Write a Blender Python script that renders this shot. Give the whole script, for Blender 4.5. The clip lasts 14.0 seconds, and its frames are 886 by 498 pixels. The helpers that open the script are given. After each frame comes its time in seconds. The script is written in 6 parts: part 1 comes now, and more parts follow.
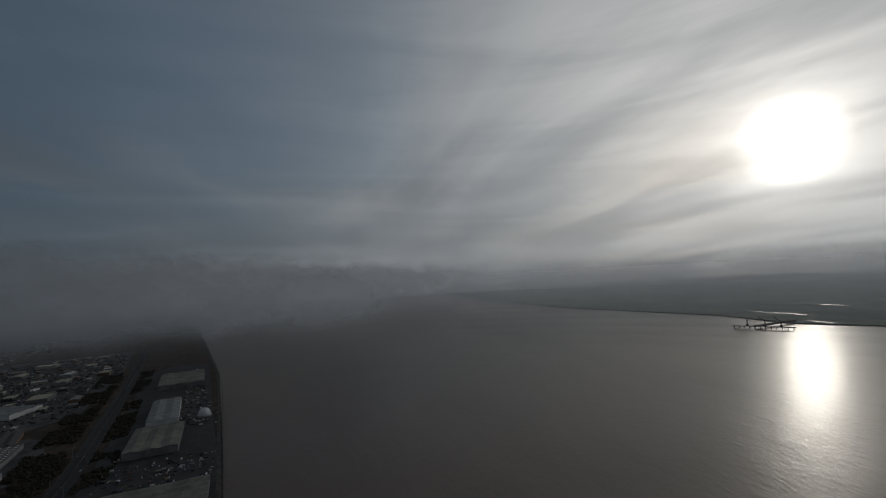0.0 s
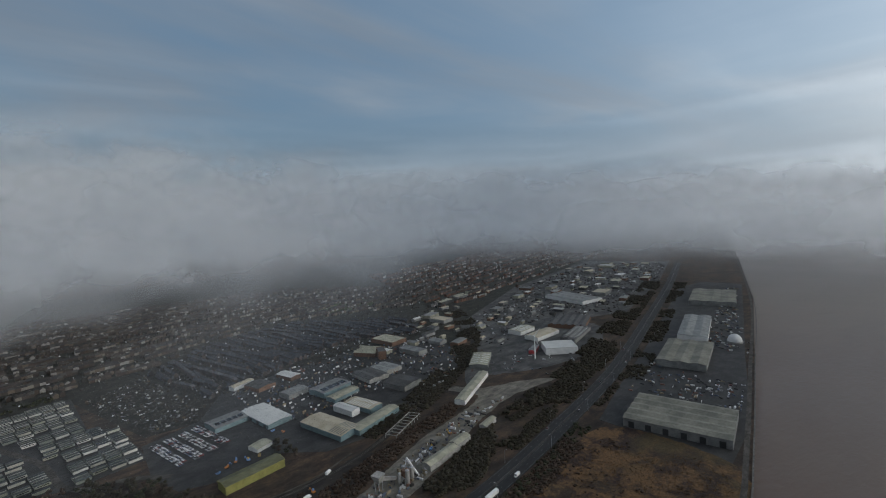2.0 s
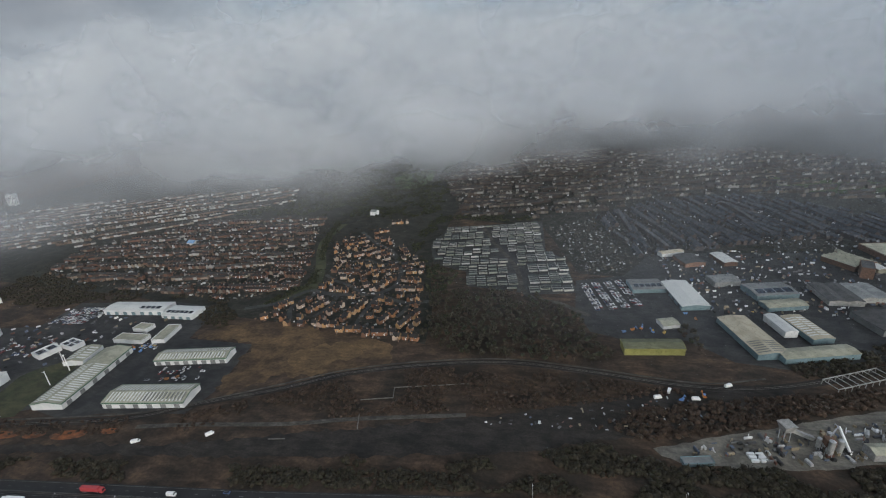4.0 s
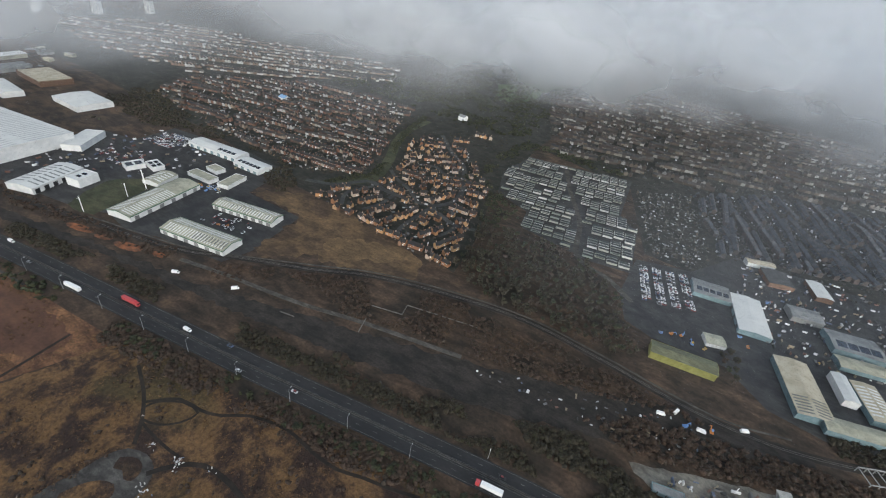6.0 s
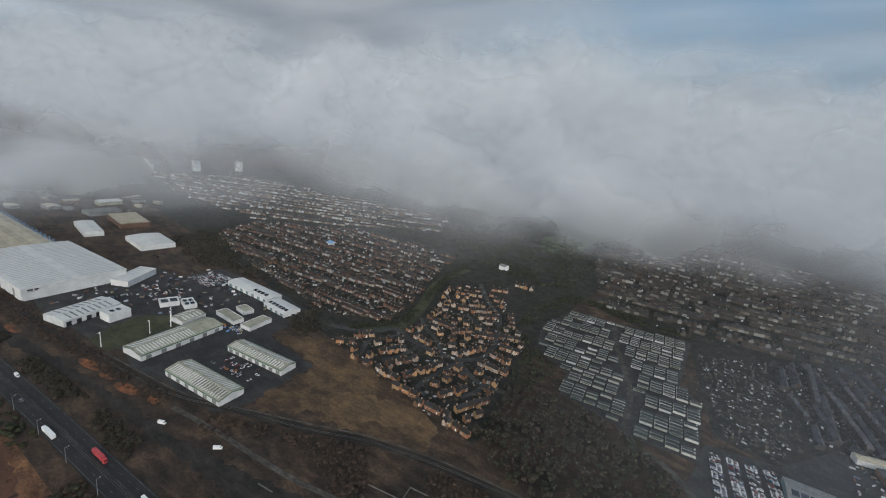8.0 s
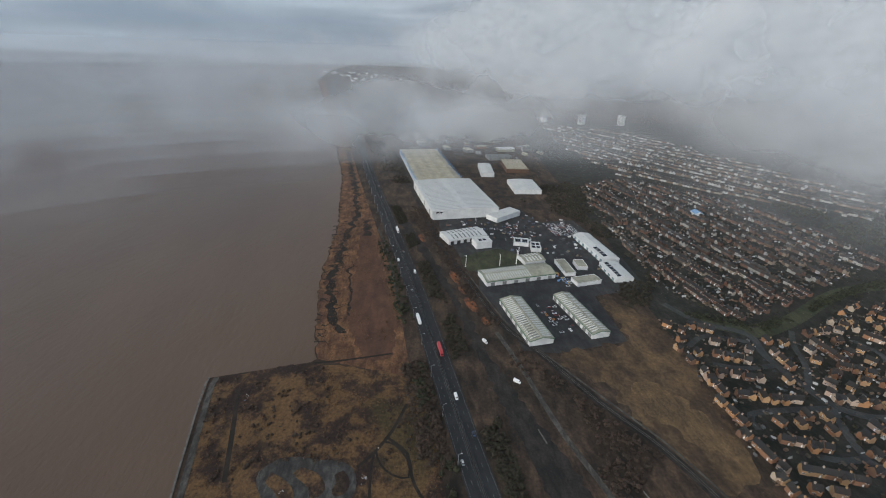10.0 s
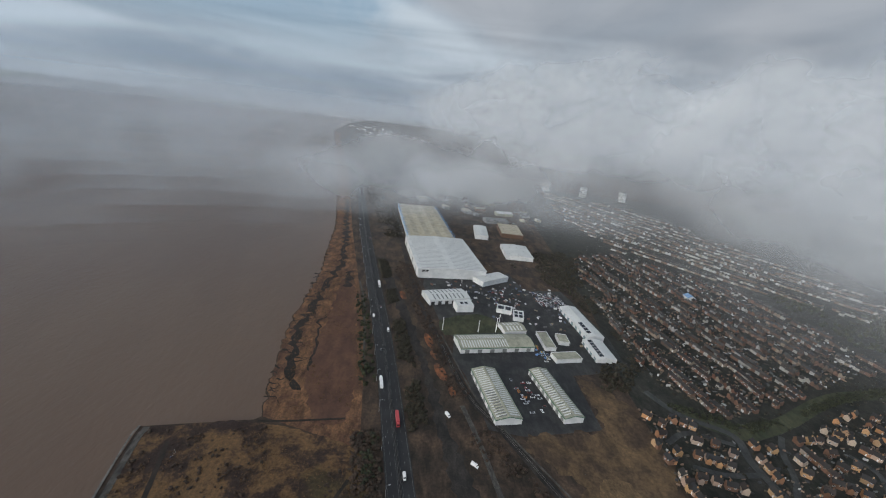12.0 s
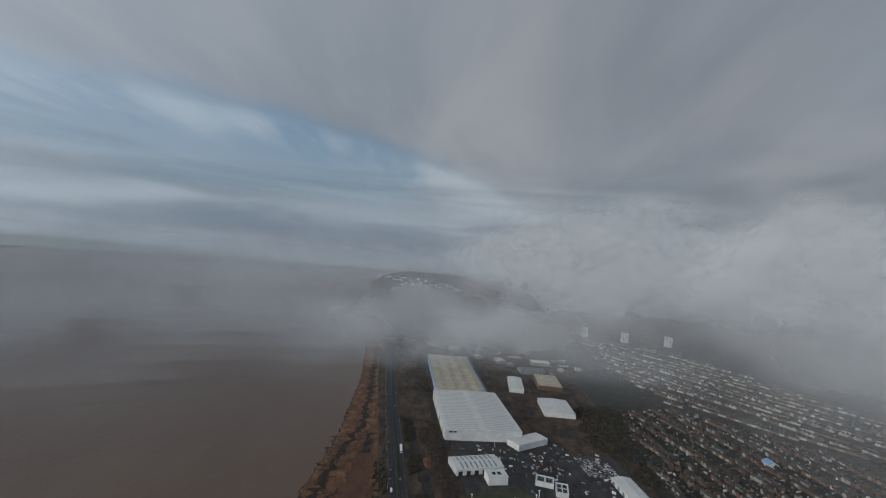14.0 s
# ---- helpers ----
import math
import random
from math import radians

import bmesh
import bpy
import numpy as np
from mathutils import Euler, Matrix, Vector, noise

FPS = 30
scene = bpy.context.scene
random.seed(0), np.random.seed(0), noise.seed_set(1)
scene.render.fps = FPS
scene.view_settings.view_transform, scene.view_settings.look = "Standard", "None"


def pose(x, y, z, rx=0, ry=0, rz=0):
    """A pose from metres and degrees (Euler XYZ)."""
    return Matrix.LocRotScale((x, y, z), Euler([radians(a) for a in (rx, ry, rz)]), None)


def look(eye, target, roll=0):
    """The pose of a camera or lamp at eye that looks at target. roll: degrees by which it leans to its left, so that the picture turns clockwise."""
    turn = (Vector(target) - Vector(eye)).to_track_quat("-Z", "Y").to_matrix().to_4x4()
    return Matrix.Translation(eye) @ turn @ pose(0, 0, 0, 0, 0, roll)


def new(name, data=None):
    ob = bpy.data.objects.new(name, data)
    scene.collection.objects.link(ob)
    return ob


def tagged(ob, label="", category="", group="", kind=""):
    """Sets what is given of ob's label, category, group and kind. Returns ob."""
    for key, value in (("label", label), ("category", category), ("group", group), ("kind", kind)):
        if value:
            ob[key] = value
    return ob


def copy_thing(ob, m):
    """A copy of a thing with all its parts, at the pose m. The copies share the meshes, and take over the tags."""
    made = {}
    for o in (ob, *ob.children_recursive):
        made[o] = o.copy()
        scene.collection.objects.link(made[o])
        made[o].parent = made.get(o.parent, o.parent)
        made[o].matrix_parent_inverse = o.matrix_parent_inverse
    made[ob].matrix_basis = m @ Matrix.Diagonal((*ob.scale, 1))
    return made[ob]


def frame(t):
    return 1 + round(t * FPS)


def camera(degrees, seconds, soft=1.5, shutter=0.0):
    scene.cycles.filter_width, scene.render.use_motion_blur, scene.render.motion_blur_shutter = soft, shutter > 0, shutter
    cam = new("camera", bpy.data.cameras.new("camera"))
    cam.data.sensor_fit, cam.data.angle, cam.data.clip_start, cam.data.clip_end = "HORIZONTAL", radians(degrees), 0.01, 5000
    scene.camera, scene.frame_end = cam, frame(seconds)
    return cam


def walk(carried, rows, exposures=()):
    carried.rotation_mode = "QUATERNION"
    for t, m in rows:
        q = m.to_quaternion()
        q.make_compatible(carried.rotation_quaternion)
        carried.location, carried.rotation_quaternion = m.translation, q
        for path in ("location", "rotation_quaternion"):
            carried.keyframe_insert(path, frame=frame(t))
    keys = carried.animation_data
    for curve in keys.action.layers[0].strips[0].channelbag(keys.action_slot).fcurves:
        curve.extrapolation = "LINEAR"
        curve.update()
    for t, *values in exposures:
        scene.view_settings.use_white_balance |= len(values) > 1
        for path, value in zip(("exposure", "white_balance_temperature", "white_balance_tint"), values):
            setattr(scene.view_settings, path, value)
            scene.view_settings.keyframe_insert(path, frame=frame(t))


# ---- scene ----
cam = camera(89.9, 14.0, 1.1)
PATH = [
    (0, (83.4, -114.0, 190.6), (181.3, -133.8, 196.3), -3.0),
    (0.5, (89.8, -113.3, 194.3), (187.9, -95.2, 201.1), -6.2),
    (1, (97.3, -113.5, 198.4), (186.4, -68.3, 201.1), -6.3),
    (1.5, (104.0, -112.3, 202.0), (188.3, -58.8, 196.9), -3.5),
    (2, (109.0, -110.0, 206.0), (171.9, -32.7, 198.3), -3.6),
    (2.5, (113.7, -107.1, 212.3), (144.4, -12.4, 203.2), -5.0),
    (3, (119.7, -102.7, 221.3), (112.6, -3.4, 211.8), -8.0),
    (3.5, (126.7, -98.5, 228.9), (102.6, -2.8, 213.0), -7.5),
    (4, (132.8, -93.2, 231.7), (104.5, -4.0, 196.4), -4.5),
    (4.2, (135.0, -90.4, 232.8), (106.0, -4.4, 190.7), -2.7),
    (6.3, (149.5, -51.7, 244.0), (108.8, 20.3, 187.9), 11.1),
    (6.5, (150.3, -47.2, 243.9), (108.9, 23.5, 186.6), 13.0),
    (7, (151.3, -36.0, 243.2), (106.9, 32.3, 185.3), 16.6),
    (7.5, (150.5, -23.2, 240.2), (93.6, 52.8, 209.0), 12.8),
    (8, (149.3, -13.4, 239.9), (89.6, 62.1, 212.9), 7.4),
    (8.5, (150.4, -5.8, 242.6), (76.1, 52.6, 210.1), 2.8),
    (9, (149.3, 2.7, 243.2), (60.8, 27.6, 203.9), -2.8),
    (9.2, (148.5, 6.8, 243.0), (58.5, 22.0, 202.0), -4.4),
    (11.3, (136.9, 38.3, 241.6), (46.0, 42.1, 200.0), 8.4),
    (11.5, (135.0, 40.7, 241.5), (42.6, 44.9, 203.6), 8.3),
    (12, (130.1, 45.3, 241.4), (35.2, 50.9, 210.4), 7.6),
    (12.5, (124.7, 49.5, 241.7), (28.8, 54.6, 214.0), 7.1),
    (13, (119.6, 53.2, 242.2), (22.9, 44.5, 218.3), 5.6),
    (13.5, (113.4, 56.4, 242.8), (14.1, 45.7, 238.4), 4.6),
    (14, (107.5, 60.0, 244.3), (7.7, 54.0, 244.4), 5.1),
]
# the camera's own exposure opens as the sun leaves the view
EXPOSURE = [(0.0, -2.35), (0.5, -1.66), (1.0, -1.12), (1.5, -0.72), (2.0, -0.52), (3.0, -0.28), (3.5, -0.24), (4.0, -0.08), (6.5, 0.58), (7.0, 0.68), (7.5, 0.12), (8.0, -0.05), (8.5, -0.04), (9.0, 0.02), (11.5, 0.12), (12.5, -0.15), (14.0, -0.50)]
walk(cam, [(t, look(eye, target, roll)) for t, eye, target, roll in PATH], EXPOSURE)

# ---- world and sun ----
SUN_ELEVATION, SUN_AZIMUTH = radians(11.6), radians(140.3)
SUN = Vector((math.sin(SUN_AZIMUTH) * math.cos(SUN_ELEVATION), math.cos(SUN_AZIMUTH) * math.cos(SUN_ELEVATION), math.sin(SUN_ELEVATION)))


class Nodes:
    """A short way to write node trees."""

    def __init__(self, tree):
        self.tree = tree
        tree.nodes.clear()

    def add(self, kind, **inputs):
        node = self.tree.nodes.new(kind)
        for key, value in inputs.items():
            self.put(node, key.replace("__", " "), value)
        return node

    def put(self, node, key, value):
        socket = node.inputs[key]
        if isinstance(value, bpy.types.NodeSocket):
            self.tree.links.new(value, socket)
        else:
            socket.default_value = value

    def math(self, op, a, b=0.0):
        node = self.tree.nodes.new("ShaderNodeMath")
        node.operation = op
        self.put(node, 0, a), self.put(node, 1, b)
        return node.outputs[0]

    def mix(self, fac, a, b, blend="MIX"):
        node = self.tree.nodes.new("ShaderNodeMix")
        node.data_type, node.blend_type = "RGBA", blend
        self.put(node, 0, fac), self.put(node, 6, a), self.put(node, 7, b)
        return node.outputs[2]

    def remap(self, value, a, b, c=0.0, d=1.0, smooth=True):
        node = self.tree.nodes.new("ShaderNodeMapRange")
        node.interpolation_type = "SMOOTHSTEP" if smooth else "LINEAR"
        for index, item in enumerate((value, a, b, c, d)):
            self.put(node, index, item)
        return node.outputs[0]

    def noise(self, vector, scale, detail=4.0, rough=0.5, distortion=0.0):
        return self.add("ShaderNodeTexNoise", Vector=vector, Scale=scale, Detail=detail, Roughness=rough, Distortion=distortion).outputs[0]


def rgb(r, g, b):
    return (r, g, b, 1.0)


world = bpy.data.worlds.new("sky")
scene.world = world
world.use_nodes = True
n = Nodes(world.node_tree)
way = n.add("ShaderNodeTexCoord").outputs["Generated"]
sky = n.add("ShaderNodeTexSky")
sky.sky_type, sky.sun_disc, sky.sun_elevation, sky.sun_rotation = "NISHITA", False, SUN_ELEVATION, SUN_AZIMUTH
sky.air_density, sky.dust_density = 1.2, 2.0
xyz = n.add("ShaderNodeSeparateXYZ", Vector=way)
lift = n.math("ADD", n.math("MAXIMUM", xyz.outputs[2], 0.0), 0.10)
flat = n.add("ShaderNodeCombineXYZ", X=n.math("DIVIDE", xyz.outputs[0], lift), Y=n.math("DIVIDE", xyz.outputs[1], lift), Z=0.0).outputs[0]
streaks = n.add("ShaderNodeMapping", Vector=flat, Rotation=(0, 0, radians(-14)), Scale=(0.20, 0.60, 1.0)).outputs[0]
veil = n.noise(streaks, 1.0, 6.0, 0.52, 0.7)
billow = n.noise(flat, 0.42, 5.0, 0.5, 0.4)
cover = n.remap(n.math("ADD", n.math("MULTIPLY", veil, 0.55), n.math("MULTIPLY", billow, 0.45)), 0.42, 0.60)
# a grey cloud deck over the west, with a bright torn edge
reach = n.add("ShaderNodeVectorMath")
reach.operation = "DOT_PRODUCT"
n.put(reach, 0, flat), n.put(reach, 1, (1.07, 1.0, 0.0))
torn = n.math("ADD", n.math("ADD", reach.outputs["Value"], 4.33), n.math("MULTIPLY", n.math("SUBTRACT", billow, 0.5), 2.2))
deck = n.math("MULTIPLY", n.remap(torn, -0.15, 0.75), n.remap(torn, 3.2, 6.5, 1.0, 0.0))
rim = n.math("MULTIPLY", n.math("MULTIPLY", n.remap(torn, -1.5, -0.35), n.remap(torn, -0.25, 0.35, 1.0, 0.0)), n.remap(veil, 0.40, 0.62))
layers = n.noise(n.add("ShaderNodeMapping", Vector=way, Scale=(1.6, 1.6, 16.0)).outputs[0], 1.0, 5.0, 0.5, 0.5)
aim = n.add("ShaderNodeVectorMath")
aim.operation = "DOT_PRODUCT"
n.put(aim, 0, way), n.put(aim, 1, tuple(SUN))
toward = aim.outputs["Value"]
wide = n.math("POWER", n.math("MAXIMUM", n.math("ADD", n.math("MULTIPLY", toward, 0.5), 0.5), 0.0), 6.0)
halo = n.math("POWER", n.math("MAXIMUM", toward, 0.0), 14.0)
core = n.math("POWER", n.math("MAXIMUM", toward, 0.0), 220.0)
disc = n.remap(toward, 0.9958, 0.9994)
shade = n.noise(streaks, 1.7, 5.0, 0.5, 0.5)
cloud = n.mix(n.remap(shade, 0.30, 0.70), rgb(0.255, 0.295, 0.35), rgb(0.46, 0.513, 0.575))
open_sky = n.mix(1.0, sky.outputs[0], rgb(0.10, 0.10, 0.10), "MULTIPLY")
blue = n.mix(0.6, open_sky, rgb(0.19, 0.345, 0.56))
heaven = n.mix(n.math("MULTIPLY", cover, 0.9), blue, cloud)
heaven = n.mix(n.math("MULTIPLY", rim, 0.75), heaven, rgb(0.58, 0.65, 0.71))
heaven = n.mix(n.math("MULTIPLY", deck, 0.88), heaven, n.mix(n.remap(shade, 0.32, 0.68), rgb(0.285, 0.315, 0.36), rgb(0.40, 0.42, 0.455)))
low = n.remap(xyz.outputs[2], 0.02, 0.24, 0.75, 0.0)
stratus = n.mix(n.remap(layers, 0.34, 0.66), rgb(0.19, 0.235, 0.29), rgb(0.46, 0.53, 0.60))
heaven = n.mix(low, heaven, stratus)
glow = n.mix(1.0, rgb(1.0, 0.955, 0.88), n.math("ADD", n.math("MULTIPLY", wide, 1.25), n.math("ADD", n.math("MULTIPLY", halo, 1.25), n.math("MULTIPLY", core, 2.8))), "MULTIPLY")
glow = n.mix(1.0, glow, n.remap(n.math("ADD", n.math("MULTIPLY", shade, 0.6), n.math("MULTIPLY", layers, 0.4)), 0.36, 0.64, 0.72, 1.22), "MULTIPLY")
heaven = n.mix(1.0, heaven, glow, "ADD")
spread = n.math("POWER", n.math("MAXIMUM", n.math("ADD", n.math("MULTIPLY", toward, 0.5), 0.5), 0.0), 2.0)
heaven = n.mix(1.0, heaven, n.mix(1.0, rgb(0.72, 0.95, 1.18), n.math("MULTIPLY", spread, 0.34), "MULTIPLY"), "ADD")
heaven = n.mix(1.0, heaven, n.mix(disc, rgb(0, 0, 0), rgb(1.6, 1.5, 1.4)), "ADD")
n.add("ShaderNodeOutputWorld", Surface=n.add("ShaderNodeBackground", Color=heaven, Strength=1.0).outputs[0])

sun = new("sun", bpy.data.lights.new("sun", "SUN"))
sun.data.energy, sun.data.angle, sun.data.color = 1.15, radians(4), (1.0, 0.93, 0.82)
sun.matrix_world = look(SUN * 900, (0, 0, 0))
scene.cycles.transparent_max_bounces = 64


# ---- materials ----
def surface(name, one, two, scale=0.4, rough=0.85, metal=0.0, bump=0.15, fine=9.0, vary=0.0, low=0.35, high=0.65, mottle=0.3, mid=0.0):
    """A matt or glossy surface of two colours, uneven at two scales, with a fine relief."""
    m = bpy.data.materials.new(name)
    m.use_nodes = True
    n = Nodes(m.node_tree)
    place = n.add("ShaderNodeNewGeometry").outputs["Position"]
    broad = n.remap(n.noise(place, scale, 5.0, 0.6, 0.3), low, high)
    grain = n.noise(place, scale * fine, 4.0, 0.65)
    colour = n.mix(broad, rgb(*one), rgb(*two))
    colour = n.mix(1.0, colour, n.remap(grain, 0.25, 0.75, 1.0 - mottle, 1.0 + mottle, False), "MULTIPLY")
    if mid:
        drift = n.noise(n.add("ShaderNodeMapping", Vector=place, Rotation=(0, 0, radians(-12)), Scale=(0.35, 1.0, 1.0)).outputs[0], scale * 4.0, 5.0, 0.65, 0.5)
        colour = n.mix(1.0, colour, n.remap(drift, 0.30, 0.70, 1.0 - mid, 1.0 + mid), "MULTIPLY")
    if vary:
        colour = n.mix(1.0, colour, n.remap(n.add("ShaderNodeObjectInfo").outputs["Random"], 0.0, 1.0, 1.0 - vary, 1.0 + vary, False), "MULTIPLY")
    relief = n.add("ShaderNodeBump", Strength=bump, Distance=0.5, Height=grain).outputs[0]
    shader = n.add("ShaderNodeBsdfPrincipled", Base__Color=colour, Roughness=rough, Metallic=metal, Normal=relief)
    n.add("ShaderNodeOutputMaterial", Surface=shader.outputs[0])
    return m


def islands(name, colours, rough=0.8, spread=0.25):
    """One of several colours for each separate piece of a joined mesh."""
    m = bpy.data.materials.new(name)
    m.use_nodes = True
    n = Nodes(m.node_tree)
    geometry = n.add("ShaderNodeNewGeometry")
    pick = geometry.outputs["Random Per Island"]
    ramp = n.add("ShaderNodeValToRGB", Fac=pick)
    ramp.color_ramp.interpolation = "CONSTANT"
    while len(ramp.color_ramp.elements) < len(colours):
        ramp.color_ramp.elements.new(0.5)
    for k, c in enumerate(colours):
        ramp.color_ramp.elements[k].position, ramp.color_ramp.elements[k].color = k / len(colours), rgb(*c)
    grain = n.noise(geometry.outputs["Position"], 0.9, 4.0, 0.6)
    colour = n.mix(1.0, ramp.outputs[0], n.remap(grain, 0.25, 0.75, 1 - spread, 1 + spread, False), "MULTIPLY")
    n.add("ShaderNodeOutputMaterial", Surface=n.add("ShaderNodeBsdfPrincipled", Base__Color=colour, Roughness=rough).outputs[0])
    return m


def random_paint(name, colours, rough=0.35, metal=0.0):
    """One of several colours for each object."""
    m = bpy.data.materials.new(name)
    m.use_nodes = True
    n = Nodes(m.node_tree)
    ramp = n.add("ShaderNodeValToRGB", Fac=n.add("ShaderNodeObjectInfo").outputs["Random"])
    ramp.color_ramp.interpolation = "CONSTANT"
    while len(ramp.color_ramp.elements) < len(colours):
        ramp.color_ramp.elements.new(0.5)
    for k, c in enumerate(colours):
        ramp.color_ramp.elements[k].position, ramp.color_ramp.elements[k].color = k / len(colours), rgb(*c)
    grain = n.noise(n.add("ShaderNodeNewGeometry").outputs["Position"], 1.3, 4.0, 0.6)
    colour = n.mix(1.0, ramp.outputs[0], n.remap(grain, 0.25, 0.75, 0.85, 1.1, False), "MULTIPLY")
    n.add("ShaderNodeOutputMaterial", Surface=n.add("ShaderNodeBsdfPrincipled", Base__Color=colour, Roughness=rough, Metallic=metal).outputs[0])
    return m


def water_material():
    m = bpy.data.materials.new("muddy_water")
    m.use_nodes = True
    n = Nodes(m.node_tree)
    place = n.add("ShaderNodeNewGeometry").outputs["Position"]
    drift = n.add("ShaderNodeMapping", Vector=place, Rotation=(0, 0, radians(-20)), Scale=(0.35, 1.0, 1.0)).outputs[0]
    silt = n.mix(n.remap(n.noise(drift, 0.004, 5.0, 0.55, 0.8), 0.35, 0.65), rgb(0.098, 0.061, 0.041), rgb(0.122, 0.080, 0.055))
    chop = n.add("ShaderNodeMapping", Vector=place, Rotation=(0, 0, radians(35)), Scale=(0.45, 1.0, 1.0)).outputs[0]
    waves = n.math("ADD", n.noise(chop, 0.20, 4.0, 0.62, 0.4), n.math("MULTIPLY", n.noise(chop, 0.03, 3.0, 0.5), 1.2))
    relief = n.add("ShaderNodeBump", Strength=0.36, Distance=1.0, Height=waves).outputs[0]
    shader = n.add("ShaderNodeBsdfPrincipled", Base__Color=silt, Roughness=0.35, IOR=1.33, Normal=relief, Coat__Weight=0.16, Coat__Roughness=0.12, Coat__IOR=1.33, Coat__Normal=relief)
    n.add("ShaderNodeOutputMaterial", Surface=shader.outputs[0])
    return m


def three_tone(name, dark, dry, green):
    """Rough growth in patches of three colours, with tufts."""
    m = bpy.data.materials.new(name)
    m.use_nodes = True
    n = Nodes(m.node_tree)
    place = n.add("ShaderNodeNewGeometry").outputs["Position"]
    patch = n.remap(n.noise(place, 0.034, 9.0, 0.74, 0.2), 0.43, 0.57)
    wet = n.remap(n.noise(place, 0.011, 4.0, 0.55, 0.4), 0.50, 0.64)
    tuft = n.noise(place, 0.45, 5.0, 0.7, 0.2)
    colour = n.mix(patch, rgb(*dark), rgb(*dry))
    colour = n.mix(n.math("MULTIPLY", wet, 0.8), colour, rgb(*green))
    colour = n.mix(1.0, colour, n.remap(tuft, 0.28, 0.72, 0.4, 1.6, False), "MULTIPLY")
    relief = n.add("ShaderNodeBump", Strength=0.9, Distance=0.8, Height=tuft).outputs[0]
    n.add("ShaderNodeOutputMaterial", Surface=n.add("ShaderNodeBsdfPrincipled", Base__Color=colour, Roughness=0.95, Normal=relief).outputs[0])
    return m


WATER = water_material()
LAND = surface("rough_land", (0.020, 0.014, 0.009), (0.058, 0.035, 0.021), 0.03, 0.95, 0, 0.4, 14, mottle=0.55, mid=0.55)
TOWN = surface("gardens_and_streets", (0.008, 0.010, 0.006), (0.026, 0.024, 0.018), 0.07, 0.95, 0, 0.3, 8, mottle=0.6, mid=0.4)
REED = three_tone("dry_reeds", (0.022, 0.011, 0.008), (0.118, 0.064, 0.025), (0.050, 0.037, 0.013))
MARSH = surface("salt_marsh", (0.072, 0.033, 0.018), (0.155, 0.076, 0.034), 0.05, 0.95, 0, 0.7, 12, mottle=0.5, mid=0.45)
MEADOW = surface("dead_meadow", (0.046, 0.028, 0.016), (0.120, 0.074, 0.034), 0.022, 0.95, 0, 0.5, 14, mottle=0.5, mid=0.35)
GRASS = surface("winter_grass", (0.026, 0.032, 0.014), (0.050, 0.050, 0.024), 0.05, 0.95, 0, 0.3, 14, mid=0.3)
MUD = surface("wet_mud", (0.011, 0.008, 0.006), (0.022, 0.016, 0.012), 0.06, 0.95, 0, 0.3, 8, mid=0.3)
RED_SOIL = surface("red_soil", (0.060, 0.030, 0.018), (0.190, 0.065, 0.024), 0.07, 0.95, 0, 0.4, 10, mid=0.45)
ASPHALT = surface("asphalt", (0.011, 0.011, 0.012), (0.020, 0.020, 0.021), 0.05, 0.8, 0, 0.1, 20, mid=0.2)
YARD = surface("worn_tarmac_yard", (0.013, 0.013, 0.014), (0.032, 0.031, 0.030), 0.06, 0.75, 0, 0.1, 12, mid=0.35)
GRAVEL = surface("pale_gravel", (0.095, 0.086, 0.072), (0.165, 0.150, 0.125), 0.06, 0.95, 0, 0.3, 10, mid=0.3)
TRACK = surface("dirt_track", (0.040, 0.036, 0.031), (0.075, 0.068, 0.060), 0.08, 0.95, 0, 0.3, 10, mid=0.4)
BALLAST = surface("dark_ballast", (0.012, 0.010, 0.009), (0.028, 0.023, 0.019), 0.05, 0.95, 0, 0.3, 14, mottle=0.5, mid=0.45)
STEEL_RAIL = surface("rail_steel", (0.10, 0.09, 0.085), (0.16, 0.15, 0.14), 0.5, 0.5, 0.6)
STONE = surface("sea_wall_stone", (0.085, 0.080, 0.072), (0.16, 0.15, 0.135), 0.3, 0.9, 0, 0.4, 6)
WHITE_LINE = surface("road_paint", (0.05, 0.05, 0.048), (0.20, 0.20, 0.19), 0.8, 0.7)
CONCRETE = surface("concrete", (0.22, 0.22, 0.21), (0.32, 0.315, 0.30), 0.3, 0.9)
WHITE_CLAD = surface("white_cladding", (0.52, 0.53, 0.53), (0.64, 0.64, 0.63), 0.12, 0.55, vary=0.06, mottle=0.08)
WHITE_ROOF = surface("pale_roof_sheet", (0.46, 0.465, 0.45), (0.52, 0.52, 0.50), 0.10, 0.6, vary=0.05, mottle=0.08)
CREAM_ROOF = surface("lichen_stained_roof", (0.22, 0.215, 0.165), (0.33, 0.32, 0.245), 0.12, 0.75, vary=0.06, mottle=0.18)
TAN_ROOF = surface("tan_roof", (0.30, 0.265, 0.19), (0.40, 0.355, 0.27), 0.10, 0.7, mottle=0.12)
OLD_ROOF = surface("weathered_asbestos_roof", (0.115, 0.115, 0.095), (0.20, 0.195, 0.16), 0.05, 0.85, mottle=0.25)
GREY_ROOF = surface("grey_roof", (0.13, 0.135, 0.135), (0.20, 0.205, 0.20), 0.12, 0.75, vary=0.25, mottle=0.2)
DARK_ROOF = surface("dark_felt_roof", (0.045, 0.046, 0.047), (0.07, 0.07, 0.07), 0.15, 0.85, vary=0.15)
OLIVE = surface("olive_cladding", (0.155, 0.150, 0.040), (0.215, 0.205, 0.060), 0.2, 0.6, mottle=0.12)
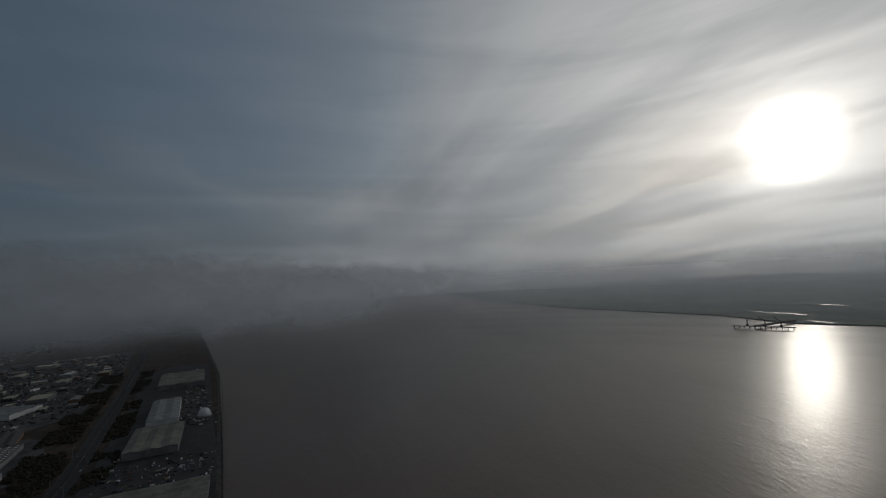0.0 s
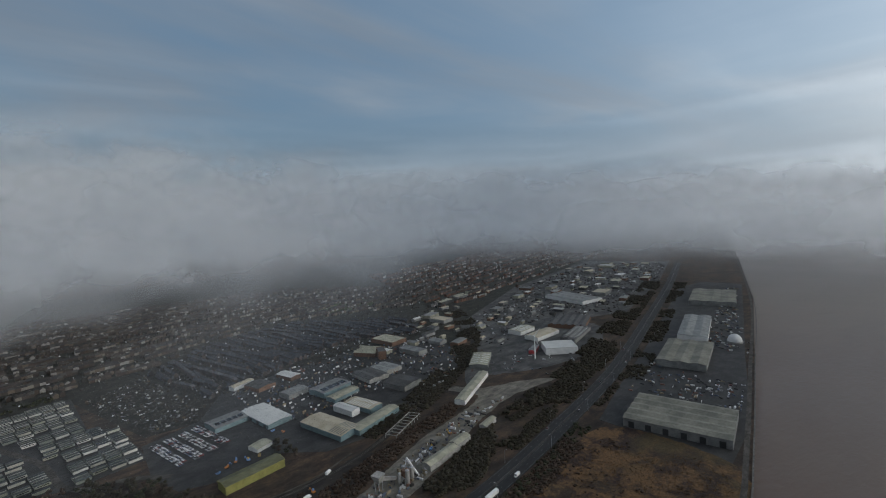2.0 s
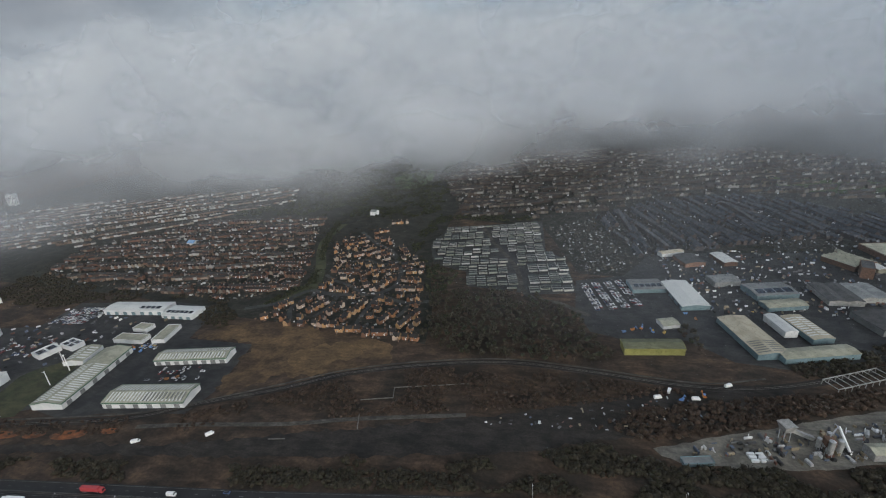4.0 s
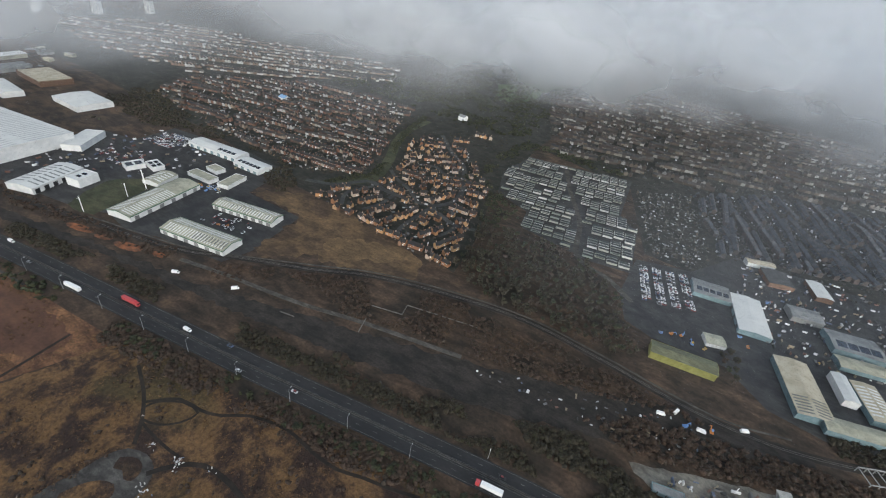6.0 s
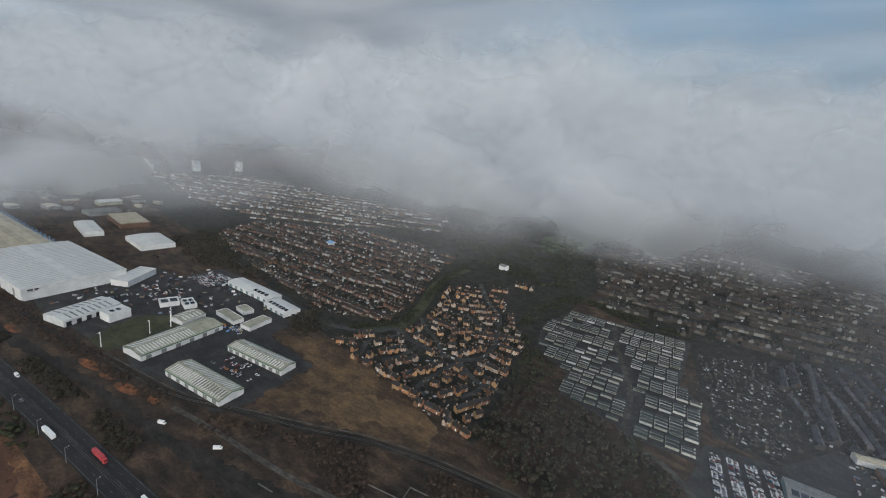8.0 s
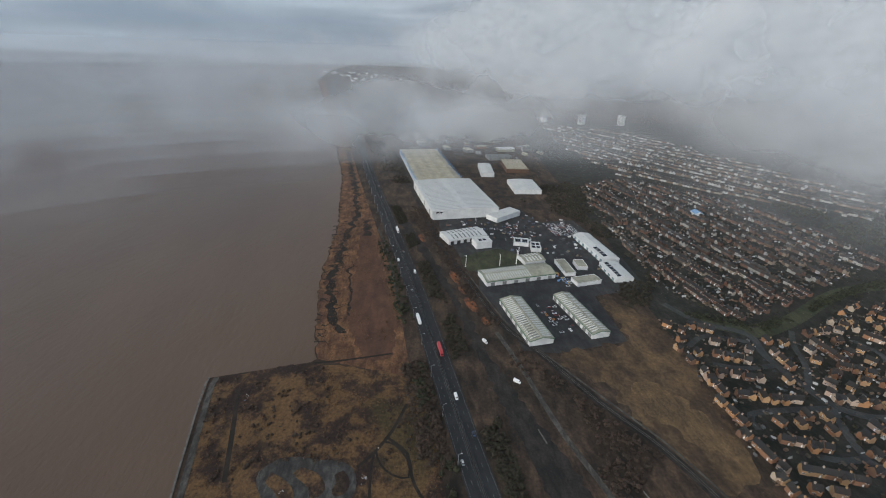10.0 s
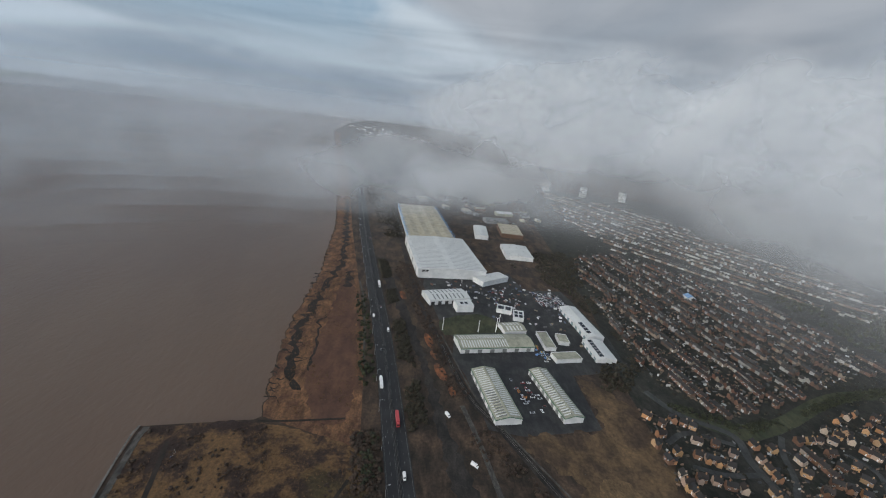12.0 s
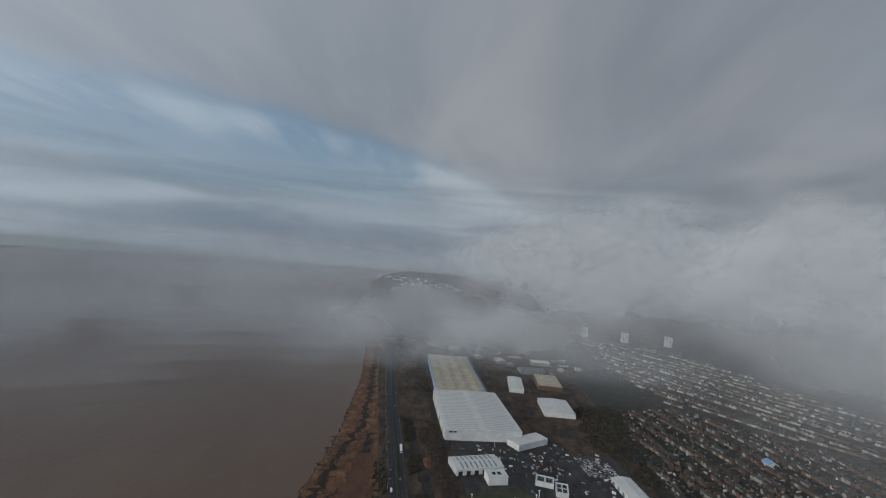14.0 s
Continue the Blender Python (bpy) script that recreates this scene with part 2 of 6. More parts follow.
GREEN = surface("green_trim", (0.045, 0.11, 0.065), (0.06, 0.14, 0.085), 0.5, 0.5, mottle=0.1)
BLUE_CLAD = surface("teal_cladding", (0.105, 0.165, 0.185), (0.15, 0.215, 0.235), 0.3, 0.5, vary=0.1, mottle=0.1)
BLUE_STEEL = surface("blue_steel", (0.13, 0.25, 0.42), (0.18, 0.32, 0.50), 0.4, 0.5, mottle=0.1)
SKYLIGHT = surface("weathered_rooflight", (0.10, 0.10, 0.09), (0.15, 0.15, 0.13), 0.3, 0.4)
PALE_LIGHT = surface("pale_rooflight", (0.48, 0.48, 0.45), (0.58, 0.58, 0.55), 0.3, 0.4)
SOLAR = surface("solar_panel", (0.016, 0.020, 0.030), (0.026, 0.032, 0.045), 0.5, 0.25)
BRICK = surface("brown_brick", (0.115, 0.070, 0.050), (0.17, 0.098, 0.066), 0.6, 0.9, vary=0.3)
ORANGE = surface("orange_panel", (0.48, 0.14, 0.04), (0.55, 0.18, 0.06), 0.5, 0.6)
DARK = surface("dark_opening", (0.015, 0.016, 0.018), (0.025, 0.026, 0.028), 0.6, 0.5)
GLASS_DARK = surface("vehicle_glass", (0.02, 0.022, 0.026), (0.03, 0.033, 0.038), 0.6, 0.12)
RUBBER = surface("tyre_rubber", (0.018, 0.018, 0.018), (0.028, 0.028, 0.028), 2.0, 0.9)
RED_PAINT = surface("red_paint", (0.36, 0.045, 0.05), (0.44, 0.06, 0.065), 0.6, 0.45, mottle=0.1)
WHITE_PAINT = surface("white_paint", (0.70, 0.70, 0.69), (0.80, 0.80, 0.79), 0.6, 0.4, mottle=0.06)
GALVANISED = surface("galvanised_steel", (0.32, 0.33, 0.34), (0.44, 0.45, 0.46), 0.8, 0.5, 0.5)
WORN_YARD = surface("worn_concrete_yard", (0.030, 0.031, 0.032), (0.080, 0.078, 0.074), 0.03, 0.85, 0, 0.1, 12, mottle=0.4, mid=0.4)
CINDER = surface("cinder_track", (0.026, 0.024, 0.022), (0.062, 0.058, 0.053), 0.09, 0.95, 0, 0.3, 10, mid=0.4)
RIB = surface("roof_seam", (0.33, 0.335, 0.33), (0.38, 0.38, 0.37), 0.3, 0.6, mottle=0.1)
OLIVE_ROOF = surface("olive_roof_sheet", (0.085, 0.088, 0.050), (0.12, 0.12, 0.07), 0.1, 0.8, mottle=0.15, mid=0.2)
BARK = surface("wet_bark", (0.040, 0.033, 0.026), (0.062, 0.050, 0.038), 1.2, 0.95)


# ---- building helpers ----
def mesh_object(name, verts, faces, material, parent=None, label=""):
    data = bpy.data.meshes.new(name)
    data.from_pydata([tuple(v) for v in verts], [], [tuple(f) for f in faces])
    data.materials.append(material)
    data.update()
    ob = new(name, data)
    if parent is not None:
        ob.parent = parent
    return tagged(ob, label) if label else ob


def part(name, bits, material, parent, label=""):
    """One part out of several (verts, faces) bits, in the thing's own axes."""
    verts, faces = [], []
    for v, f in bits:
        base = len(verts)
        verts += list(v)
        faces += [tuple(i + base for i in face) for face in f]
    return mesh_object(name, verts, faces, material, parent, label)


def again(ob, m, parent):
    """The same piece once more at the pose m under parent."""
    copy = ob.copy()
    scene.collection.objects.link(copy)
    copy.parent, copy.matrix_basis = parent, m
    for child in ob.children:
        again(child, child.matrix_basis.copy(), copy)
    return copy


def thing(name, m, label, category, group="", kind=""):
    ob = new(name)
    ob.matrix_basis = m
    ob.empty_display_size = 0.5
    return tagged(ob, label, category, group, kind)


def box(x0, x1, y0, y1, z0, z1):
    v = [(x0, y0, z0), (x1, y0, z0), (x1, y1, z0), (x0, y1, z0), (x0, y0, z1), (x1, y0, z1), (x1, y1, z1), (x0, y1, z1)]
    return v, [(0, 3, 2, 1), (4, 5, 6, 7), (0, 1, 5, 4), (1, 2, 6, 5), (2, 3, 7, 6), (3, 0, 4, 7)]


def tube(x, y, z0, z1, r0, r1, sides=10):
    v = [(x + r * math.cos(math.tau * k / sides), y + r * math.sin(math.tau * k / sides), z) for z, r in ((z0, r0), (z1, r1)) for k in range(sides)]
    f = [(k, (k + 1) % sides, sides + (k + 1) % sides, sides + k) for k in range(sides)]
    return v, f + [tuple(range(sides))[::-1], tuple(range(sides, 2 * sides))]


def beam(a, b, w):
    """A square bar from a to b."""
    a, b = Vector(a), Vector(b)
    along = (b - a).normalized()
    side = along.cross(Vector((0, 0, 1)) if abs(along.z) < 0.9 else Vector((1, 0, 0))).normalized() * w / 2
    up = along.cross(side).normalized() * w / 2
    v = [p + s * side + u * up for p in (a, b) for s, u in ((-1, -1), (1, -1), (1, 1), (-1, 1))]
    return v, [(0, 1, 2, 3), (7, 6, 5, 4), (0, 4, 5, 1), (1, 5, 6, 2), (2, 6, 7, 3), (3, 7, 4, 0)]


def profile(points, x0, x1):
    """A solid with an outline in (y, z), drawn along x."""
    k = len(points)
    v = [(x, y, z) for x in (x0, x1) for y, z in points]
    return v, [tuple(range(k))[::-1], tuple(range(k, 2 * k))] + [(i, (i + 1) % k, k + (i + 1) % k, k + i) for i in range(k)]


def flat_zone(name, outline, z, material, label, category, thick=0.5, uneven=0.0):
    """A ground patch with an edge of its own, uneven by so many metres."""
    if uneven:
        soft = [(p.x, p.y) for p in smooth_line(list(outline) + [outline[0]], 25.0)]
        outline = ragged(soft, 5.0, uneven, len(outline))[:-1]
    k = len(outline)
    v = [(x, y, z) for x, y in outline] + [(x, y, z - thick) for x, y in outline]
    f = [tuple(range(k))] + [(i, k + i, k + (i + 1) % k, (i + 1) % k) for i in range(k)]
    ob = mesh_object(name, v, f, material)
    return tagged(ob, label, category, kind="structure")


def smooth_line(points, step=12.0):
    """Catmull-Rom through points of the plan, with a point about every step metres."""
    p = [Vector((*q, 0.0)) for q in points]
    p = [2 * p[0] - p[1], *p, 2 * p[-1] - p[-2]]
    out = []
    for i in range(1, len(p) - 2):
        count = max(2, int((p[i + 1] - p[i]).length / step))
        for k in range(count):
            t = k / count
            out.append(0.5 * (2 * p[i] + (p[i + 1] - p[i - 1]) * t + (2 * p[i - 1] - 5 * p[i] + 4 * p[i + 1] - p[i + 2]) * t * t + (3 * p[i] - p[i - 1] - 3 * p[i + 1] + p[i + 2]) * t**3))
    return out + [p[-2]]


def normals(line):
    out = []
    for i in range(len(line)):
        d = line[min(i + 1, len(line) - 1)] - line[max(i - 1, 0)]
        out.append(Vector((-d.y, d.x, 0)).normalized())
    return out


def ribbon(line, left, right, z, thick=0.0):
    """A strip between two offsets from a line, as a (verts, faces) bit."""
    side, v, f = normals(line), [], []
    for p, s in zip(line, side):
        v += [(p.x + s.x * left, p.y + s.y * left, z), (p.x + s.x * right, p.y + s.y * right, z)]
    f = [(2 * i, 2 * i + 1, 2 * i + 3, 2 * i + 2) for i in range(len(line) - 1)]
    if thick:
        k = len(v)
        v += [(x, y, zz - thick) for x, y, zz in v]
        for i in range(len(line) - 1):
            f += [(2 * i, 2 * i + 2, k + 2 * i + 2, k + 2 * i), (2 * i + 1, k + 2 * i + 1, k + 2 * i + 3, 2 * i + 3)]
    return v, f


def inside(x, y, outline):
    hit, j = False, len(outline) - 1
    for i in range(len(outline)):
        (xi, yi), (xj, yj) = outline[i], outline[j]
        if (yi > y) != (yj > y) and x < (xj - xi) * (y - yi) / (yj - yi) + xi:
            hit = not hit
        j = i
    return hit


# ---- ground, water, roads ----
def ragged(points, step, amount, seed):
    """A line of the plan with an uneven edge."""
    r, out = random.Random(seed), []
    for (x0, y0), (x1, y1) in zip(points, points[1:]):
        count = max(1, int(math.hypot(x1 - x0, y1 - y0) / step))
        length = math.hypot(x1 - x0, y1 - y0)
        for k in range(count):
            t, d = k / count, r.uniform(-amount, amount) if k else 0.0
            out.append((x0 + (x1 - x0) * t - (y1 - y0) / length * d, y0 + (y1 - y0) * t + (x1 - x0) / length * d))
    return out + [points[-1]]


MARSH_EDGE = ragged([(-2670, -544), (-1300, -233), (-674, -112), (-432, -84), (-293, -81), (-214, -70), (-152, -58)], 5.0, 2.6, 3)
SHORE = [(-4800, -500), (-3500, -600), *MARSH_EDGE, (-148, -62), (-131, -135), (-92, -129), (160, -75), (414, -20), (498, 1), (699, 56), (1133, 180), (1799, 411), (4800, 1500)]
flat_zone("ground", SHORE + [(4800, 4900), (-4800, 4900)], 0.0, LAND, "dark winter land along the north bank", "ground", 6.0)
# green field colours, lightened to stand in for haze over the far bank
flat_zone("ground_south", [(4900, -900), (3395, -966), (2086, -1105), (1427, -1349), (1151, -1337), (992, -1449), (300, -1800), (-1200, -2500), (-4900, -3900), (-4900, -4950), (4900, -4950)], 0.0, surface("hazed_far_fields", (0.13, 0.16, 0.12), (0.21, 0.23, 0.17), 0.004, 0.95, 0, 0.1, 12), "low green farmland on the south bank", "ground", 6.0)
flat_zone("water", [(-4950, -4950), (4950, -4950), (4950, 4950), (-4950, 4950)], -3.0, WATER, "wide brown silty tidal river", "river", 1.0)

for x, y, a, b in ((1407, -1516, 70, 10), (1316, -1531, 60, 9), (1444, -1868, 60, 14), (1120, -1408, 40, 6), (1900, -1500, 80, 14), (1050, -1700, 60, 12)):
    flat_zone("pond", [(x + a * math.cos(k * 0.5236) * (1 + 0.2 * math.sin(3 * k)), y + b * math.sin(k * 0.5236)) for k in range(12)], 0.1, WATER, "shining pond on the south bank marsh", "pond", 0.2)

ROAD = smooth_line([(-3000, -480), (-2000, -345), (-1300, -190), (-994, -117), (-659, -54.5), (-451, -13.5), (-277, 21), (-110, 49.5), (-48, 60), (48, 78), (137, 94), (230, 107), (344, 122), (455, 144), (560, 167), (672, 199), (873, 265), (1210, 378), (1621, 529)])
road = tagged(part("road", [ribbon(ROAD, -9.6, 9.6, 0.30, 0.5)], ASPHALT, None, "dual carriageway of dark asphalt with white lane lines"), "", "road", kind="structure")
part("central_reserve", [ribbon(ROAD, -0.8, 0.8, 0.45, 0.2)], YARD, road, "narrow paved strip")
for side in (-1, 1):
    part("edge_line", [ribbon(ROAD, side * 8.6 - 0.08, side * 8.6 + 0.08, 0.306)], WHITE_LINE, road)
    part("inner_line", [ribbon(ROAD, side * 1.5 - 0.07, side * 1.5 + 0.07, 0.306)], WHITE_LINE, road)
    part("guard_rail", [ribbon(ROAD, side * 0.5 - 0.06, side * 0.5 + 0.06, 1.05, 0.35)], STEEL_RAIL, road)
dashes = []
for side in (-1, 1):
    for i in range(len(ROAD) - 1):
        a, b = ROAD[i], ROAD[i + 1]
        s = normals([a, b])[0] * (side * 5.0)
        dashes.append(ribbon([a + s, a + s + (b - a).normalized() * 3.0], -0.10, 0.10, 0.306))
tagged(part("lane_dash", dashes, WHITE_LINE, road), kind="stuff")

flat_zone("salt_marsh", [*[(x, y + 1.0) for x, y in MARSH_EDGE], (-128, 20), (-277, 2), (-451, -34), (-659, -78), (-994, -143), (-1300, -213), (-2000, -366), (-2600, -490)], 0.10, MARSH, "rust-brown salt marsh along the river edge", "marsh")
flat_zone("reed_field", [(-130, -130), (-90, -124), (160, -70), (414, -15), (480, 5), (470, 110), (344, 98), (230, 84), (137, 72), (48, 55), (-48, 38), (-120, 26), (-146, -56)], 0.12, REED, "tan and maroon reed and bramble field", "field", uneven=1.6)
flat_zone("meadow", [(-250, 215), (-210, 256), (-128, 256), (-60, 246), (-29, 236), (-28, 206), (-63, 187), (-114, 176), (-136, 152), (-160, 150), (-172, 214)], 0.12, MEADOW, "pale dead grass meadow beside the estate", "field", uneven=5.0)
flat_zone("town_ground_west", [(-1400, 330), (-420, 290), (-225, 262), (-60, 258), (0, 245), (-10, 300), (-50, 420), (-80, 640), (-120, 1500), (-1400, 1500)], 0.06, TOWN, "dark gardens and streets under the houses", "ground")
flat_zone("town_ground_east", [(85, 600), (140, 425), (205, 420), (240, 415), (700, 420), (1600, 640), (1600, 1900), (-60, 1900), (-60, 640)], 0.06, TOWN, "dark gardens and streets under the terraces", "ground")
flat_zone("disused_sidings", [(-450, 2), (-265, 55), (-136, 80), (-15, 105), (96, 132), (168, 160), (280, 207), (290, 232), (228, 226), (91, 168), (-27, 128), (-144, 90), (-276, 61), (-455, 14)], 0.10, BALLAST, "dark cleared strip of disused railway sidings", "ground", uneven=2.5)
for x, y, a, b, turn in ((-398, 33, 14, 4, 14), (-234, 80, 15, 5, 16), (-290, 68, 16, 4, 14), (-262, 74, 9, 3.5, 20), (-205, 90, 8, 3, 10)):
    c, d = math.cos(radians(turn)), math.sin(radians(turn))
    ring = [(a * math.cos(k * 0.7854), b * math.sin(k * 0.7854)) for k in range(8)]
    flat_zone("red_soil", [(x + u * c - v * d, y + u * d + v * c) for u, v in ring], 0.18, RED_SOIL, "bare orange-red soil beside the track", "ground", uneven=1.6)
flat_zone("dry_grass", [(-119, 197), (-118, 216), (-83, 236), (-49, 236), (-52, 217), (-77, 198), (-105, 189)], 0.20, surface("dry_tan_grass", (0.080, 0.050, 0.024), (0.128, 0.080, 0.037), 0.05, 0.95, 0, 0.5, 12, mottle=0.45, mid=0.3), "patch of tan dry grass in the meadow", "field", uneven=6.0)
PLAYING_GRASS = surface("playing_field_grass", (0.030, 0.050, 0.016), (0.045, 0.066, 0.022), 0.03, 0.95, 0, 0.2, 12, mid=0.2)
for outline in ([(-334, 1000), (-261, 1100), (-214, 929), (-267, 865)], [(511, 950), (660, 905), (630, 820), (507, 837)]):
    flat_zone("playing_field", outline, 0.30, PLAYING_GRASS, "green playing field among trees and houses", "field", 0.3, uneven=2.0)
flat_zone("lawn", [(-305, 86), (-310, 100), (-328, 160), (-340, 168), (-352, 150), (-366, 128), (-340, 80)], 0.16, GRASS, "mown lawn below the small wind turbines", "lawn", uneven=0.8)
flat_zone("business_park_yard", [(-500, 60), (-440, 58), (-320, 84), (-300, 96), (-262, 92), (-232, 104), (-160, 118), (-156, 146), (-172, 216), (-250, 214), (-268, 280), (-340, 284), (-470, 262), (-460, 205), (-520, 190)], 0.08, YARD, "wet dark tarmac of the business park", "yard")
flat_zone("works_yard", [(136, 330), (150, 292), (175, 284), (232, 290), (262, 262), (300, 258), (420, 300), (520, 360), (560, 480), (420, 520), (230, 500), (190, 425), (136, 405)], 0.08, YARD, "worn tarmac round the industrial sheds", "yard")
flat_zone("works_ground", [(540, 330), (700, 400), (900, 320), (1250, 420), (1650, 570), (1550, 830), (1000, 690), (640, 510)], 0.07, WORN_YARD, "worn tarmac round the distant works", "yard")
flat_zone("works_apron", [(470, 300), (545, 255), (640, 238), (720, 262), (790, 320), (720, 400), (640, 420), (540, 345)], 0.075, WORN_YARD, "worn grey ground round the turbine works", "yard", uneven=2.0)
flat_zone("gravel_yard", [(186, 154), (200, 145), (260, 152), (314, 168), (400, 205), (470, 222), (540, 215), (500, 245), (455, 262), (440, 290), (425, 285), (440, 250), (400, 232), (340, 219), (247, 181)], 0.10, GRAVEL, "pale gravel yard of the concrete plant", "yard", uneven=1.0)
flat_zone("caravan_yard", [(-76, 505), (-72, 590), (-20, 600), (80, 632), (95, 500), (122, 470), (138, 372), (90, 362), (60, 368), (12, 374), (0, 415), (-50, 436)], 0.10, YARD, "hard standing of a static caravan store", "yard")
flat_zone("riverside_yard", [(480, 10), (560, 20), (760, 84), (960, 145), (1300, 250), (1290, 335), (1180, 345), (960, 270), (880, 246), (740, 200), (560, 148), (478, 122)], 0.10, YARD, "riverside retail park tarmac", "yard")


def lane(name, points, width, material, z, label, category="road"):
    return tagged(part(name, [ribbon(smooth_line(points, 6.0), -width / 2, width / 2, z, 0.3)], material, None, label), "", category, kind="structure")


STREET = surface("estate_tarmac", (0.030, 0.030, 0.031), (0.050, 0.049, 0.048), 0.06, 0.85, 0, 0.1, 12, mid=0.25)
lane("rail_track_bed", [(-900, -20), (-600, 20), (-400, 52), (-305, 76), (-206, 103), (-158, 130), (-99, 161), (-51, 191), (14, 215), (81, 230), (147, 229), (228, 224), (300, 240), (420, 300), (510, 352), (590, 420), (640, 520), (750, 656)], 7.0, BALLAST, 0.22, "curving single railway on dark ballast", "railway")
RAIL_LINE = smooth_line([(-305, 76), (-206, 103), (-158, 130), (-99, 161), (-51, 191), (14, 215), (81, 230), (147, 229), (228, 224), (300, 240), (420, 300)], 6.0)
for off in (-0.75, 0.75):
    tagged(part("rail", [ribbon(RAIL_LINE, off - 0.09, off + 0.09, 0.42, 0.16)], STEEL_RAIL, None, "worn steel rail on dark ballast"), "", "rail", kind="structure")
lane("rail_footpath", [(-305, 82), (-206, 109), (-165, 129), (-103, 166), (-53, 196), (12, 220), (81, 235), (147, 234), (228, 229), (277, 243)], 1.6, TRACK, 0.24, "pale cess path beside the railway", "path")
lane("dirt_track", [(-187, 98), (-144, 109), (-73, 124), (-20, 140), (60, 160)], 4.0, TRACK, 0.2, "muddy track over the sidings")
def low_wall(points, label):
    bits = [beam((*a, 0.5), (*b, 0.5), 0.6) for a, b in zip(points, points[1:])]
    return tagged(part("boundary_wall", bits, STONE, None, label), "", "wall", kind="structure")


low_wall([(-14, 130), (-20, 146)], "broken pale concrete wall on the sidings")
low_wall([(-26, 160), (-1, 167.5), (-4.6, 179.4), (57, 196)], "pale concrete wall on the sidings")
low_wall([(-74, 108), (-62, 111)], "short pale wall on the sidings")
STREETS = []
for points, width in (([(-235, 282), (-203, 300), (-181, 336), (-151, 331), (-116, 334), (-90, 342), (-78, 364), (-81, 391), (-98, 430), (-128, 477), (-162, 503), (-217, 559)], 7.0), ([(-88, 338), (-61, 326), (-41, 323), (-20, 331)], 6.0), ([(-44, 321), (-43, 305), (-47, 290)], 5.0), ([(-169, 330), (-179, 294), (-164, 268)], 5.0), ([(-111, 338), (-135, 356), (-163, 368), (-186, 384)], 5.0), ([(-100, 432), (-125, 428), (-150, 440), (-170, 432)], 5.0), ([(-88, 336), (-88, 312), (-84, 270), (-70, 266)], 5.0), ([(-137, 328), (-134, 300), (-140, 276)], 5.0)):
    lane("estate_road", points, width, STREET, 0.2 + len(STREETS) * 0.0002, "curving grey estate street")
    STREETS += smooth_line(points, 5.0)
lane("greenway", [(-205, 300), (-184, 341), (-190, 368), (-210, 411), (-245, 473), (-265, 527), (-274, 600)], 15.0, GRASS, 0.18, "grassy strip between two estates", "verge")
lane("caravan_road", [(150, 322), (120, 345), (96, 352), (78, 372), (60, 440), (20, 520), (-10, 590)], 6.0, TRACK, 0.2, "pale lane through the caravan store")
lane("plant_road", [(440, 255), (470, 300), (520, 345), (600, 400)], 8.0, WORN_YARD, 0.2, "grey works road")
PATHS = []
pad = [(-56, -62), (-57, -50), (-54, -36), (-53, -25), (-48, -16), (-37, -12), (-27, -14), (-21, -21), (-19, -32), (-17, -42), (-18, -52), (-26, -62), (-36, -70), (-47, -72)]
flat_zone("cinder_pad", pad, 0.20, CINDER, "grey cinder turning ground in the reed field", "path", 0.3, uneven=0.7)
for points in ([(-46, -21), (-41, -17), (-35, -16), (-30, -19), (-29, -24), (-33, -26), (-38, -24), (-43, -26)], [(-49, -47), (-46, -39), (-41, -33), (-34, -30), (-29, -33), (-29, -38), (-35, -40), (-40, -46), (-45, -51)], [(-46, -64), (-42, -57), (-36, -50), (-29, -47), (-26, -50), (-29, -56), (-34, -60), (-39, -66)]):
    flat_zone("reed_island", points, 0.34, REED, "tuft of dry reeds inside the cinder ground", "field", 0.3, uneven=0.9)
for k in range(-15, -70, -4):
    PATHS += [(-37, k - 4, 26), (-30, k - 6, 20)]
for points, width in (([(-100, 17), (-77, 8), (-59, -3), (-48, -13)], 2.2), ([(-70, 5), (-57, 18), (-40, 21), (-28, 26), (-15, 36), (9, 43), (30, 42), (49, 43), (63, 48), (78, 52), (95, 58)], 2.0), ([(-59, -3), (-51, -4), (-34, -4), (-23, -3)], 1.6), ([(-27, -18), (-20, -7), (-8, 2), (11, 4), (27, 2), (36, -1), (44, -16)], 2.8), ([(-67, 3), (-64, 10), (-53, 18), (-40, 19), (-42, 9), (-50, 1), (-59, -2)], 1.4), ([(-119, -109), (-83, -100), (-40, -90)], 3.0), ([(-147, -59), (-150, -35), (-158, 4)], 2.0)):
    PATHS += [(p.x, p.y, width) for p in smooth_line(points, 3.0)]
    lane("foot_path", points, width, MUD, 0.22 + width * 0.01, "worn dark path through the reeds", "path")
flat_zone("mud_flat", [(-430, -52), (-373, -48), (-300, -44), (-244, -44), (-190, -36), (-158, -22), (-152, 2), (-205, 6), (-276, -8), (-373, -26), (-430, -36)], 0.13, surface("red_brown_flat", (0.070, 0.031, 0.018), (0.098, 0.045, 0.024), 0.03, 0.9, 0, 0.3, 12, mottle=0.25, mid=0.2), "smooth red-brown flat inside the marsh", "marsh", uneven=2.5)
lane("marsh_track", [(-430, -28), (-373, -14), (-305, -3), (-234, 7)], 2.2, TRACK, 0.22, "pale worn track along the marsh", "path")
lane("river_path", [(-131, -130), (-92, -124), (160, -70), (414, -15), (498, 6), (699, 61), (1133, 185), (1799, 416)], 4.0, TRACK, 0.3, "paved path on top of the river wall", "path")
edge = random.Random(17)
